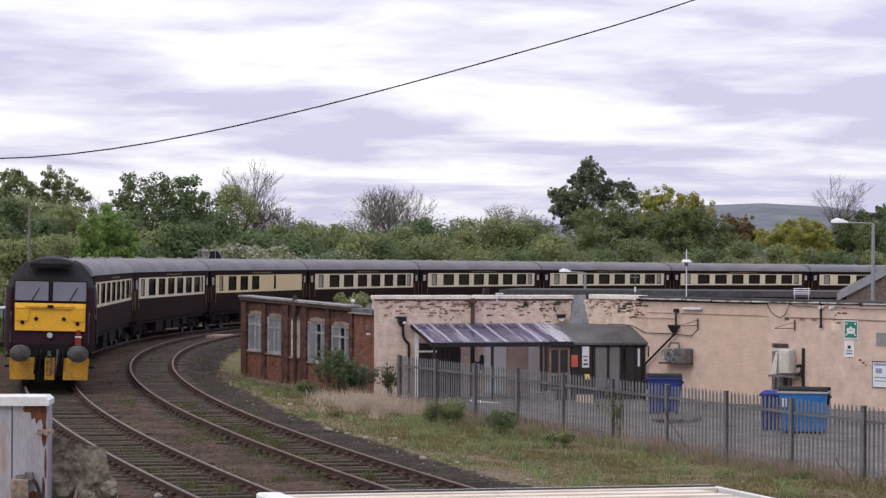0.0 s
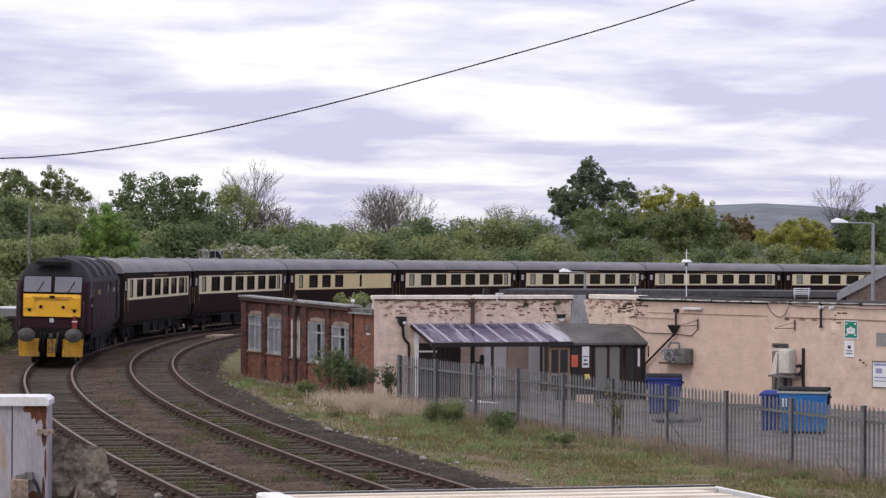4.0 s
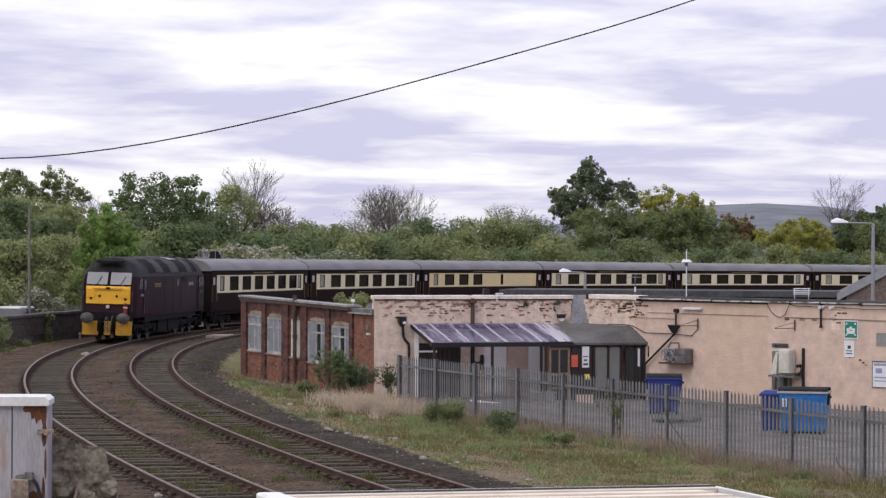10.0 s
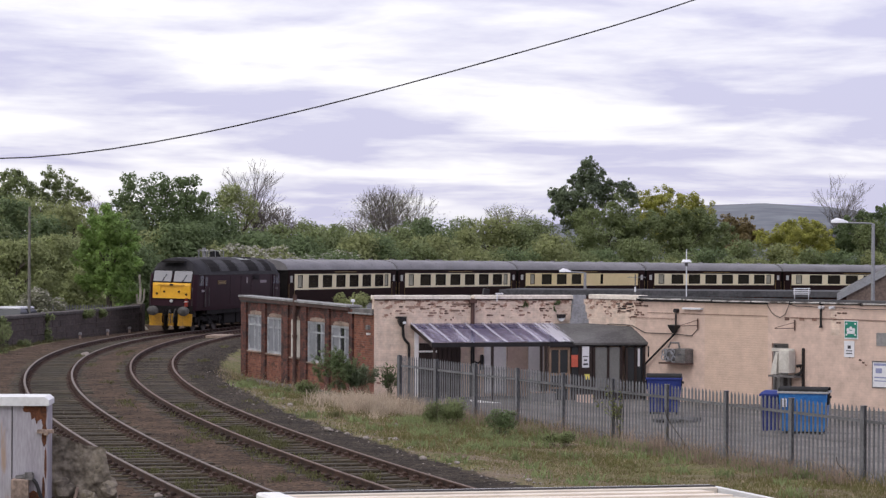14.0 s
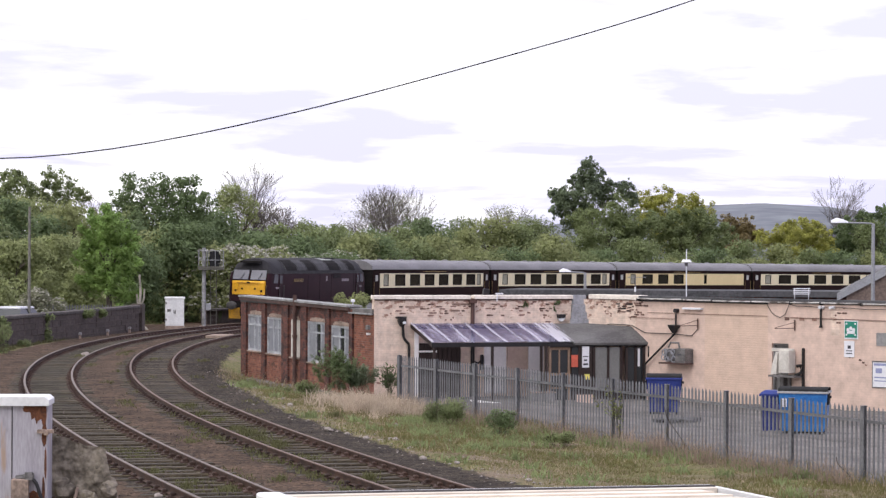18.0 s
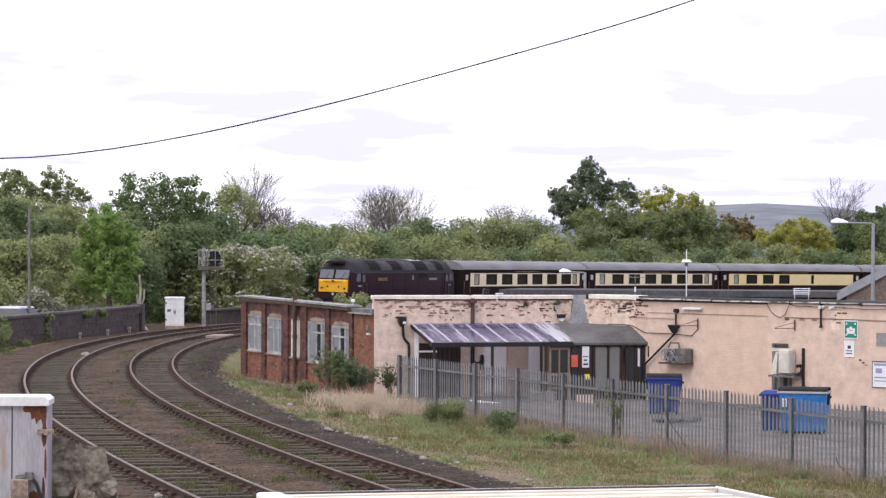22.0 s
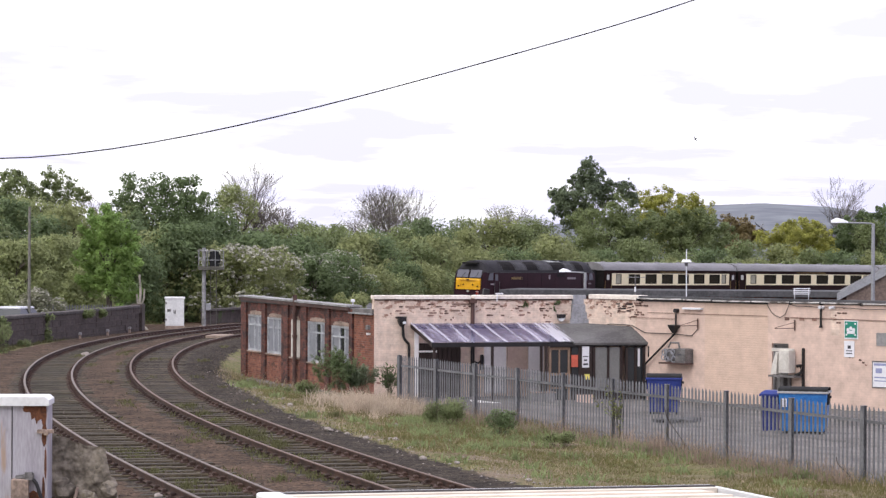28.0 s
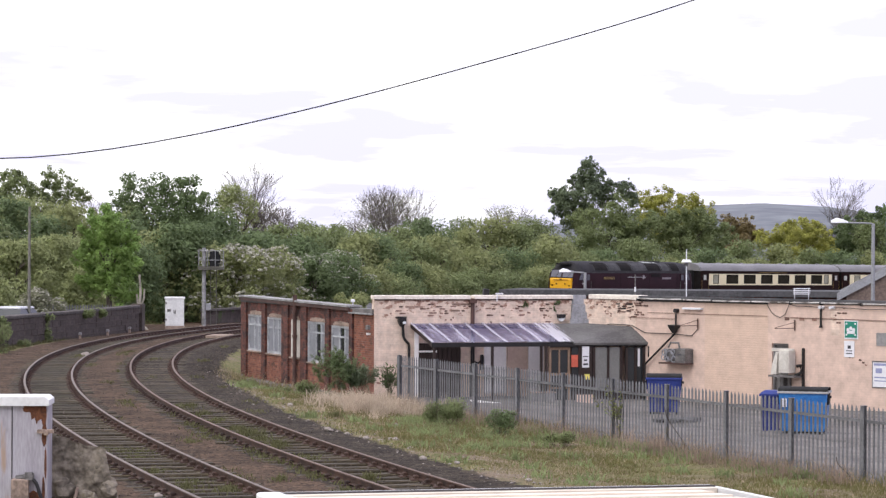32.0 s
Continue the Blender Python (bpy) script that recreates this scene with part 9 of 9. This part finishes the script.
        for _ in range(int(300 * r)):
            a, d = rp.uniform(0, 2 * math.pi), abs(rp.gauss(0, 0.5)) * r
            P.append((x + math.cos(a) * d * 0.6, y + math.sin(a) * d * 1.8, -0.22)); H.append(hh * rp.uniform(0.4, 1.2) + 0.05)
    # a green line along the inner track's rail, and moss between the near sleepers
    for _ in range(46):
        s, lat = rp.uniform(-34, -4), rp.gauss(2.62, 0.16)
        for _ in range(rp.randrange(14, 60)):
            q = rail_point(s + rp.gauss(0, 0.35), lat + rp.gauss(0, 0.10), -0.2)
            P.append(tuple(q)); H.append(rp.uniform(0.04, 0.17))
    for _ in range(26):
        s, lat = rp.uniform(-40, -18), rp.uniform(-0.5, 0.5)
        for _ in range(rp.randrange(40, 120)):
            q = rail_point(s + rp.gauss(0, 0.4), lat + rp.gauss(0, 0.16), -0.2)
            P.append(tuple(q)); H.append(rp.uniform(0.02, 0.07))
    for _ in range(900):
        s = rp.uniform(8, 60)
        for _ in range(7):
            q = rail_point(s + rp.gauss(0, 0.2), -3.3 - abs(rp.gauss(0, 0.5)), -0.25)
            P.append(tuple(q)); H.append(rp.uniform(0.08, 0.3))
    blades("track_weeds", "tufts of green weeds among the ballast", np.array(P), np.array(H), MAT["weed"], 3, 0.012, 0.9)


grass()


def ballast_stones():
    """Loose stones over the ballast."""
    rng = np.random.RandomState(33)
    n = 15000
    s = rng.uniform(-42, 60, n)
    lat = rng.uniform(-2.9, 6.2, n)
    px = np.interp(s, ARC, LINE_X) + lat * np.cos(np.interp(s, ARC, LINE_TH))
    py = np.interp(s, ARC, LINE_Y) - lat * np.sin(np.interp(s, ARC, LINE_TH))
    pz = fall(s) - 0.195 + rng.uniform(-0.015, 0.03, n)
    r = rng.uniform(0.014, 0.03, n)
    octa = np.array([(1, 0, 0), (0, 1, 0), (-1, 0, 0), (0, -1, 0), (0, 0, 0.8), (0, 0, -0.8)], float)
    jit = rng.uniform(0.6, 1.3, (n, 6, 1))
    a = rng.uniform(0, 6.28, n)
    rot = np.stack([np.stack([np.cos(a), -np.sin(a), 0 * a], 1), np.stack([np.sin(a), np.cos(a), 0 * a], 1), np.stack([0 * a, 0 * a, 1 + 0 * a], 1)], 1)
    v = np.einsum("nij,nkj->nki", rot, octa[None] * jit) * r[:, None, None] + np.stack([px, py, pz], 1)[:, None]
    tri = np.array([(0, 1, 4), (1, 2, 4), (2, 3, 4), (3, 0, 4), (1, 0, 5), (2, 1, 5), (3, 2, 5), (0, 3, 5)])
    f = (np.arange(n)[:, None, None] * 6 + tri[None]).reshape(-1, 3)
    ob = new("ballast_stones", quick_mesh("ballast_stones", v.reshape(-1, 3), f, MAT["pebble"]))
    tagged(ob, "loose grey-brown ballast stones", "ballast", kind="stuff")


ballast_stones()


def border_stones():
    """Pale spilled stones between ballast and grass."""
    rng = np.random.RandomState(37)
    n = 650
    s = rng.uniform(-36, 22, n)
    lat = 6.0 + rng.normal(0, 0.38, n)
    c, sn = np.cos(np.interp(s, ARC, LINE_TH)), np.sin(np.interp(s, ARC, LINE_TH))
    x, y = np.interp(s, ARC, LINE_X) + lat * c, np.interp(s, ARC, LINE_Y) - lat * sn
    z, _ = ground_z(x, y)
    r = 0.012 + 0.035 * rng.random(n) ** 3
    octa = np.array([(1, 0, 0), (0, 1, 0), (-1, 0, 0), (0, -1, 0), (0, 0, 0.6), (0, 0, -0.6)], float)
    v = octa[None] * rng.uniform(0.6, 1.3, (n, 6, 1)) * r[:, None, None] + np.stack([x, y, z + 0.012], 1)[:, None]
    tri = np.array([(0, 1, 4), (1, 2, 4), (2, 3, 4), (3, 0, 4), (1, 0, 5), (2, 1, 5), (3, 2, 5), (0, 3, 5)])
    f = (np.arange(n)[:, None, None] * 6 + tri[None]).reshape(-1, 3)
    ob = new("border_stones", quick_mesh("border_stones", v.reshape(-1, 3), f, MAT["pale_stone"]))
    tagged(ob, "pale spilled stones along the edge of the grass", "stones", kind="stuff")


border_stones()


def litter_stones():
    """Pale lumps that lie about the line."""
    def lump(seed, s):
        bm = bmesh.new()
        bmesh.ops.create_icosphere(bm, subdivisions=2, radius=s)
        for v in bm.verts:
            v.co *= 1 + 0.4 * noise.noise(v.co * (2.0 / s) + Vector((seed * 3.3, 1, 0)))
            v.co.z *= 0.6
        me = bpy.data.meshes.new("pale_stone")
        bm.to_mesh(me); bm.free()
        me.materials.append(MAT["pale_stone"])
        return me
    ms = [lump(k, s) for k, s in ((1, 0.2), (2, 0.085), (3, 0.06))]
    for k, (x, y, up) in enumerate(((-14.6, 101.4, 0.0), (-4.05, 57.0, 0.0), (-5.95, 78.6, 0.1), (-3.3, 66.0, 0.12), (-1.2, 63.2, 0.1), (-0.3, 61.2, 0.1), (-4.85, 42.5, 0), (1.6, 46.0, 0.1), (-4.2, 68.6, 0.1), (-7.6, 50.5, 0), (0.15, 57.8, 0.1), (-4.6, 71.8, 0.1), (-2.72, 58.8, 0.1), (-2.62, 58.5, 0.1), (-1.71, 56.0, 0.1), (-1.17, 56.2, 0.1), (-1.05, 56.0, 0.1), (-2.2, 57.4, 0.1), (-0.39, 50.6, 0.1), (0.3, 49.6, 0.1))):
        o = new("pale_stone", ms[0 if k == 0 else 1 + k % 2])
        o.matrix_basis = pose(x, y, land(x, y) + 0.03, 0, 0, 40 * k)
        tagged(o, "pale lump of stone lying on the ground", "stone", group="loose stones")


litter_stones()


def far_hill():
    # the ridge's blue-grey holds the haze of distance
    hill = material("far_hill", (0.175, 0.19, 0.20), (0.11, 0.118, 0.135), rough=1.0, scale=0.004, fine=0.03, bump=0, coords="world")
    rings = []
    for k in range(61):
        x = -2200 + 4400 * k / 60
        h = 15 + 3 * math.sin(x / 260.0 + 0.6) + 1.5 * math.sin(x / 97.0) + 47 * math.exp(-((x - 375) / 260.0) ** 2)
        rings.append([Vector((x, 2250, -3)), Vector((x, 2600, h * 0.75)), Vector((x, 2850, h)), Vector((x, 3300, -3))])
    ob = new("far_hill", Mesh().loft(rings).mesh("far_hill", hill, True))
    tagged(ob, "moorland ridge on the horizon, haze put into its blue-grey colour", "hill", kind="structure")


far_hill()


# ---------------------------------------------------------------- a gull
def gull():
    """Broad-winged bird; x is its heading, y runs along the wings."""
    white = material("gull_white", (0.34, 0.34, 0.36), (0.26, 0.26, 0.28), rough=0.8, bump=0)
    grey = material("gull_grey", (0.10, 0.10, 0.11), (0.06, 0.06, 0.068), rough=0.8, bump=0)
    t = thing("gull", "grey gull gliding over the trees on long wings", "bird")
    rings = []
    for x, r in ((-0.24, 0.02), (-0.16, 0.055), (-0.02, 0.085), (0.1, 0.075), (0.18, 0.05), (0.23, 0.045), (0.27, 0.015)):
        rings.append([Vector((x, math.cos(a) * r, math.sin(a) * r * 0.85)) for a in (2 * math.pi * k / 10 for k in range(10))])
    body = part("body", Mesh().loft(rings), white, t, "pale grey body", True)
    part("beak", Mesh().tube((0.26, 0, 0), (0.32, 0, -0.01), 0.014, 0.004, n=6), MAT["gold"], body)
    part("tail", Mesh().loft([[Vector((x, y, z)) for y, z in ((-w, 0.006), (w, 0.006), (w, -0.006), (-w, -0.006))] for x, w in ((-0.2, 0.04), (-0.38, 0.10))]), white, body)
    for e in (-1, 1):
        rows = []
        for y, lead, chord, z in ((0.04, 0.10, 0.16, 0.02), (0.25, 0.13, 0.13, 0.09), (0.42, 0.10, 0.10, 0.10), (0.56, 0.04, 0.07, 0.07), (0.68, -0.02, 0.03, 0.04)):
            rows.append([Vector((lead, e * y, z)), Vector((lead - chord * 0.4, e * y, z + 0.014)), Vector((lead - chord, e * y, z - 0.004)), Vector((lead - chord * 0.4, e * y, z - 0.006))])
        part("wing", Mesh().loft(rows), grey, t, "long dark-tipped wing", True)
    return t


bird = gull()


def crow_bird():
    """A smaller dark bird far off; x is its heading."""
    black = material("crow_black", (0.022, 0.021, 0.023), (0.014, 0.014, 0.015), rough=0.7, bump=0)
    t = thing("crow", "small black bird flying far beyond the trees", "bird")
    rings = []
    for x, r in ((-0.20, 0.015), (-0.12, 0.05), (0.0, 0.075), (0.1, 0.065), (0.17, 0.04), (0.24, 0.01)):
        rings.append([Vector((x, math.cos(a) * r, math.sin(a) * r)) for a in (2 * math.pi * k / 8 for k in range(8))])
    part("body", Mesh().loft(rings), black, t, "black body", True)
    part("tail", Mesh().loft([[Vector((x, y, z)) for y, z in ((-w, 0.006), (w, 0.006), (w, -0.006), (-w, -0.006))] for x, w in ((-0.16, 0.04), (-0.34, 0.09))]), black, t)
    for e in (-1, 1):
        rows = []
        for y, lead, chord, z in ((0.04, 0.10, 0.18, 0.02), (0.22, 0.12, 0.17, 0.08), (0.36, 0.07, 0.14, 0.06), (0.48, 0.0, 0.05, 0.02)):
            rows.append([Vector((lead, e * y, z)), Vector((lead - chord * 0.4, e * y, z + 0.012)), Vector((lead - chord, e * y, z)), Vector((lead - chord * 0.4, e * y, z - 0.006))])
        part("wing", Mesh().loft(rows), black, t, "broad black wing", True)
    return t


crow = crow_bird()


def flight(px, py, dist, bank):
    """Pose on the sight line, wings at that bank from upright, heading to the left."""
    x, z = (px - 784) / 4392.65 * dist, 4.03 + (449.3 + 0.0045 * (px - 784) - py) / 4392.65 * dist
    a = radians(bank)
    w, b = Vector((-math.sin(a), 0, math.cos(a))), Vector((-math.cos(a), 0.25, -math.sin(a)))
    b = (b - w * b.dot(w)).normalized()
    n = b.cross(w)
    return Matrix(((b.x, w.x, n.x, x), (b.y, w.y, n.y, dist), (b.z, w.z, n.z, z), (0, 0, 0, 1)))


# ---------------------------------------------------------------- all that moves
def motions():
    for veh, wheels, off, base in TRAIN:
        walk(veh, [(t, stand(gone(t) + off, base)) for t in np.arange(0, 32.01, 0.8)])
    walk(bird, [(0.0, flight(3400, 60, 150, -30)), (20.0, flight(2300, 150, 150, -25)), (23.0, flight(1830, 225, 150, -20)), (23.6, flight(1665, 262, 150, -16)), (23.9, flight(1567, 288, 150, -12)), (24.1, flight(1503, 303, 150, -2)),
                (24.4, flight(1402, 322, 150, 18)), (24.6, flight(1349, 332, 148, 32)), (24.8, flight(1310, 338, 148, 40)), (25.0, flight(1284, 345, 155, 46)), (25.4, flight(1268, 352, 180, 58)),
                (26.4, flight(1310, 402, 215, 70)), (27.5, flight(1376, 434, 225, 62)), (27.8, flight(1362, 418, 225, 58)), (28.3, flight(1312, 382, 222, 50)), (28.8, flight(1215, 370, 220, 60)),
                (29.3, flight(1103, 371, 216, 64)), (29.6, flight(1010, 378, 212, 60)), (30.0, flight(842, 371, 205, 62)), (30.6, flight(560, 340, 195, 66)), (32.0, flight(-260, 250, 170, 70))])
    walk(crow, [(0.0, flight(-900, 240, 380, 20)), (21.0, flight(-260, 222, 380, 20)), (22.3, flight(20, 210, 380, 24)), (22.6, flight(72, 205, 390, 30)), (23.0, flight(120, 250, 400, 40)), (23.6, flight(160, 420, 410, 40)),
                (26.6, flight(1040, 420, 420, 40)), (27.0, flight(1050, 300, 420, 30)), (27.5, flight(1095, 242, 420, 20)), (28.0, flight(1230, 246, 420, 30)), (28.3, flight(1306, 254, 415, 15)), (28.6, flight(1392, 266, 412, 35)),
                (29.0, flight(1500, 292, 410, 30)), (29.4, flight(1625, 315, 410, 25)), (32.0, flight(2300, 400, 410, 25))])
    for veh, wheels, off, base in TRAIN[:4]:
        for ob, x, r in wheels:
            walk(ob, [(t, pose(x, 0, r, 0, math.degrees((gone(t) - gone(0)) / r), 0)) for t in np.arange(0, 32.01, 0.15).tolist() + [32.0]])


motions()
